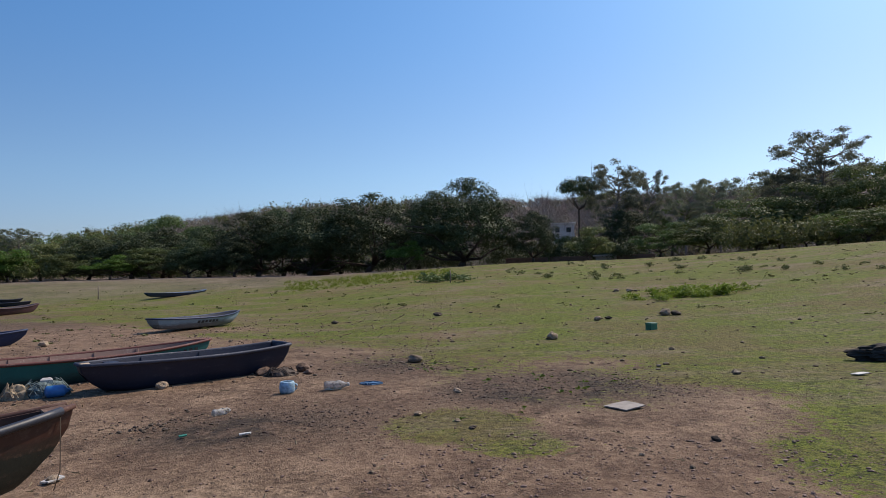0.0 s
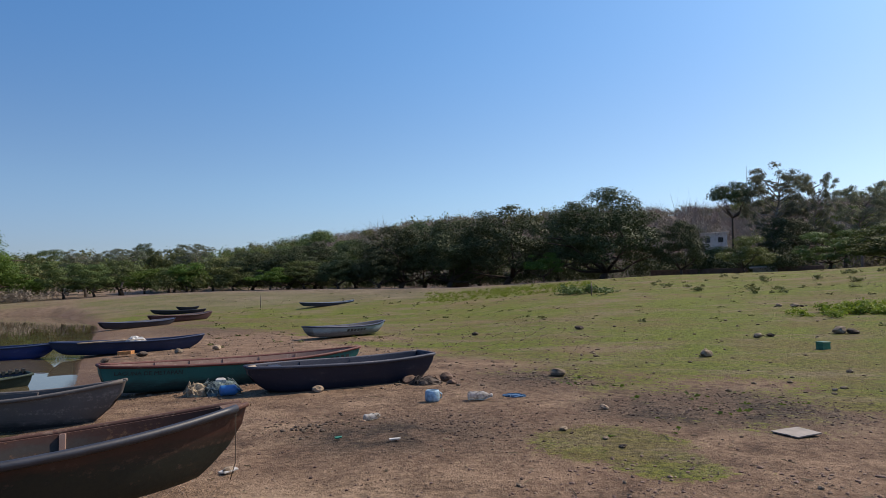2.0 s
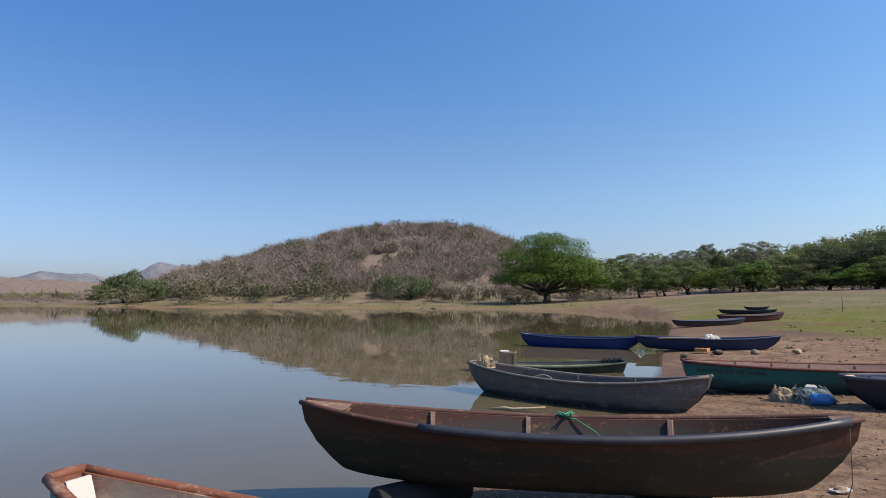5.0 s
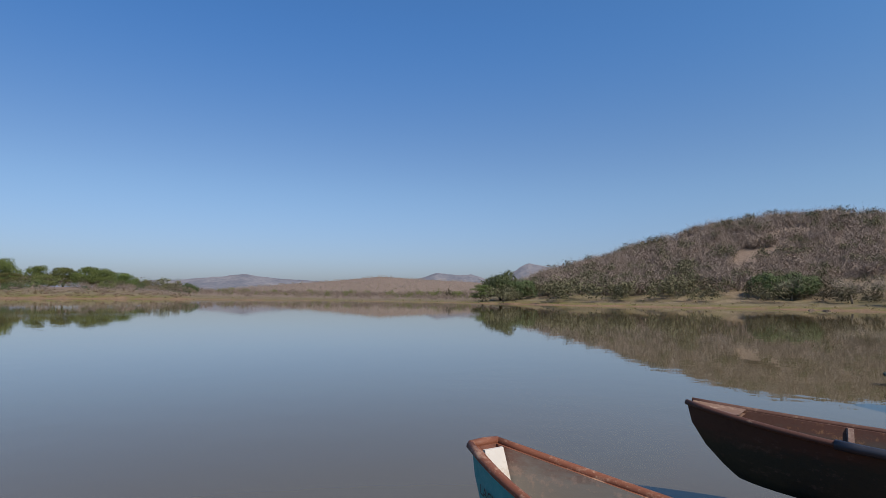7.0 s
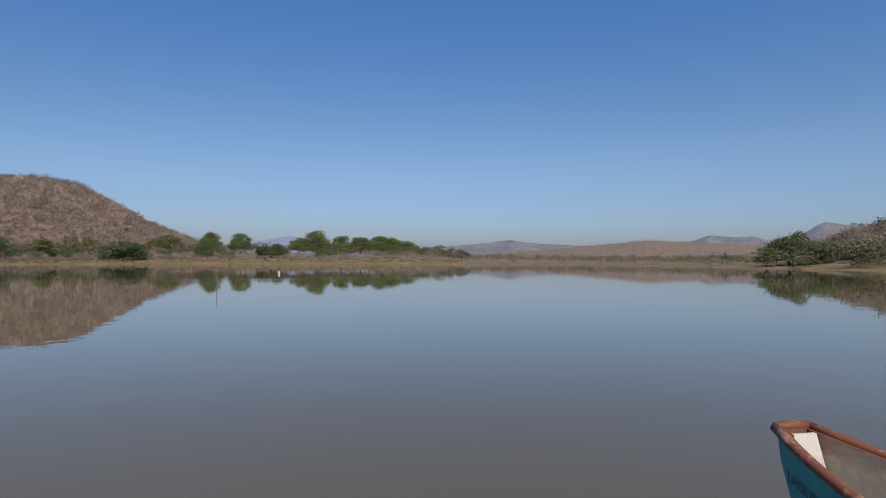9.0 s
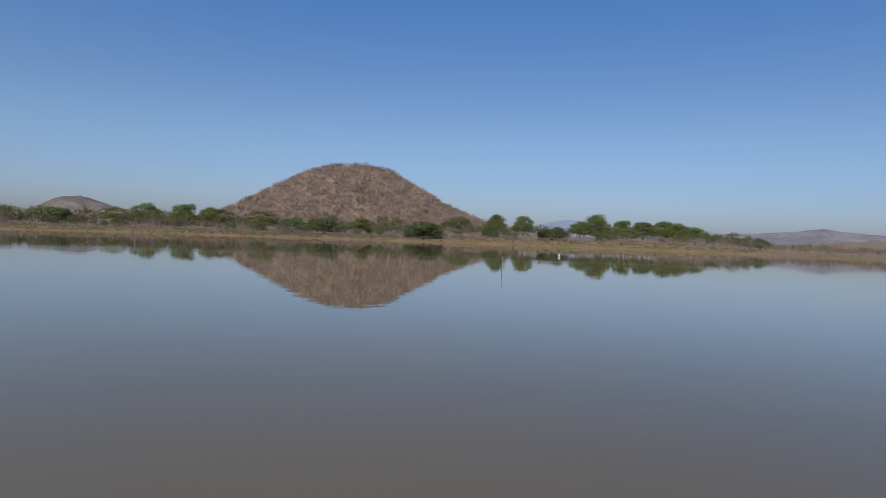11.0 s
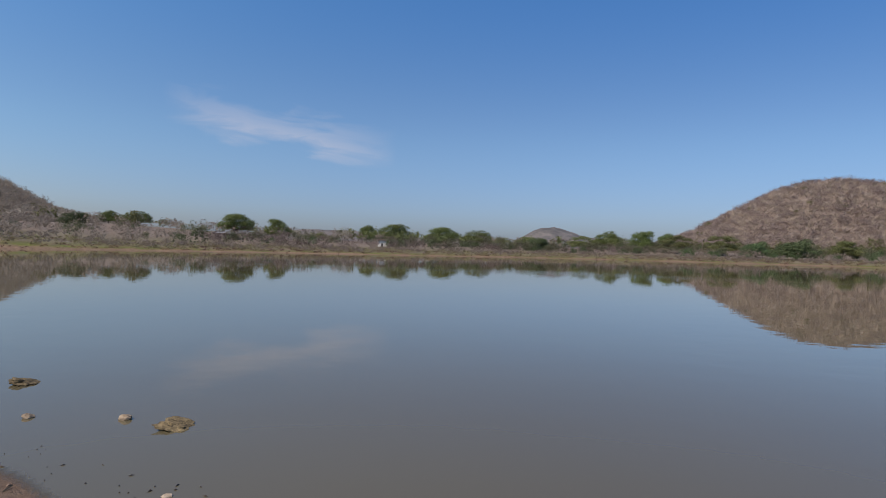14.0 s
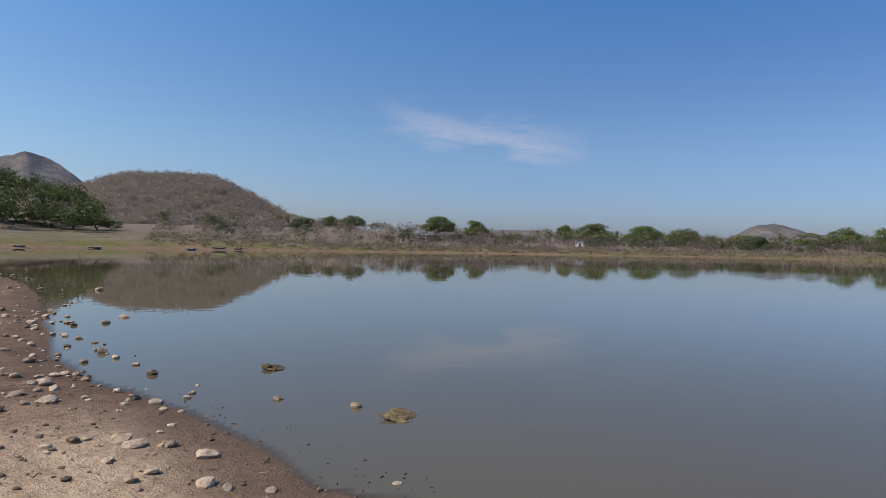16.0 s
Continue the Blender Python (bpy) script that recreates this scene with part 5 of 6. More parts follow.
for k, (u, rad) in enumerate(((0.36, 0.135), (-0.52, 0.135))):
    p = brown_boat @ Vector((u * hl.l, 0, 0))
    d = (brown_boat.to_3x3() @ Vector((1.0, 1, 0))).normalized()
    zc = 0.27 - rad
    me = mesh_from("roller", *tube_arrays([(-d * 0.45)[:], (-d * 0.44)[:], (-d * 0.15)[:], (d * 0.2)[:], (d * 0.44)[:], (d * 0.45)[:]], [rad * 0.9, rad * 0.97, rad, rad * 1.02, rad * 0.97, rad * 0.9], 20), [TYRE], True)
    ro = new("roller", me)
    ro.location = (p.x, p.y, zc)
    tagged(ro, "dark round roller log under the brown boat", "roller", "rollers")
# green twine over its gunwale, a cord at its bow
TWINE = plain_material("green_twine", (0.02, 0.2, 0.12), 0.7, 0.3)
CORD = plain_material("worn_cord", (0.09, 0.068, 0.048), 0.9, 0.3)


def cord(name, pts, rad, mat, label, category="rope"):
    v, f = tube_arrays(pts, [rad] * len(pts), 5)
    return tagged(new(name, mesh_from(name, v, f, [mat], True)), label, category)


q = [brown_boat @ p for p in (hl.at(-0.12, 1, 0.35, 0.05), hl.at(-0.07, 1, 0.8, 0.05), hl.at(0.0, 1, 1.0), hl.at(0.06, 1, 0.97, 0.05), hl.at(0.14, 0.9, 0.75, 0.06), hl.at(0.22, 0.85, 0.35, 0.06))]
cord("twine", [(p.x, p.y, p.z + 0.012) for p in q], 0.006, TWINE, "loose green twine over the brown boat's gunwale", "twine")
rng_twine = random.Random(4)
c0 = brown_boat @ hl.at(0.02, 1, 1)
cord("twine_knot", [(c0.x + rng_twine.uniform(-0.07, 0.07), c0.y + rng_twine.uniform(-0.07, 0.07), c0.z + rng_twine.uniform(0.0, 0.06)) for _ in range(26)], 0.008, TWINE, "tangled knot of green twine", "twine")
c0 = brown_boat @ hl.at(0.955, -1, 0.95)
cord("cord", [(c0.x, c0.y - 0.015, c0.z), (c0.x + 0.01, c0.y - 0.03, c0.z - 0.25), (c0.x + 0.005, c0.y - 0.02, c0.z - 0.42), (c0.x - 0.03, c0.y - 0.04, c0.z - 0.56)], 0.0035, CORD, "thin cord hanging from the brown boat's bow")

# teal boat close by, bow to the lake
ob, hl = make_boat("teal boat with rusty rim and grey lining, bow to the lake", (-4.39, 0.06), (-0.83, 2.70), 0.13, 0.88, 0.46, (0.665, 0.5), (0.10, 0.2), (0.22, 0.2), TEAL, RUST_GREY, ORANGE_RIM,
                   (0.30, -0.1, -0.5), (), (), 0.05, rim=ORANGE_RIM)
add_letters(ob, hl, "LAGUNA DE METAPAN", BLACK_PAINT, 1, hl.l - 0.12, 0.62, 0.092, "black painted letter")
v, f = [], []
for u, h in ((0.99, 0.99), (0.965, 0.45)):
    for s in (-1, 1):
        p = hl.at(u, s * (0.98 if h > 0.9 else 0.84), h, 0.03)
        v.append((p.x - 0.02, p.y, p.z))
part("bow_plate", mesh_from("bow_plate", v + [(a - 0.02, b, c) for a, b, c in v], [(0, 1, 3, 2), (6, 7, 5, 4), (4, 5, 1, 0), (2, 3, 7, 6)], [WHITE]), ob, "white plate inside the bow")

# grey boat half afloat
ob, hl = make_boat("worn grey boat lying in the shallows", (-6.12, 8.32), (-10.42, 7.03), -0.07, 0.98, 0.46, (0.68, 0.6), (0.06, 0.16), (0.5, 0.35), GREYOUT, GREYIN, EDGE_GREY, (-0.55, -0.1, 0.4), ((-0.35, 0.6),), ((-1.0, -0.9, TAN),), 0.05)

# teal boat with the readable side
ob, hl = make_boat("long dark teal boat with dusty pink lining on the earth", (-7.81, 9.94), (-4.20, 13.55), 0.10, 1.15, 0.46, (0.52, 0.58), (0.22, 0.05), (0.18, 0.6), TEAL_DARK, PINKIN, REDRIM, (0.62, 0.36, 0.1, -0.2, -0.5), (), (), 0.05, rim=PINKIN)
add_letters(ob, hl, "LAGUNA DE METAPAN", BLACK_PAINT, 1, hl.l - 0.2, 0.70, 0.105, "black painted letter")
add_bars(ob, hl, -1.7, 0.14, 0.08, 4, BLACK_PAINT, 1, 0.68, 0.84)

# navy punt with a flat raked end
ob, hl = make_boat("navy-black punt with a flat raked end", (-2.44, 12.25), (-5.15, 10.13), 0.14, 1.0, 0.46, (0.54, 0.46), (0.36, 0.16), (0.30, 0.36), NAVY, NAVY, EDGE_NAVY, (-0.4, 0.2), ((-0.72, 0.92),), ((-1.0, -0.9, TAN),), 0.04)

# boats farther along the shore
ob, hl = make_boat("royal blue boat floating by the shore", (-15.1, 17.4), (-18.9, 15.2), -0.06, 1.1, 0.4, (0.5, 0.5), (0.06, 0.1), (0.45, 0.3), BLUE, BLUEDARK, BLUEDARK, (-0.55, -0.3, 0.1), ((-0.2, 0.85),), ((-1.0, -0.9, PALEBLUE),))
ob, hl = make_boat("dark blue boat drawn up on the mud", (-11.5, 19.7), (-15.0, 17.0), 0.06, 1.05, 0.38, (0.52, 0.42), (0.05, 0.1), (0.5, 0.35), BLUEDARK, NAVY, BLUEDARK, (-0.5, 0.1), ((0.0, 0.9),), ())
ob, hl = make_boat("pale blue boat with worn dark letters on the grass", (-7.0, 26.3), (-8.7, 21.9), 0.28, 1.15, 0.36, (0.5, 0.42), (0.06, 0.25), (0.5, 0.3), PALEBLUE, NAVY, BLUEDARK, (-0.3, 0.3), ((0.1, 0.85),), ())
add_bars(ob, hl, 0.45, 0.2, 0.14, 6, BLACK_PAINT, -1, 0.5, 0.76)
make_boat("dark boat at the muddy water's edge", (-23.6, 37.0), (-24.1, 30.8), ground_z(-23.8, 34.5) - 0.04, 1.15, 0.34, (0.45, 0.4), (0.06, 0.1), (0.5, 0.4), NAVY, NAVY, BLUEDARK, (), ((0.1, 0.9),), ())
make_boat("faded maroon boat behind the dark one", (-24.1, 42.4), (-25.0, 36.4), ground_z(-24.4, 40) - 0.02, 1.15, 0.4, (0.62, 0.42), (0.05, 0.1), (0.6, 0.4), MAROON, NAVY, MAROON, (), ((0.0, 0.9),), ())
for az, el, ln, label in ((-32.2, -1.30, 4.2, "low dark boat far along the shore"), (-31.5, -1.02, 1.9, "small dark boat far along the shore")):
    r = np.arange(30, 100, 0.25)
    px, py = r * math.sin(radians(az)), r * math.cos(radians(az))
    k = int(np.argmax(terrain(px, py) > EYE + r * math.tan(radians(el))))
    c, d = Vector((px[k], py[k])), Vector((math.cos(radians(az)), -math.sin(radians(az)))) * ln / 2
    make_boat(label, c + d, c - d, ground_z(c.x, c.y) - 0.03, 1.0, 0.3, (0.42, 0.36), (0.06, 0.1), (0.35, 0.3), NAVY, NAVY, NAVY)
for az, r, ln, turn in ((-43.6, 93, 1.5, 0.9), (-41.2, 93, 2.0, 0.5)):
    x, y = polar(az, r)
    make_boat("small dark boat near the far mud bank", (x + ln / 2 * math.cos(turn), y + ln / 2 * math.sin(turn)), (x - ln / 2 * math.cos(turn), y - ln / 2 * math.sin(turn)), 0.0, 0.8, 0.3, (0.4, 0.36), (0.06, 0.1), (0.3, 0.3), NAVY, NAVY, NAVY, group="far boats")
zo = ground_z(-18.8, 52.5)
make_boat("flat blue-green boat beyond the turf", (-17.7, 56.1), (-19.9, 48.8), zo - 0.05, 1.2, 0.3, (0.5, 0.34), (0.06, 0.1), (0.6, 0.5), BLUEDARK, NAVY, EDGE_BLUE)
for az, ln in ((129.0, 1.6), (134.0, 1.8), (141.2, 1.5), (143.4, 2.4), (145.0, 1.6)):
    x, y = polar(az, float(table(FAR_SHORE, az - 360)) + 1.2)
    make_boat("small boat drawn up on the opposite bank", (x + ln / 2 * math.cos(radians(az)), y - ln / 2 * math.sin(radians(az))), (x - ln / 2 * math.cos(radians(az)), y + ln / 2 * math.sin(radians(az))), max(0.0, ground_z(x, y)) - 0.02, 0.7, 0.2, (0.32, 0.3), (0.06, 0.1), (0.3, 0.3), EDGE_GREY, EDGE_GREY, WHITE, group="far boats")

PUNT_GREEN = paint_material("blackened_green_paint", (0.014, 0.03, 0.022), (0.06, 0.075, 0.05), 0.6, 0.35)
# half-sunk punt with flooded deck behind the grey boat
ob, hl = make_boat("half-sunk dark green punt with flooded weedy deck", (-10.95, 11.85), (-13.11, 8.75), -0.2, 1.15, 0.34, (0.44, 0.42), (0.3, 0.12), (0.15, 0.5), PUNT_GREEN, NAVY, PUNT_GREEN, (), (), ((-1.0, -0.62, WOODGREY),))
v, f = [], []
for k in range(9):
    u = -0.6 + 1.5 * k / 8
    for s in (-1, 1):
        p = hl.at(u, s, 0.9, 0.03)
        v.append((p.x, p.y, p.z - 0.015))
f = [(2 * k, 2 * k + 2, 2 * k + 3, 2 * k + 1) for k in range(8)]
part("flooded_deck", mesh_from("flooded_deck", v, f, [GREEN_SLIME]), ob, "boards covered in green algae")
for k in range(4):
    p = hl.at(0.80 + 0.06 * k, 0.9, 1.0)
    part("stub", mesh_from("stub", *box_arrays(0.06, 0.06, 0.09, (p.x, p.y, p.z), 0, 0.008), [BLACK_PAINT]), ob)
add_bars(ob, hl, 0.9, 0.16, 0.1, 4, PALEBLUE, 1, 0.55, 0.8)
p = ob.matrix_world @ hl.at(-0.5, 0.0, 1.0)
crate = thing("crate", Matrix.Translation((p.x, p.y, p.z)) @ Matrix.Rotation(0.9, 4, "Z"), "dark box with pale board and white top", "box")
part("side_panel", mesh_from("side_panel", *box_arrays(0.34, 0.3, 0.30, (0, 0, 0), 0, 0.02), [plain_material("dark_weathered_box", (0.10, 0.078, 0.062), 0.85, 0.35, 7)]), crate)
part("board", mesh_from("board", *box_arrays(0.05, 0.34, 0.30, (0.22, 0, 0), 0, 0.01), [plain_material("brown_board", (0.19, 0.135, 0.10), 0.85, 0.3, 8)]), crate, "brown upright board")
part("lid", mesh_from("lid", *box_arrays(0.22, 0.28, 0.03, (-0.05, 0, 0.302), 0.15, 0.006), [WHITE]), crate, "crumpled white lid")


# ---- loose things ----
def rock_mesh(seed, mat, flat=0.65, sub=2):
    bm = bmesh.new()
    bmesh.ops.create_icosphere(bm, subdivisions=sub, radius=0.5)
    o = Vector((seed * 7.3, seed * 3.1, seed))
    for p in bm.verts:
        d = p.co.normalized()
        k = 1 + 0.40 * noise.noise(d * 1.5 + o) + 0.26 * noise.noise(d * 3.4 + o)
        # a few flat broken faces
        for j in range(3):
            nrm = Vector((math.sin(seed * 5 + j * 2.1), math.cos(seed * 3 + j * 1.7), 0.5 * math.sin(seed + j))).normalized()
            k = min(k, 0.82 / max(0.25, d.dot(nrm))) if d.dot(nrm) > 0.3 else k
        p.co = d * 0.5 * k
        p.co.z *= flat
    me = bpy.data.meshes.new("rock")
    bm.to_mesh(me)
    bm.free()
    me.materials.append(mat)
    return me


STONE_MOSS = stone_material("brown_mossy_stone", (0.04, 0.028, 0.014), (0.26, 0.19, 0.10))
ROCKS = {"grey": [rock_mesh(i + 1, STONE_GREY) for i in range(5)], "pale": [rock_mesh(i + 11, STONE_PALE, 0.55) for i in range(5)], "dark": [rock_mesh(i + 21, STONE_DARK, 0.6) for i in range(4)], "clay": [rock_mesh(i + 31, stone_material("clay_stained_stone", (0.075, 0.045, 0.032), (0.22, 0.145, 0.105))) for i in range(2)], "mossy": [rock_mesh(i + 41, STONE_MOSS, 0.62, 4) for i in range(2)]}

# the two clods in the shallows are rough with dried weed
for me in ROCKS["mossy"]:
    for p in me.vertices:
        p.co *= 1 + 0.20 * noise.noise(p.co * 6) + 0.16 * noise.noise(p.co * 13) + 0.08 * noise.noise(p.co * 29)


def on_sight(az, el):
    """Where the line of sight from the eye at a bearing and height meets the ground."""
    r = np.concatenate([np.arange(2.5, 30, 0.05), np.arange(30, 140, 0.3)])
    x, y = r * math.sin(radians(az)), r * math.cos(radians(az))
    below = terrain(x, y) > EYE + r * math.tan(radians(el))
    k = int(np.argmax(below)) if below.any() else len(r) - 1
    return float(x[k]), float(y[k]), float(terrain(x[k], y[k])[0]), float(r[k])


def put_rock(x, y, size, kind, label, group, sink=0.22, z=None, tall=1.0):
    rnd = random.Random(int(x * 997) + int(y * 131))
    ob = new("stone", rnd.choice(ROCKS[kind]))
    s = size * rnd.uniform(0.8, 1.05)
    zz = ground_z(x, y) if z is None else z
    ob.matrix_world = Matrix.LocRotScale((x, y, zz + size * tall * (0.5 - sink) * 0.62), Euler((rnd.uniform(-0.25, 0.25), rnd.uniform(-0.25, 0.25), rnd.uniform(0, 6.28))), (s, s * rnd.uniform(0.75, 1.1), size * tall * rnd.uniform(0.6, 0.9)))
    return tagged(ob, label, "stone", group)


MEADOW_STONES = ((0.6, -7.2, 30), (13.0, -5.3, 27), (-6.6, -3.6, 14), (2.7, -3.1, 14), (5.7, -2.9, 8), (17.0, -3.65, 17), (17.9, -3.55, 14), (18.7, -1.1, 10), (19.8, -1.2, 13), (20.3, -1.2, 8), (14.7, -2.3, 6),
                 (22.7, -3.2, 22), (23.5, -3.2, 18), (4.4, -9.95, 16), (0.75, -11.9, 16), (4.3, -12.5, 12), (5.7, -13.1, 14), (26.3, -13.4, 18), (22.0, -7.6, 9), (20.0, -7.9, 7), (20.4, -15.0, 10), (24.4, -15.7, 12),
                 (32.0, -13.0, 10), (-3.5, -16.6, 10), (31.6, -17.2, 12), (5.6, -16.0, 10))
for az, el, px in MEADOW_STONES:
    x, y, z, r = on_sight(az, el)
    put_rock(x, y, max(0.05, px * r / 1107), "dark" if px in (14, 18, 8) else "grey", "weathered grey-brown stone lying on the turf" if r > 11 else "small grey stone on the bare earth", "stones on the meadow", 0.2)

SHORE_STONES = ((2.40, -6.18, 0.40), (3.01, -6.41, 0.17), (4.93, -7.86, 0.36), (3.95, -6.38, 0.13), (5.00, -6.25, 0.12), (3.43, -4.47, 0.17), (4.27, -4.45, 0.20), (4.10, -4.42, 0.18), (1.81, -4.53, 0.075), (2.57, -4.05, 0.09), (2.85, -3.95, 0.11),
                (3.03, -3.94, 0.16), (3.52, -3.76, 0.13), (3.52, -3.96, 0.12), (3.99, -4.02, 0.11), (6.43, -5.71, 0.15), (6.49, -5.30, 0.2), (5.07, -5.75, 0.17), (4.79, -5.54, 0.10), (11.22, -10.26, 0.26), (17.14, -16.77, 0.4), (10.57, -10.56, 0.24),
                (10.97, -11.45, 0.3), (8.79, -8.55, 0.12), (5.2, -6.6, 0.07))
for k, (x, y, s) in enumerate(SHORE_STONES):
    wet = shore_distance(np.array([x]), np.array([y]))[0] < 0
    put_rock(x, y, s, "mossy" if k in (0, 2) else "grey" if k < 5 else "pale", "brown stone rising out of the shallows" if wet else "pale stone on the wet shore", "stones in the shallows" if wet else "stones on the shore", 0.32 if not wet else 0.40, 0.0 if wet else None, 0.42 if k in (0, 2) else 0.85)
rnd = random.Random(12)
count = 0
while count < 120:
    az, r = rnd.uniform(117, 141), 5.5 + 34 * rnd.random() ** 1.2
    x, y = polar(az, r)
    s = shore_distance(np.array([x]), np.array([y]))[0]
    if -1.0 < s < 4.5 and rnd.random() < (1.0 if s < 2 else 0.5):
        put_rock(x, y, (0.04 + 0.10 * rnd.random() ** 2) * (1 + r / 40), rnd.choice(("pale", "pale", "grey")), "pale rounded stone strewn along the lake's edge", "stones along the edge", 0.3, 0.0 if s < 0 else None)
        count += 1
count = 0
while count < 75:
    az, r = rnd.uniform(124, 136), rnd.uniform(7.5, 19)
    x, y = polar(az, r)
    s = shore_distance(np.array([x]), np.array([y]))[0]
    if -0.3 < s < 2.4:
        put_rock(x, y, 0.07 + 0.15 * rnd.random() ** 2, rnd.choice(("pale", "pale", "grey")), "pale rounded stone strewn along the lake's edge", "stones along the edge", 0.3, 0.0 if s < 0 else None)
        count += 1
# stones and a heap of clods by the boats
for x, y, s, kind in ((-2.62, 11.5, 0.34, "clay"), (-2.25, 11.55, 0.30, "dark"), (-1.95, 11.75, 0.34, "clay"), (-1.80, 11.45, 0.2, "clay"), (-11.9, 17.0, 0.4, "dark"), (-11.1, 17.6, 0.3, "grey"), (-10.4, 18.6, 0.35, "grey"), (-12.2, 15.8, 0.3, "dark"), (-3.95, 10.35, 0.24, "grey"), (-3.05, 5.62, 0.14, "pale")):
    put_rock(x, y, s, kind, "earth-stained stone beside the beached boats", "stones by the boats", 0.2)


def pebble_field():
    """Grit, pebbles and clods over the bare ground, one object for each kind."""
    rng = np.random.default_rng(31)
    bm = bmesh.new()
    bmesh.ops.create_icosphere(bm, subdivisions=1, radius=1)
    ico = np.array([p.co[:] for p in bm.verts])
    ico_f = np.array([[p.index for p in f.verts] for f in bm.faces])
    bm.free()
    octa = np.array([(1, 0, 0), (0, 1, 0), (-1, 0, 0), (0, -1, 0), (0, 0, 0.8), (0, 0, -0.5)], float)
    octa_f = np.array([(0, 1, 4), (1, 2, 4), (2, 3, 4), (3, 0, 4), (1, 0, 5), (2, 1, 5), (3, 2, 5), (0, 3, 5)])

    def field(name, places, sizes, mat, label, fine=False):
        base, tri = (octa, octa_f) if fine else (ico, ico_f)
        z = terrain(places[:, 0], places[:, 1])
        n, k = len(places), len(base)
        jit = base[None] * (0.7 + 0.6 * rng.random((n, k, 3)))
        a = rng.random(n) * 6.283
        c, s = np.cos(a)[:, None], np.sin(a)[:, None]
        v = np.stack([jit[..., 0] * c - jit[..., 1] * s * 0.75, jit[..., 0] * s + jit[..., 1] * c * 0.75, jit[..., 2] * 0.52], 2) * sizes[:, None, None]
        v += np.stack([places[:, 0], places[:, 1], z + sizes * 0.15], 1)[:, None]
        f = (tri[None] + (np.arange(n) * k)[:, None, None]).reshape(-1, 3)
        tagged(new(name, mesh_from(name, v.reshape(-1, 3), f, [mat])), label, name, kind="stuff")

    grit_grey = leaf_material("mixed_grit", (0.06, 0.038, 0.026), (0.13, 0.085, 0.058), (0.25, 0.172, 0.122), 0)
    grit_dark = leaf_material("dark_clods", (0.03, 0.02, 0.014), (0.075, 0.05, 0.034), (0.14, 0.096, 0.066), 0)
    p = band(rng, 2600, -36, 46, 3.0, 13, 0.8)
    field("pebbles", p, 0.005 + 0.02 * rng.random(2600) ** 5, grit_grey, "pebbles strewn over bare earth")
    crumb = leaf_material("earth_crumbs", (0.06, 0.036, 0.024), (0.135, 0.082, 0.053), (0.225, 0.142, 0.095), 0)
    p = band(rng, 30000, -37, 46, 2.8, 17, 0.85)
    w = np.array([noise.noise((a * 0.8, b * 0.8, 21)) + 0.6 * noise.noise((a * 2.3, b * 2.3, 5)) for a, b in p])
    p = p[w > 0.02 + 0.35 * rng.random(len(p)) - 0.2]
    p = p[shore_distance(p[:, 0], p[:, 1]) > 0.3]
    p = p[np.hypot(p[:, 0], p[:, 1]) < table(((-37, 17), (-8, 15), (4, 12.5), (16, 11.3), (26, 10.4), (36, 7.6), (46, 6)), bearing(p[:, 0], p[:, 1]))]
    field("earth_crumbs", p, 0.006 + 0.016 * rng.random(len(p)) ** 2.5, crumb, "loose crumbs of brown earth", True)
    p = band(rng, 2600, -36, 4, 11, 30, 0.9)
    field("pebbles", p, 0.012 + 0.045 * rng.random(2600) ** 3, grit_grey, "pebbles between the boats and the turf")
    p = band(rng, 1300, -8, 40, 3.2, 6.6, 0.9)
    w = np.array([noise.noise((a * 0.7, b * 0.7, 61)) for a, b in p])
    p = p[w > -0.1]
    field("pebbles", p, 0.007 + 0.02 * rng.random(len(p)) ** 2.5, leaf_material("grey_stones", (0.13, 0.09, 0.06), (0.24, 0.168, 0.115), (0.38, 0.28, 0.20), 0), "grey broken stones on the bare earth")
    c = [(2.6, 9.4, 1.3), (1.3, 9.0, 0.8), (0.0, 12.2, 1.2), (3.4, 9.0, 0.8), (-1.0, 7.6, 0.9)]
    p = np.concatenate([np.stack([x + rng.normal(size=420) * s * 0.6, y + rng.normal(size=420) * s * 0.6], 1) for x, y, s in c])
    field("clods", p, 0.006 + 0.02 * rng.random(len(p)) ** 2.5, grit_dark, "dark crumbling clods of earth")
    p = np.stack([-2.9 + rng.normal(size=330) * 0.30, 7.5 + rng.normal(size=330) * 0.36], 1)
    field("clods", p, 0.007 + 0.034 * rng.random(330) ** 5, grit_dark, "small heap of dark clods")
    p = band(rng, 1300, 119, 158, 3.0, 30, 1.6)
    s = shore_distance(p[:, 0], p[:, 1])
    p = p[(s > -0.5) & (s < 4)]
    field("pebbles", p, 0.012 + 0.035 * rng.random(len(p)) ** 3, grit_grey, "pebbles scattered along the wet shore")
    p = band(rng, 900, 117, 141, 6, 34, 1.2)
    s = shore_distance(p[:, 0], p[:, 1])
    p = p[(s > -0.4) & (s < 4)][:260]
    field("stones", p, 0.02 + 0.045 * rng.random(len(p)) ** 2, leaf_material("pale_strewn_stones", (0.2, 0.14, 0.095), (0.36, 0.27, 0.19), (0.52, 0.41, 0.3), 0), "small pale stones strewn along the lake's edge")
    p = band(rng, 900, -20, 40, 11, 70, 1.0)
    field("clods", p, (0.02 + 0.07 * rng.random(900) ** 3), grit_dark, "droppings and dark stones dotted over the turf")


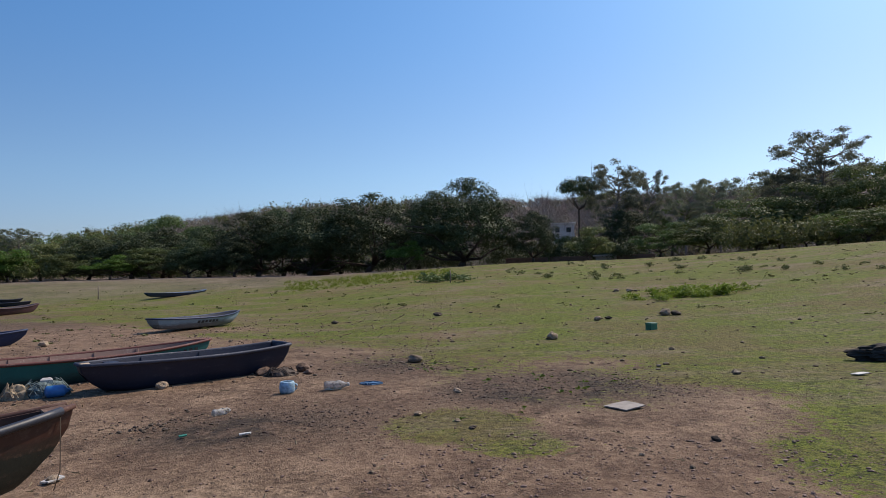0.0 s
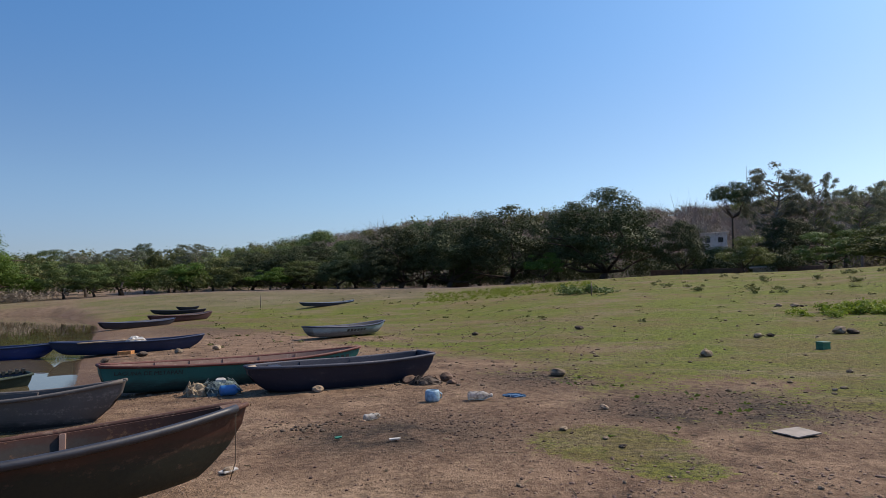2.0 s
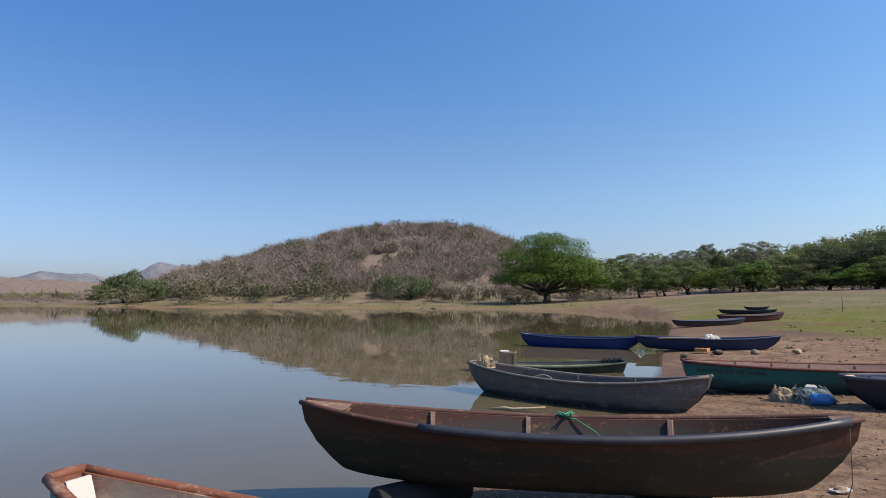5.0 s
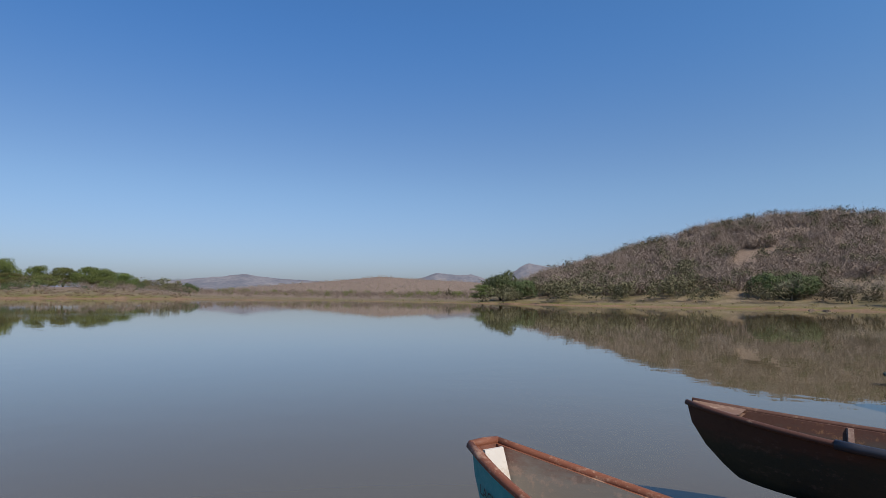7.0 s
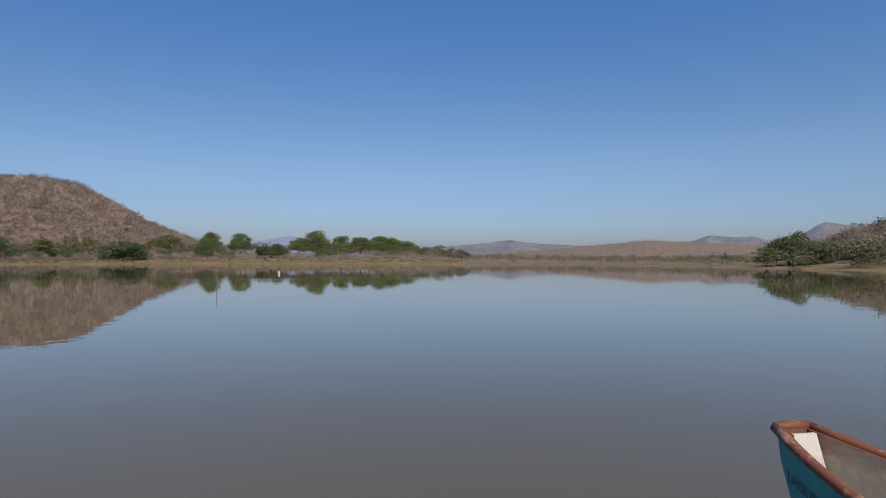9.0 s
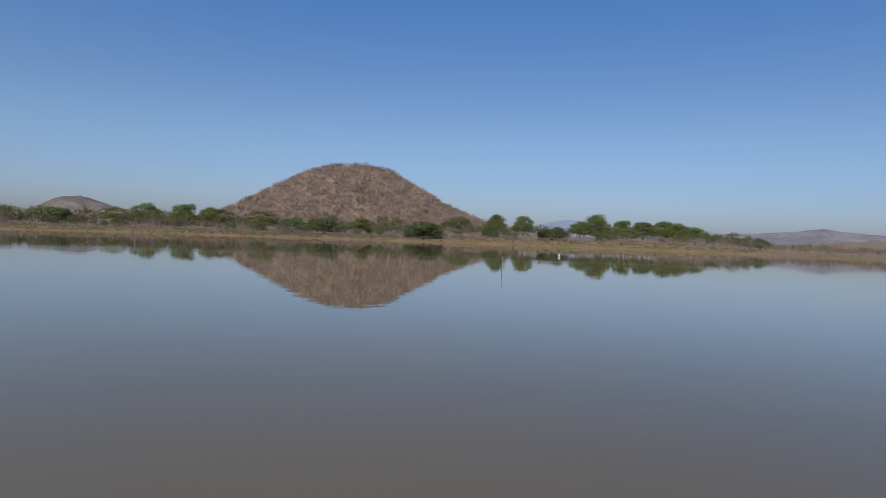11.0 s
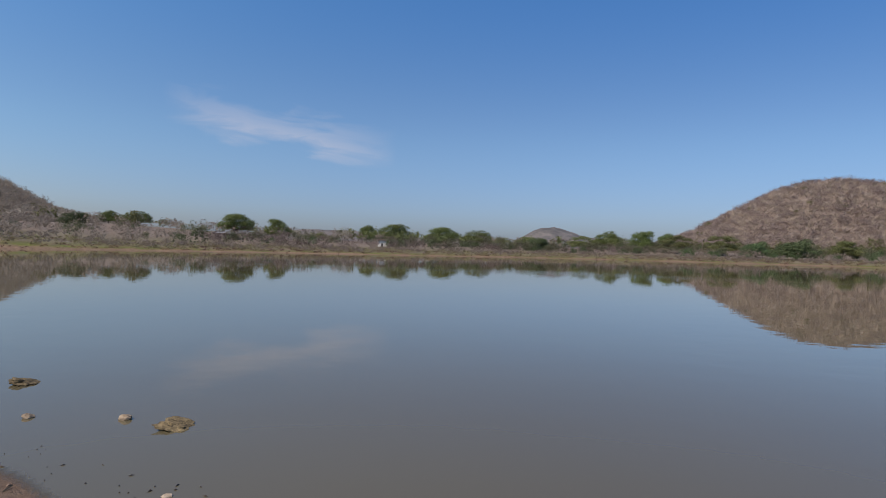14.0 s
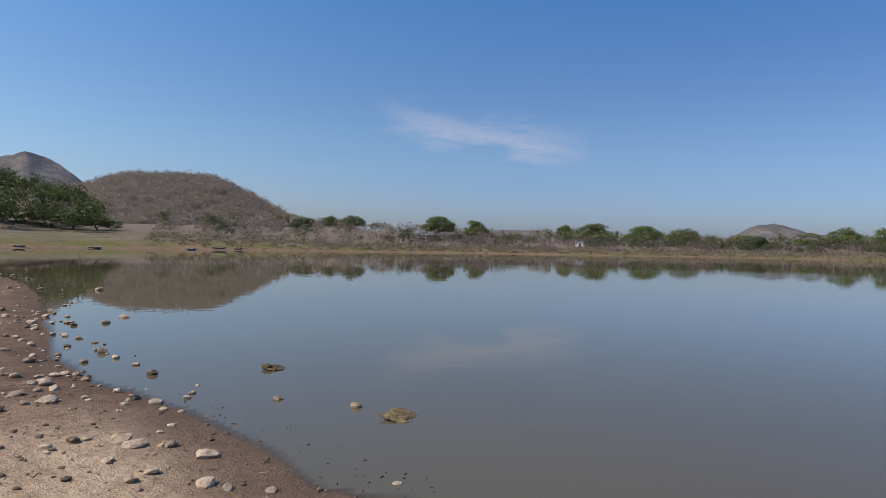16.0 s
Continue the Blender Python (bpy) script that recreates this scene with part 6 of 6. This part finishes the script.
def turf():
    """Short grass, the tufts that stand out from the mown-looking turf, and weeds."""
    rng = np.random.default_rng(41)
    blades = [twig_stamp(300 + i, 0.075, 0.09, 9, 0.006) for i in range(5)]
    weeds = [brush_stamp(310 + i, 0.10, 0.12, 26, 0.05, 0.5) for i in range(4)]
    bush = [brush_stamp(320 + i, 0.42, 0.4, 140, 0.075, 0.5) for i in range(4)]
    reeds = [twig_stamp(330 + i, 0.5, 0.4, 30, 0.014) for i in range(4)]
    grass = leaf_material("turf_blades", (0.055, 0.075, 0.015), (0.115, 0.14, 0.03), (0.2, 0.205, 0.06), 0.3)
    p = band(rng, 9000, 2, 44, 8.5, 24, 1.2)
    r, az = np.hypot(p[:, 0], p[:, 1]), bearing(p[:, 0], p[:, 1])
    p = p[r > table(((2, 12.5), (16, 11), (26, 10), (36, 7.5), (44, 6.5)), az)]
    scatter("turf", blades, p, grass, "short dry-tipped green grass", "grass", rng, 0.5, 1.2)
    q = np.concatenate([np.stack([x + rng.normal(size=n) * s, y + rng.normal(size=n) * s * 0.7], 1) for x, y, s, n in ((0.55, 7.0, 0.42, 1100), (1.0, 6.2, 0.28, 420), (4.2, 5.0, 0.7, 1300), (0.9, 10.9, 0.35, 120))])
    scatter("turf", blades, q, grass, "patches of green grass in bare earth", "grass", rng, 0.4, 1.0)
    q = np.concatenate([np.stack([x + rng.normal(size=n) * s, y + rng.normal(size=n) * s], 1) for x, y, s, n in ((0.75, 11.3, 0.35, 22), (1.6, 10.2, 0.3, 12), (2.2, 8.9, 0.25, 10), (3.3, 10.1, 0.4, 12), (1.4, 8.0, 0.2, 6), (0.4, 7.0, 0.3, 10))])
    scatter("weeds", weeds, q, LEAF_BRIGHT, "low fresh green weeds on the earth", "weeds", rng, 0.6, 1.3)
    x, y, z, r = on_sight(24.6, -1.55)
    q = np.stack([x + rng.normal(size=46) * 1.15, y + rng.normal(size=46) * 0.6], 1)
    scatter("leafy_weeds", bush, q, LEAF_REED, "bright green patch of leafy weeds on the meadow", "weeds", rng, 0.6, 1.3)
    q = np.concatenate([band(rng, 34, 8, 30, 40, 62), band(rng, 10, 30, 40, 30, 50)])
    scatter("weeds", bush, q, LEAF_OLIVE, "tufts of olive weeds across the meadow", "weeds", rng, 0.5, 1.1)
    q = band(rng, 5200, -30, 42, 22, 74, 0.9)
    w = np.array([noise.noise((a * 0.11, b * 0.11, 31)) + 0.5 * noise.noise((a * 0.4, b * 0.4, 3)) for a, b in q])
    q = q[w > -0.15]
    scatter("turf", blades, q, grass, "coarse grass tufts over the meadow", "grass", rng, 1.0, 2.4)
    scatter("turf", weeds, q[::6], LEAF_OLIVE, "small olive weeds dotted over the meadow", "weeds", rng, 0.8, 1.9)
    q = band(rng, 420, -11, 4, 50, 64)
    scatter("reeds", reeds, q, LEAF_REED, "strip of tall bright green grass", "grass", rng, 0.5, 1.0)
    x, y, z, r = on_sight(2.6, 0.05)
    scatter("reeds", bush, np.stack([x + rng.normal(size=12) * 1.2, y + rng.normal(size=12) * 0.8], 1), LEAF_MID, "clump of green bushes at the grass strip's end", "bushes", rng, 1.0, 2.0)


def straw():
    """Bits of stick and straw lying about on the bare ground."""
    rng = np.random.default_rng(51)
    p = np.concatenate([band(rng, 260, -34, 44, 3, 13), band(rng, 90, 125, 158, 3, 9)])
    p = p[shore_distance(p[:, 0], p[:, 1]) > 0.05]
    n = len(p)
    z = terrain(p[:, 0], p[:, 1]) + 0.008
    a, ln, w = rng.random(n) * 6.283, 0.015 + 0.07 * rng.random(n) ** 2, 0.003 + 0.004 * rng.random(n)
    d = np.stack([np.cos(a), np.sin(a), 0.15 * rng.normal(size=n)], 1) * ln[:, None]
    e = np.stack([-np.sin(a) * w, np.cos(a) * w, 0 * w], 1)
    c = np.stack([p[:, 0], p[:, 1], z], 1)
    up = np.array([0, 0, 0.006])
    v = np.stack([c - d - e, c - d + e, c + d + e, c + d - e, c - d + up, c + d + up], 1).reshape(-1, 3)
    i = (np.arange(n) * 6)[:, None]
    f = np.concatenate([i + [0, 3, 5], i + [0, 5, 4], i + [1, 4, 5], i + [1, 5, 2]], 0)
    tagged(new("straw", mesh_from("straw", v, f, [LEAF_STRAW])), "bits of straw and stick on bare earth", "straw", kind="stuff")


def flotsam():
    """Specks of weed and short sticks lying on the shallow water."""
    rng = np.random.default_rng(71)
    a, r = np.radians(140 + 22 * rng.random(900)), 4.6 + 4.0 * rng.random(900)
    p = np.stack([r * np.sin(a), r * np.cos(a)], 1)
    d = shore_distance(p[:, 0], p[:, 1])
    p = p[(d < -0.03) & (d > -0.75 * rng.random(900) ** 1.5)][:60]
    n = len(p)
    ang, ln, w = rng.random(n) * 6.283, 0.006 + 0.04 * rng.random(n) ** 5, 0.003 + 0.004 * rng.random(n)
    u = np.stack([np.cos(ang), np.sin(ang), 0 * ang], 1)
    e = np.stack([-u[:, 1], u[:, 0], 0 * ang], 1)
    c = np.stack([p[:, 0], p[:, 1], np.full(n, 0.002)], 1)
    v = np.stack([c - u * ln[:, None], c + e * w[:, None], c + u * ln[:, None], c - e * w[:, None], c + (0, 0, 0.008)], 1).reshape(-1, 3)
    i = (np.arange(n) * 5)[:, None]
    f = np.concatenate([i + [0, 3, 4], i + [3, 2, 4], i + [2, 1, 4], i + [1, 0, 4]], 0)
    tagged(new("flotsam", mesh_from("flotsam", v, f, [STONE_DARK])), "dark specks of weed and stick at the water's edge", "flotsam", kind="stuff")


pebble_field()
turf()
flotsam()
straw()

PLASTIC_BLUE = plain_material("pale_blue_plastic", (0.26, 0.40, 0.50), 0.5, 0.55, 14)


def clear_plastic():
    """Scuffed bottle plastic, half see-through."""
    a = Mat("scuffed_clear_plastic", 0.25)
    k = a.noise(a.coords("Object"), 16, 4)
    a.color(a.ramp(k, [(0.35, (0.5, 0.48, 0.44)), (0.65, (0.72, 0.71, 0.68))]))
    a.l(a.ramp(k, [(0.35, 0.75), (0.65, 0.45)]), a.b.inputs["Transmission Weight"])
    a.b.inputs["IOR"].default_value = 1.12
    return a.bump(k, 0.5, 0.01).m


PLASTIC_CLEAR = clear_plastic()
GREEN_PLASTIC = plain_material("dark_green_plastic", (0.012, 0.16, 0.095), 0.45, 0.25, 6)
NETTING = plain_material("tangled_netting", (0.11, 0.15, 0.15), 0.9, 0.6, 14, bump=0.9)
NET_TAN = plain_material("tan_netting", (0.30, 0.23, 0.15), 0.9, 0.5, 14, bump=0.9)
CARD = plain_material("pale_board", (0.27, 0.235, 0.205), 0.8, 0.25, 5)


def lathe(profile, sides=18, squash=1.0):
    v, f = [], []
    for r, z in profile:
        v += [(r * math.cos(2 * math.pi * k / sides), r * squash * math.sin(2 * math.pi * k / sides), z) for k in range(sides)]
    for i in range(len(profile) - 1):
        f += [(i * sides + k, i * sides + (k + 1) % sides, (i + 1) * sides + (k + 1) % sides, (i + 1) * sides + k) for k in range(sides)]
    f += [tuple(range(sides))[::-1], tuple((len(profile) - 1) * sides + k for k in range(sides))]
    return v, f




def set_down(name, x, y, label, category, lying=None, turn=0.0, rad=0.1, lift=0.0, group=""):
    z = ground_z(x, y)
    m = Matrix.Translation((x, y, z + lift)) @ Matrix.Rotation(turn, 4, "Z")
    if lying is not None:
        m = Matrix.Translation((x, y, z + rad + lift)) @ Matrix.Rotation(turn, 4, "Z") @ Matrix.Rotation(radians(lying), 4, "Y")
    return thing(name, m, label, category, group)


jug = set_down("plastic_jug", -1.80, 9.45, "cut-down pale blue plastic jug on the earth", "jug", None, 0.4)
jug_body = part("body", mesh_from("body", *lathe(((0.085, 0), (0.11, 0.02), (0.115, 0.08), (0.107, 0.155), (0.095, 0.175), (0.088, 0.17), (0.10, 0.15), (0.10, 0.03)), 20, 0.8), [PLASTIC_BLUE], True), jug)
part("handle", mesh_from("handle", *tube_arrays([(0.095, 0, 0.04), (0.14, 0, 0.06), (0.145, 0, 0.11), (0.095, 0, 0.14)], [0.014] * 4, 7), [PLASTIC_BLUE], True), jug_body)
bottle = set_down("plastic_bottle", -1.12, 9.6, "large clear plastic bottle lying on its side", "bottle", 90, 0.25, 0.066)
bottle_body = part("body", mesh_from("body", *lathe(((0.05, -0.16), (0.067, -0.14), (0.064, -0.08), (0.070, -0.05), (0.063, 0.0), (0.069, 0.05), (0.064, 0.09), (0.03, 0.165), (0.026, 0.19)), 18), [PLASTIC_CLEAR], True), bottle)
part("cap", mesh_from("cap", *lathe(((0.03, 0.19), (0.03, 0.215), (0.024, 0.22)), 12), [WHITE], True), bottle_body)
bottle = set_down("plastic_bottle", -2.36, 8.1, "crushed clear plastic bottle on the earth", "bottle", 90, 0.9, 0.045)
part("body", mesh_from("body", *lathe(((0.03, -0.13), (0.045, -0.11), (0.036, -0.05), (0.046, 0.0), (0.035, 0.06), (0.042, 0.08), (0.014, 0.13)), 12, 0.7), [PLASTIC_CLEAR], True), bottle)
bucket = thing("bucket", Matrix.Translation(on_sight(21.5, -4.45)[:3]) @ Matrix.Rotation(0.5, 4, "Z"), "dark green square plastic container on the turf", "container")
part("body", mesh_from("body", *box_arrays(0.26, 0.2, 0.17, (0, 0, 0), 0, 0.012), [GREEN_PLASTIC]), bucket)
part("lid", mesh_from("lid", *box_arrays(0.275, 0.215, 0.03, (0, 0, 0.17), 0, 0.01), [GREEN_PLASTIC]), bucket)


def slab(name, x, y, sx, sy, mat, label, category, turn, thick=0.012, tilt=0.05):
    """A thin board or scrap, slightly warped."""
    n = 6
    v, f = [], []
    for s in (1, -1):
        for i in range(n):
            for j in range(n):
                a, b = i / (n - 1) - 0.5, j / (n - 1) - 0.5
                v.append((a * sx * (1 + 0.12 * b), b * sy, 0.006 * noise.noise((a * 3 + x, b * 3 + y, 0)) + tilt * a * sx + s * thick / 2))
    for o in (0, n * n):
        for i in range(n - 1):
            for j in range(n - 1):
                q = (o + i * n + j, o + (i + 1) * n + j, o + (i + 1) * n + j + 1, o + i * n + j + 1)
                f.append(q if o == 0 else q[::-1])
    rim = [i * n for i in range(n)] + [(n - 1) * n + j for j in range(1, n)] + [i * n + n - 1 for i in range(n - 2, -1, -1)] + [j for j in range(n - 2, 0, -1)]
    f += [(rim[k], rim[(k + 1) % len(rim)], rim[(k + 1) % len(rim)] + n * n, rim[k] + n * n) for k in range(len(rim))]
    ob = new(name, mesh_from(name, v, f, [mat]))
    ob.location, ob.rotation_euler = (x, y, ground_z(x, y) + thick + 0.015), (0, 0, turn)
    return tagged(ob, label, category)


slab("board", 2.64, 7.62, 0.36, 0.34, CARD, "pale grey board lying flat on bare earth", "board", 0.5)
x, y, z, r = on_sight(36.6, -7.6)
slab("scrap", x, y, 0.24, 0.12, WHITE, "white scrap of plastic on the grass", "scrap", 0.2)
slab("foil", -2.43, 6.95, 0.08, 0.06, GREEN_PLASTIC, "crumpled green and silver wrapper", "wrapper", 0.4)
slab("scrap", -3.05, 5.62, 0.16, 0.09, WHITE, "torn pale plastic scrap on the earth", "scrap", 1.1)
slab("scrap", -1.75, 6.85, 0.12, 0.05, WHITE, "small pale chip on the earth", "scrap", 0.2)


def heap(name, x, y, rad, h, mat, label, category, seed, strands=26, z=None, parent=None):
    """A slumped heap with loose strands over it."""
    bm = bmesh.new()
    bmesh.ops.create_icosphere(bm, subdivisions=3, radius=1)
    for p in bm.verts:
        d = p.co.copy()
        k = 1 + 0.35 * noise.noise(d * 1.8 + Vector((seed, 0, 0))) + 0.22 * noise.noise(d * 5 + Vector((0, seed, 0)))
        p.co = Vector((d.x * rad * k, d.y * rad * 0.8 * k, max(d.z, -0.1) * h * k))
    me = bpy.data.meshes.new(name)
    bm.to_mesh(me)
    bm.free()
    me.materials.append(mat)
    ob = thing(name, Matrix.Translation((x, y, ground_z(x, y) if z is None else z)), label, category)
    part("mass", me, ob)
    rr = random.Random(seed)
    ch = []
    for _ in range(strands):
        a, b = rr.uniform(0, 6.28), rr.uniform(0, 6.28)
        pts = []
        for k in range(5):
            t = k / 4
            w = a + (b - a) * t * 0.5
            q = rad * (1.15 - 0.5 * math.sin(math.pi * t))
            pts.append((q * math.cos(w), q * 0.8 * math.sin(w), max(0.012, h * (0.2 + 0.95 * math.sin(math.pi * t)) * rr.uniform(0.7, 1.1))))
        ch.append(tube_arrays(pts, [0.007] * 5, 4))
    part("netting", mesh_from("netting", *join(ch), [mat]), ob)
    return ob


heap("net_heap", -5.72, 10.30, 0.34, 0.2, NETTING, "tangled blue-green fishing net on the earth", "net", 3)
heap("net_heap", -6.05, 10.15, 0.22, 0.2, NET_TAN, "bundled tan netting beside the boats", "net", 5, 16)
heap("blue_net", -0.60, 10.05, 0.16, 0.025, plain_material("blue_netting", (0.03, 0.11, 0.22), 0.8, 0.4, 12), "scrap of blue net on the earth", "net", 8, 24)
heap("net_heap", -2.25, 11.3, 0.26, 0.13, STONE_DARK, "muddy heap of old net between stones", "net", 11, 20)
heap("net_heap", -8.6, 25.2, 0.6, 0.35, NET_TAN, "heap of rubble and net behind the pale boat", "heap", 14, 10)
tub = set_down("plastic_can", -5.45, 10.1, "blue plastic can lying by the net", "can", 90, 0.7, 0.09)
part("body", mesh_from("body", *lathe(((0.06, -0.15), (0.09, -0.13), (0.092, 0.08), (0.075, 0.12), (0.03, 0.15), (0.028, 0.18)), 16), [plain_material("blue_plastic", (0.03, 0.17, 0.42), 0.4, 0.2)], True), tub)
float_ = set_down("float", -5.70, 10.28, "white foam float on the net", "float", None, 0.3, lift=0.17)
part("body", mesh_from("body", *box_arrays(0.17, 0.11, 0.1, (0, 0, 0), 0.2, 0.03), [WHITE]), float_)
heap("net_bundle", -10.15, 7.12, 0.19, 0.2, NET_TAN, "beige net bundle on the grey boat's stern", "net", 17, 12, 0.47)
heap("white_bundle", -13.1, 18.4, 0.3, 0.22, WHITE, "white cloth bundle in the dark blue boat", "bundle", 19, 4, 0.38)
tray = thing("tray", Matrix.Translation((-8.95, 7.50, 0.22)) @ Matrix.Rotation(0.3, 4, "Z") @ Matrix.Rotation(radians(62), 4, "X"), "round grey tray leaning inside the grey boat", "tray")
part("disc", mesh_from("disc", *lathe(((0.22, 0), (0.26, 0.01), (0.26, 0.03), (0.23, 0.03), (0.22, 0.015)), 20, 0.75), [WOODGREY], True), tray)
oar = new("oar", mesh_from("oar", *join([tube_arrays([(-0.9, 0, 0), (0.4, 0, 0.06)], [0.02, 0.02], 7), box_arrays(0.55, 0.12, 0.02, (0.65, 0, 0.05), 0, 0.004)]), [TAN]))
oar.matrix_world = Matrix.Translation((-13.35, 17.55, 0.46)) @ Matrix.Rotation(0.55, 4, "Z")
tagged(oar, "pale wooden oar across the dark blue boat", "oar")
slab("tarp", -12.55, 17.15, 0.4, 0.25, plain_material("orange_sacking", (0.42, 0.18, 0.06), 0.8, 0.4), "orange-tan sack beside the dark blue boat", "sack", 0.3, 0.1)


def driftwood(name, pts, rads, mat, label, category="branch"):
    return tagged(new(name, mesh_from(name, *tube_arrays(pts, rads, 8), [mat], True)), label, category)


driftwood("branch", [(-8.5, 6.0, 0.01), (-8.3, 6.16, 0.035), (-8.16, 6.2, 0.03), (-8.0, 6.36, 0.05), (-7.76, 6.52, 0.09)], [0.016, 0.024, 0.026, 0.02, 0.012], TAN, "crooked bleached branch lying in the shallows")
CHAR = plain_material("charred_wood", (0.028, 0.022, 0.018), 0.95, 0.6, 7, bump=1.0)
x, y, z, r = on_sight(37.6, -6.5)
stump = rock_mesh(57, CHAR, 0.7, 4)
for p in stump.vertices:
    p.co *= 1 + 0.22 * noise.noise(p.co * 7) + 0.12 * noise.noise(p.co * 17)
log = new("log", stump)
log.matrix_world = Matrix.LocRotScale((x + 0.2, y, z + 0.13), Euler((0.1, -0.05, -0.2)), (1.15, 0.5, 0.5))
tagged(log, "charred dark tree stump lying on the turf", "log")
driftwood("stake", [(-23.9, -22.8, -0.9), (-23.92, -22.78, 0.2), (-23.9, -22.75, 0.86)], [0.022, 0.02, 0.016], WOODGREY, "thin stake standing in the lake", "stake")
for az, r in ((-93.8, 100), (-165.0, 70), (-227.0, 60)):
    x, y = polar(az, r)
    driftwood("stake", [(x, y, -0.9), (x + 0.03, y, 0.7)], [0.03, 0.025], WOODGREY, "thin stake standing in the lake", "stake")
x, y = polar(-128.4, 72)
buoy = thing("buoy", Matrix.Translation((x, y, -0.05)), "white plastic float on the lake", "buoy")
part("body", mesh_from("body", *lathe(((0.07, 0), (0.13, 0.05), (0.14, 0.18), (0.11, 0.28), (0.05, 0.33), (0.04, 0.38)), 14), [WHITE], True), buoy)
x, y, z, r = on_sight(-25.6, -0.9)
driftwood("post", [(x, y, z - 0.2), (x + 0.02, y, z + 0.55), (x, y + 0.02, z + 1.1)], [0.045, 0.04, 0.035], WOODGREY, "weathered post standing on the mud flat", "post")
x, y, z, r = on_sight(3.9, -0.1)
driftwood("post", [(x, y, z - 0.2), (x + 0.02, y, z + 0.5), (x, y + 0.02, z + 0.9)], [0.045, 0.04, 0.035], WOODGREY, "weathered post on the meadow", "post")
rnd = random.Random(77)
for k in range(9):
    az, r = -60.5 + 1.3 * rnd.uniform(-1, 1) * 2.2, 104 + rnd.uniform(-3, 1)
    x, y = polar(az, r)
    put_rock(x, y, rnd.uniform(0.5, 1.1), "dark", "dark boulder at the far water's edge", "boulders at the far edge", 0.2)

# ---- houses and sheds among the trees ----
PLASTER = plain_material("white_plaster", (0.6, 0.58, 0.55), 0.85, 0.15, 2)
TIN = plain_material("weathered_sheet_metal", (0.45, 0.45, 0.46), 0.45, 0.25, 3, 0.4)
GLASS_DARK = plain_material("dark_window_glass", (0.02, 0.025, 0.03), 0.1, 0.2)
BLOCK = plain_material("dark_block_wall", (0.13, 0.085, 0.07), 0.9, 0.3, 3)


def house(az, r, el, w, d, h, wall, roof, label, category="house", name="house", windows=2):
    x, y = polar(az, r)
    z0 = ground_z(x, y) - 0.5
    z1 = EYE + r * math.tan(radians(el))
    ob = thing(name, Matrix.Translation((x, y, min(z0, z1 - h))) @ Matrix.Rotation(radians(-az), 4, "Z"), label, category)
    hh = z1 - min(z0, z1 - h)
    part("wall", mesh_from("wall", *box_arrays(w, d, hh, (0, 0, 0), 0, 0.05), [wall]), ob)
    part("roof", mesh_from("roof", *box_arrays(w + 0.8, d + 0.8, 0.18, (0, 0, hh), 0.0, 0.04), [roof]), ob)
    for k in range(windows):
        xx = (k + 0.5) / windows * w - w / 2
        part("window", mesh_from("window", *box_arrays(min(1.1, w / 5), 0.12, 1.1, (xx, -d / 2 - 0.02, hh - 2.0), 0, 0.02), [GLASS_DARK]), ob)
    return ob


house(14.2, 150, 4.95, 5.2, 5, 2.6, PLASTER, PLASTER, "white plastered house on the slope behind trees")
house(18.0, 92, 2.0, 3.2, 2.4, 1.9, TIN, TIN, "small shed with pale sheet-metal roof", "shed", "shed", 0)
house(-7.9, 108, 3.3, 3.4, 2.6, 2.2, BLOCK, TIN, "shed with bright sheet-metal roof under trees", "shed", "shed", 0)
house(-198.3, 176, 0.75, 5, 3, 1.5, BLOCK, TIN, "low shed with pale roof on the far bank", "shed", "shed", 0)
house(-184.6, 186, 0.55, 2.6, 3, 1.6, PLASTER, BLOCK, "small pale house on the far bank", "house", "house", 1)
for a0, a1 in ((9.0, 12.8), (13.0, 16.6), (18.8, 22.0)):
    p0, p1 = Vector(polar(a0, 88)), Vector(polar(a1, 88))
    c, d = (p0 + p1) / 2, p1 - p0
    ob = new("boundary_wall", mesh_from("boundary_wall", *box_arrays(d.length, 0.25, 1.2, (0, 0, -0.4), 0, 0.03), [BLOCK]))
    ob.matrix_world = Matrix.Translation((c.x, c.y, ground_z(c.x, c.y))) @ Matrix.Rotation(math.atan2(d.y, d.x), 4, "Z")
    tagged(ob, "low dark block wall below the trees", "wall", "boundary walls")
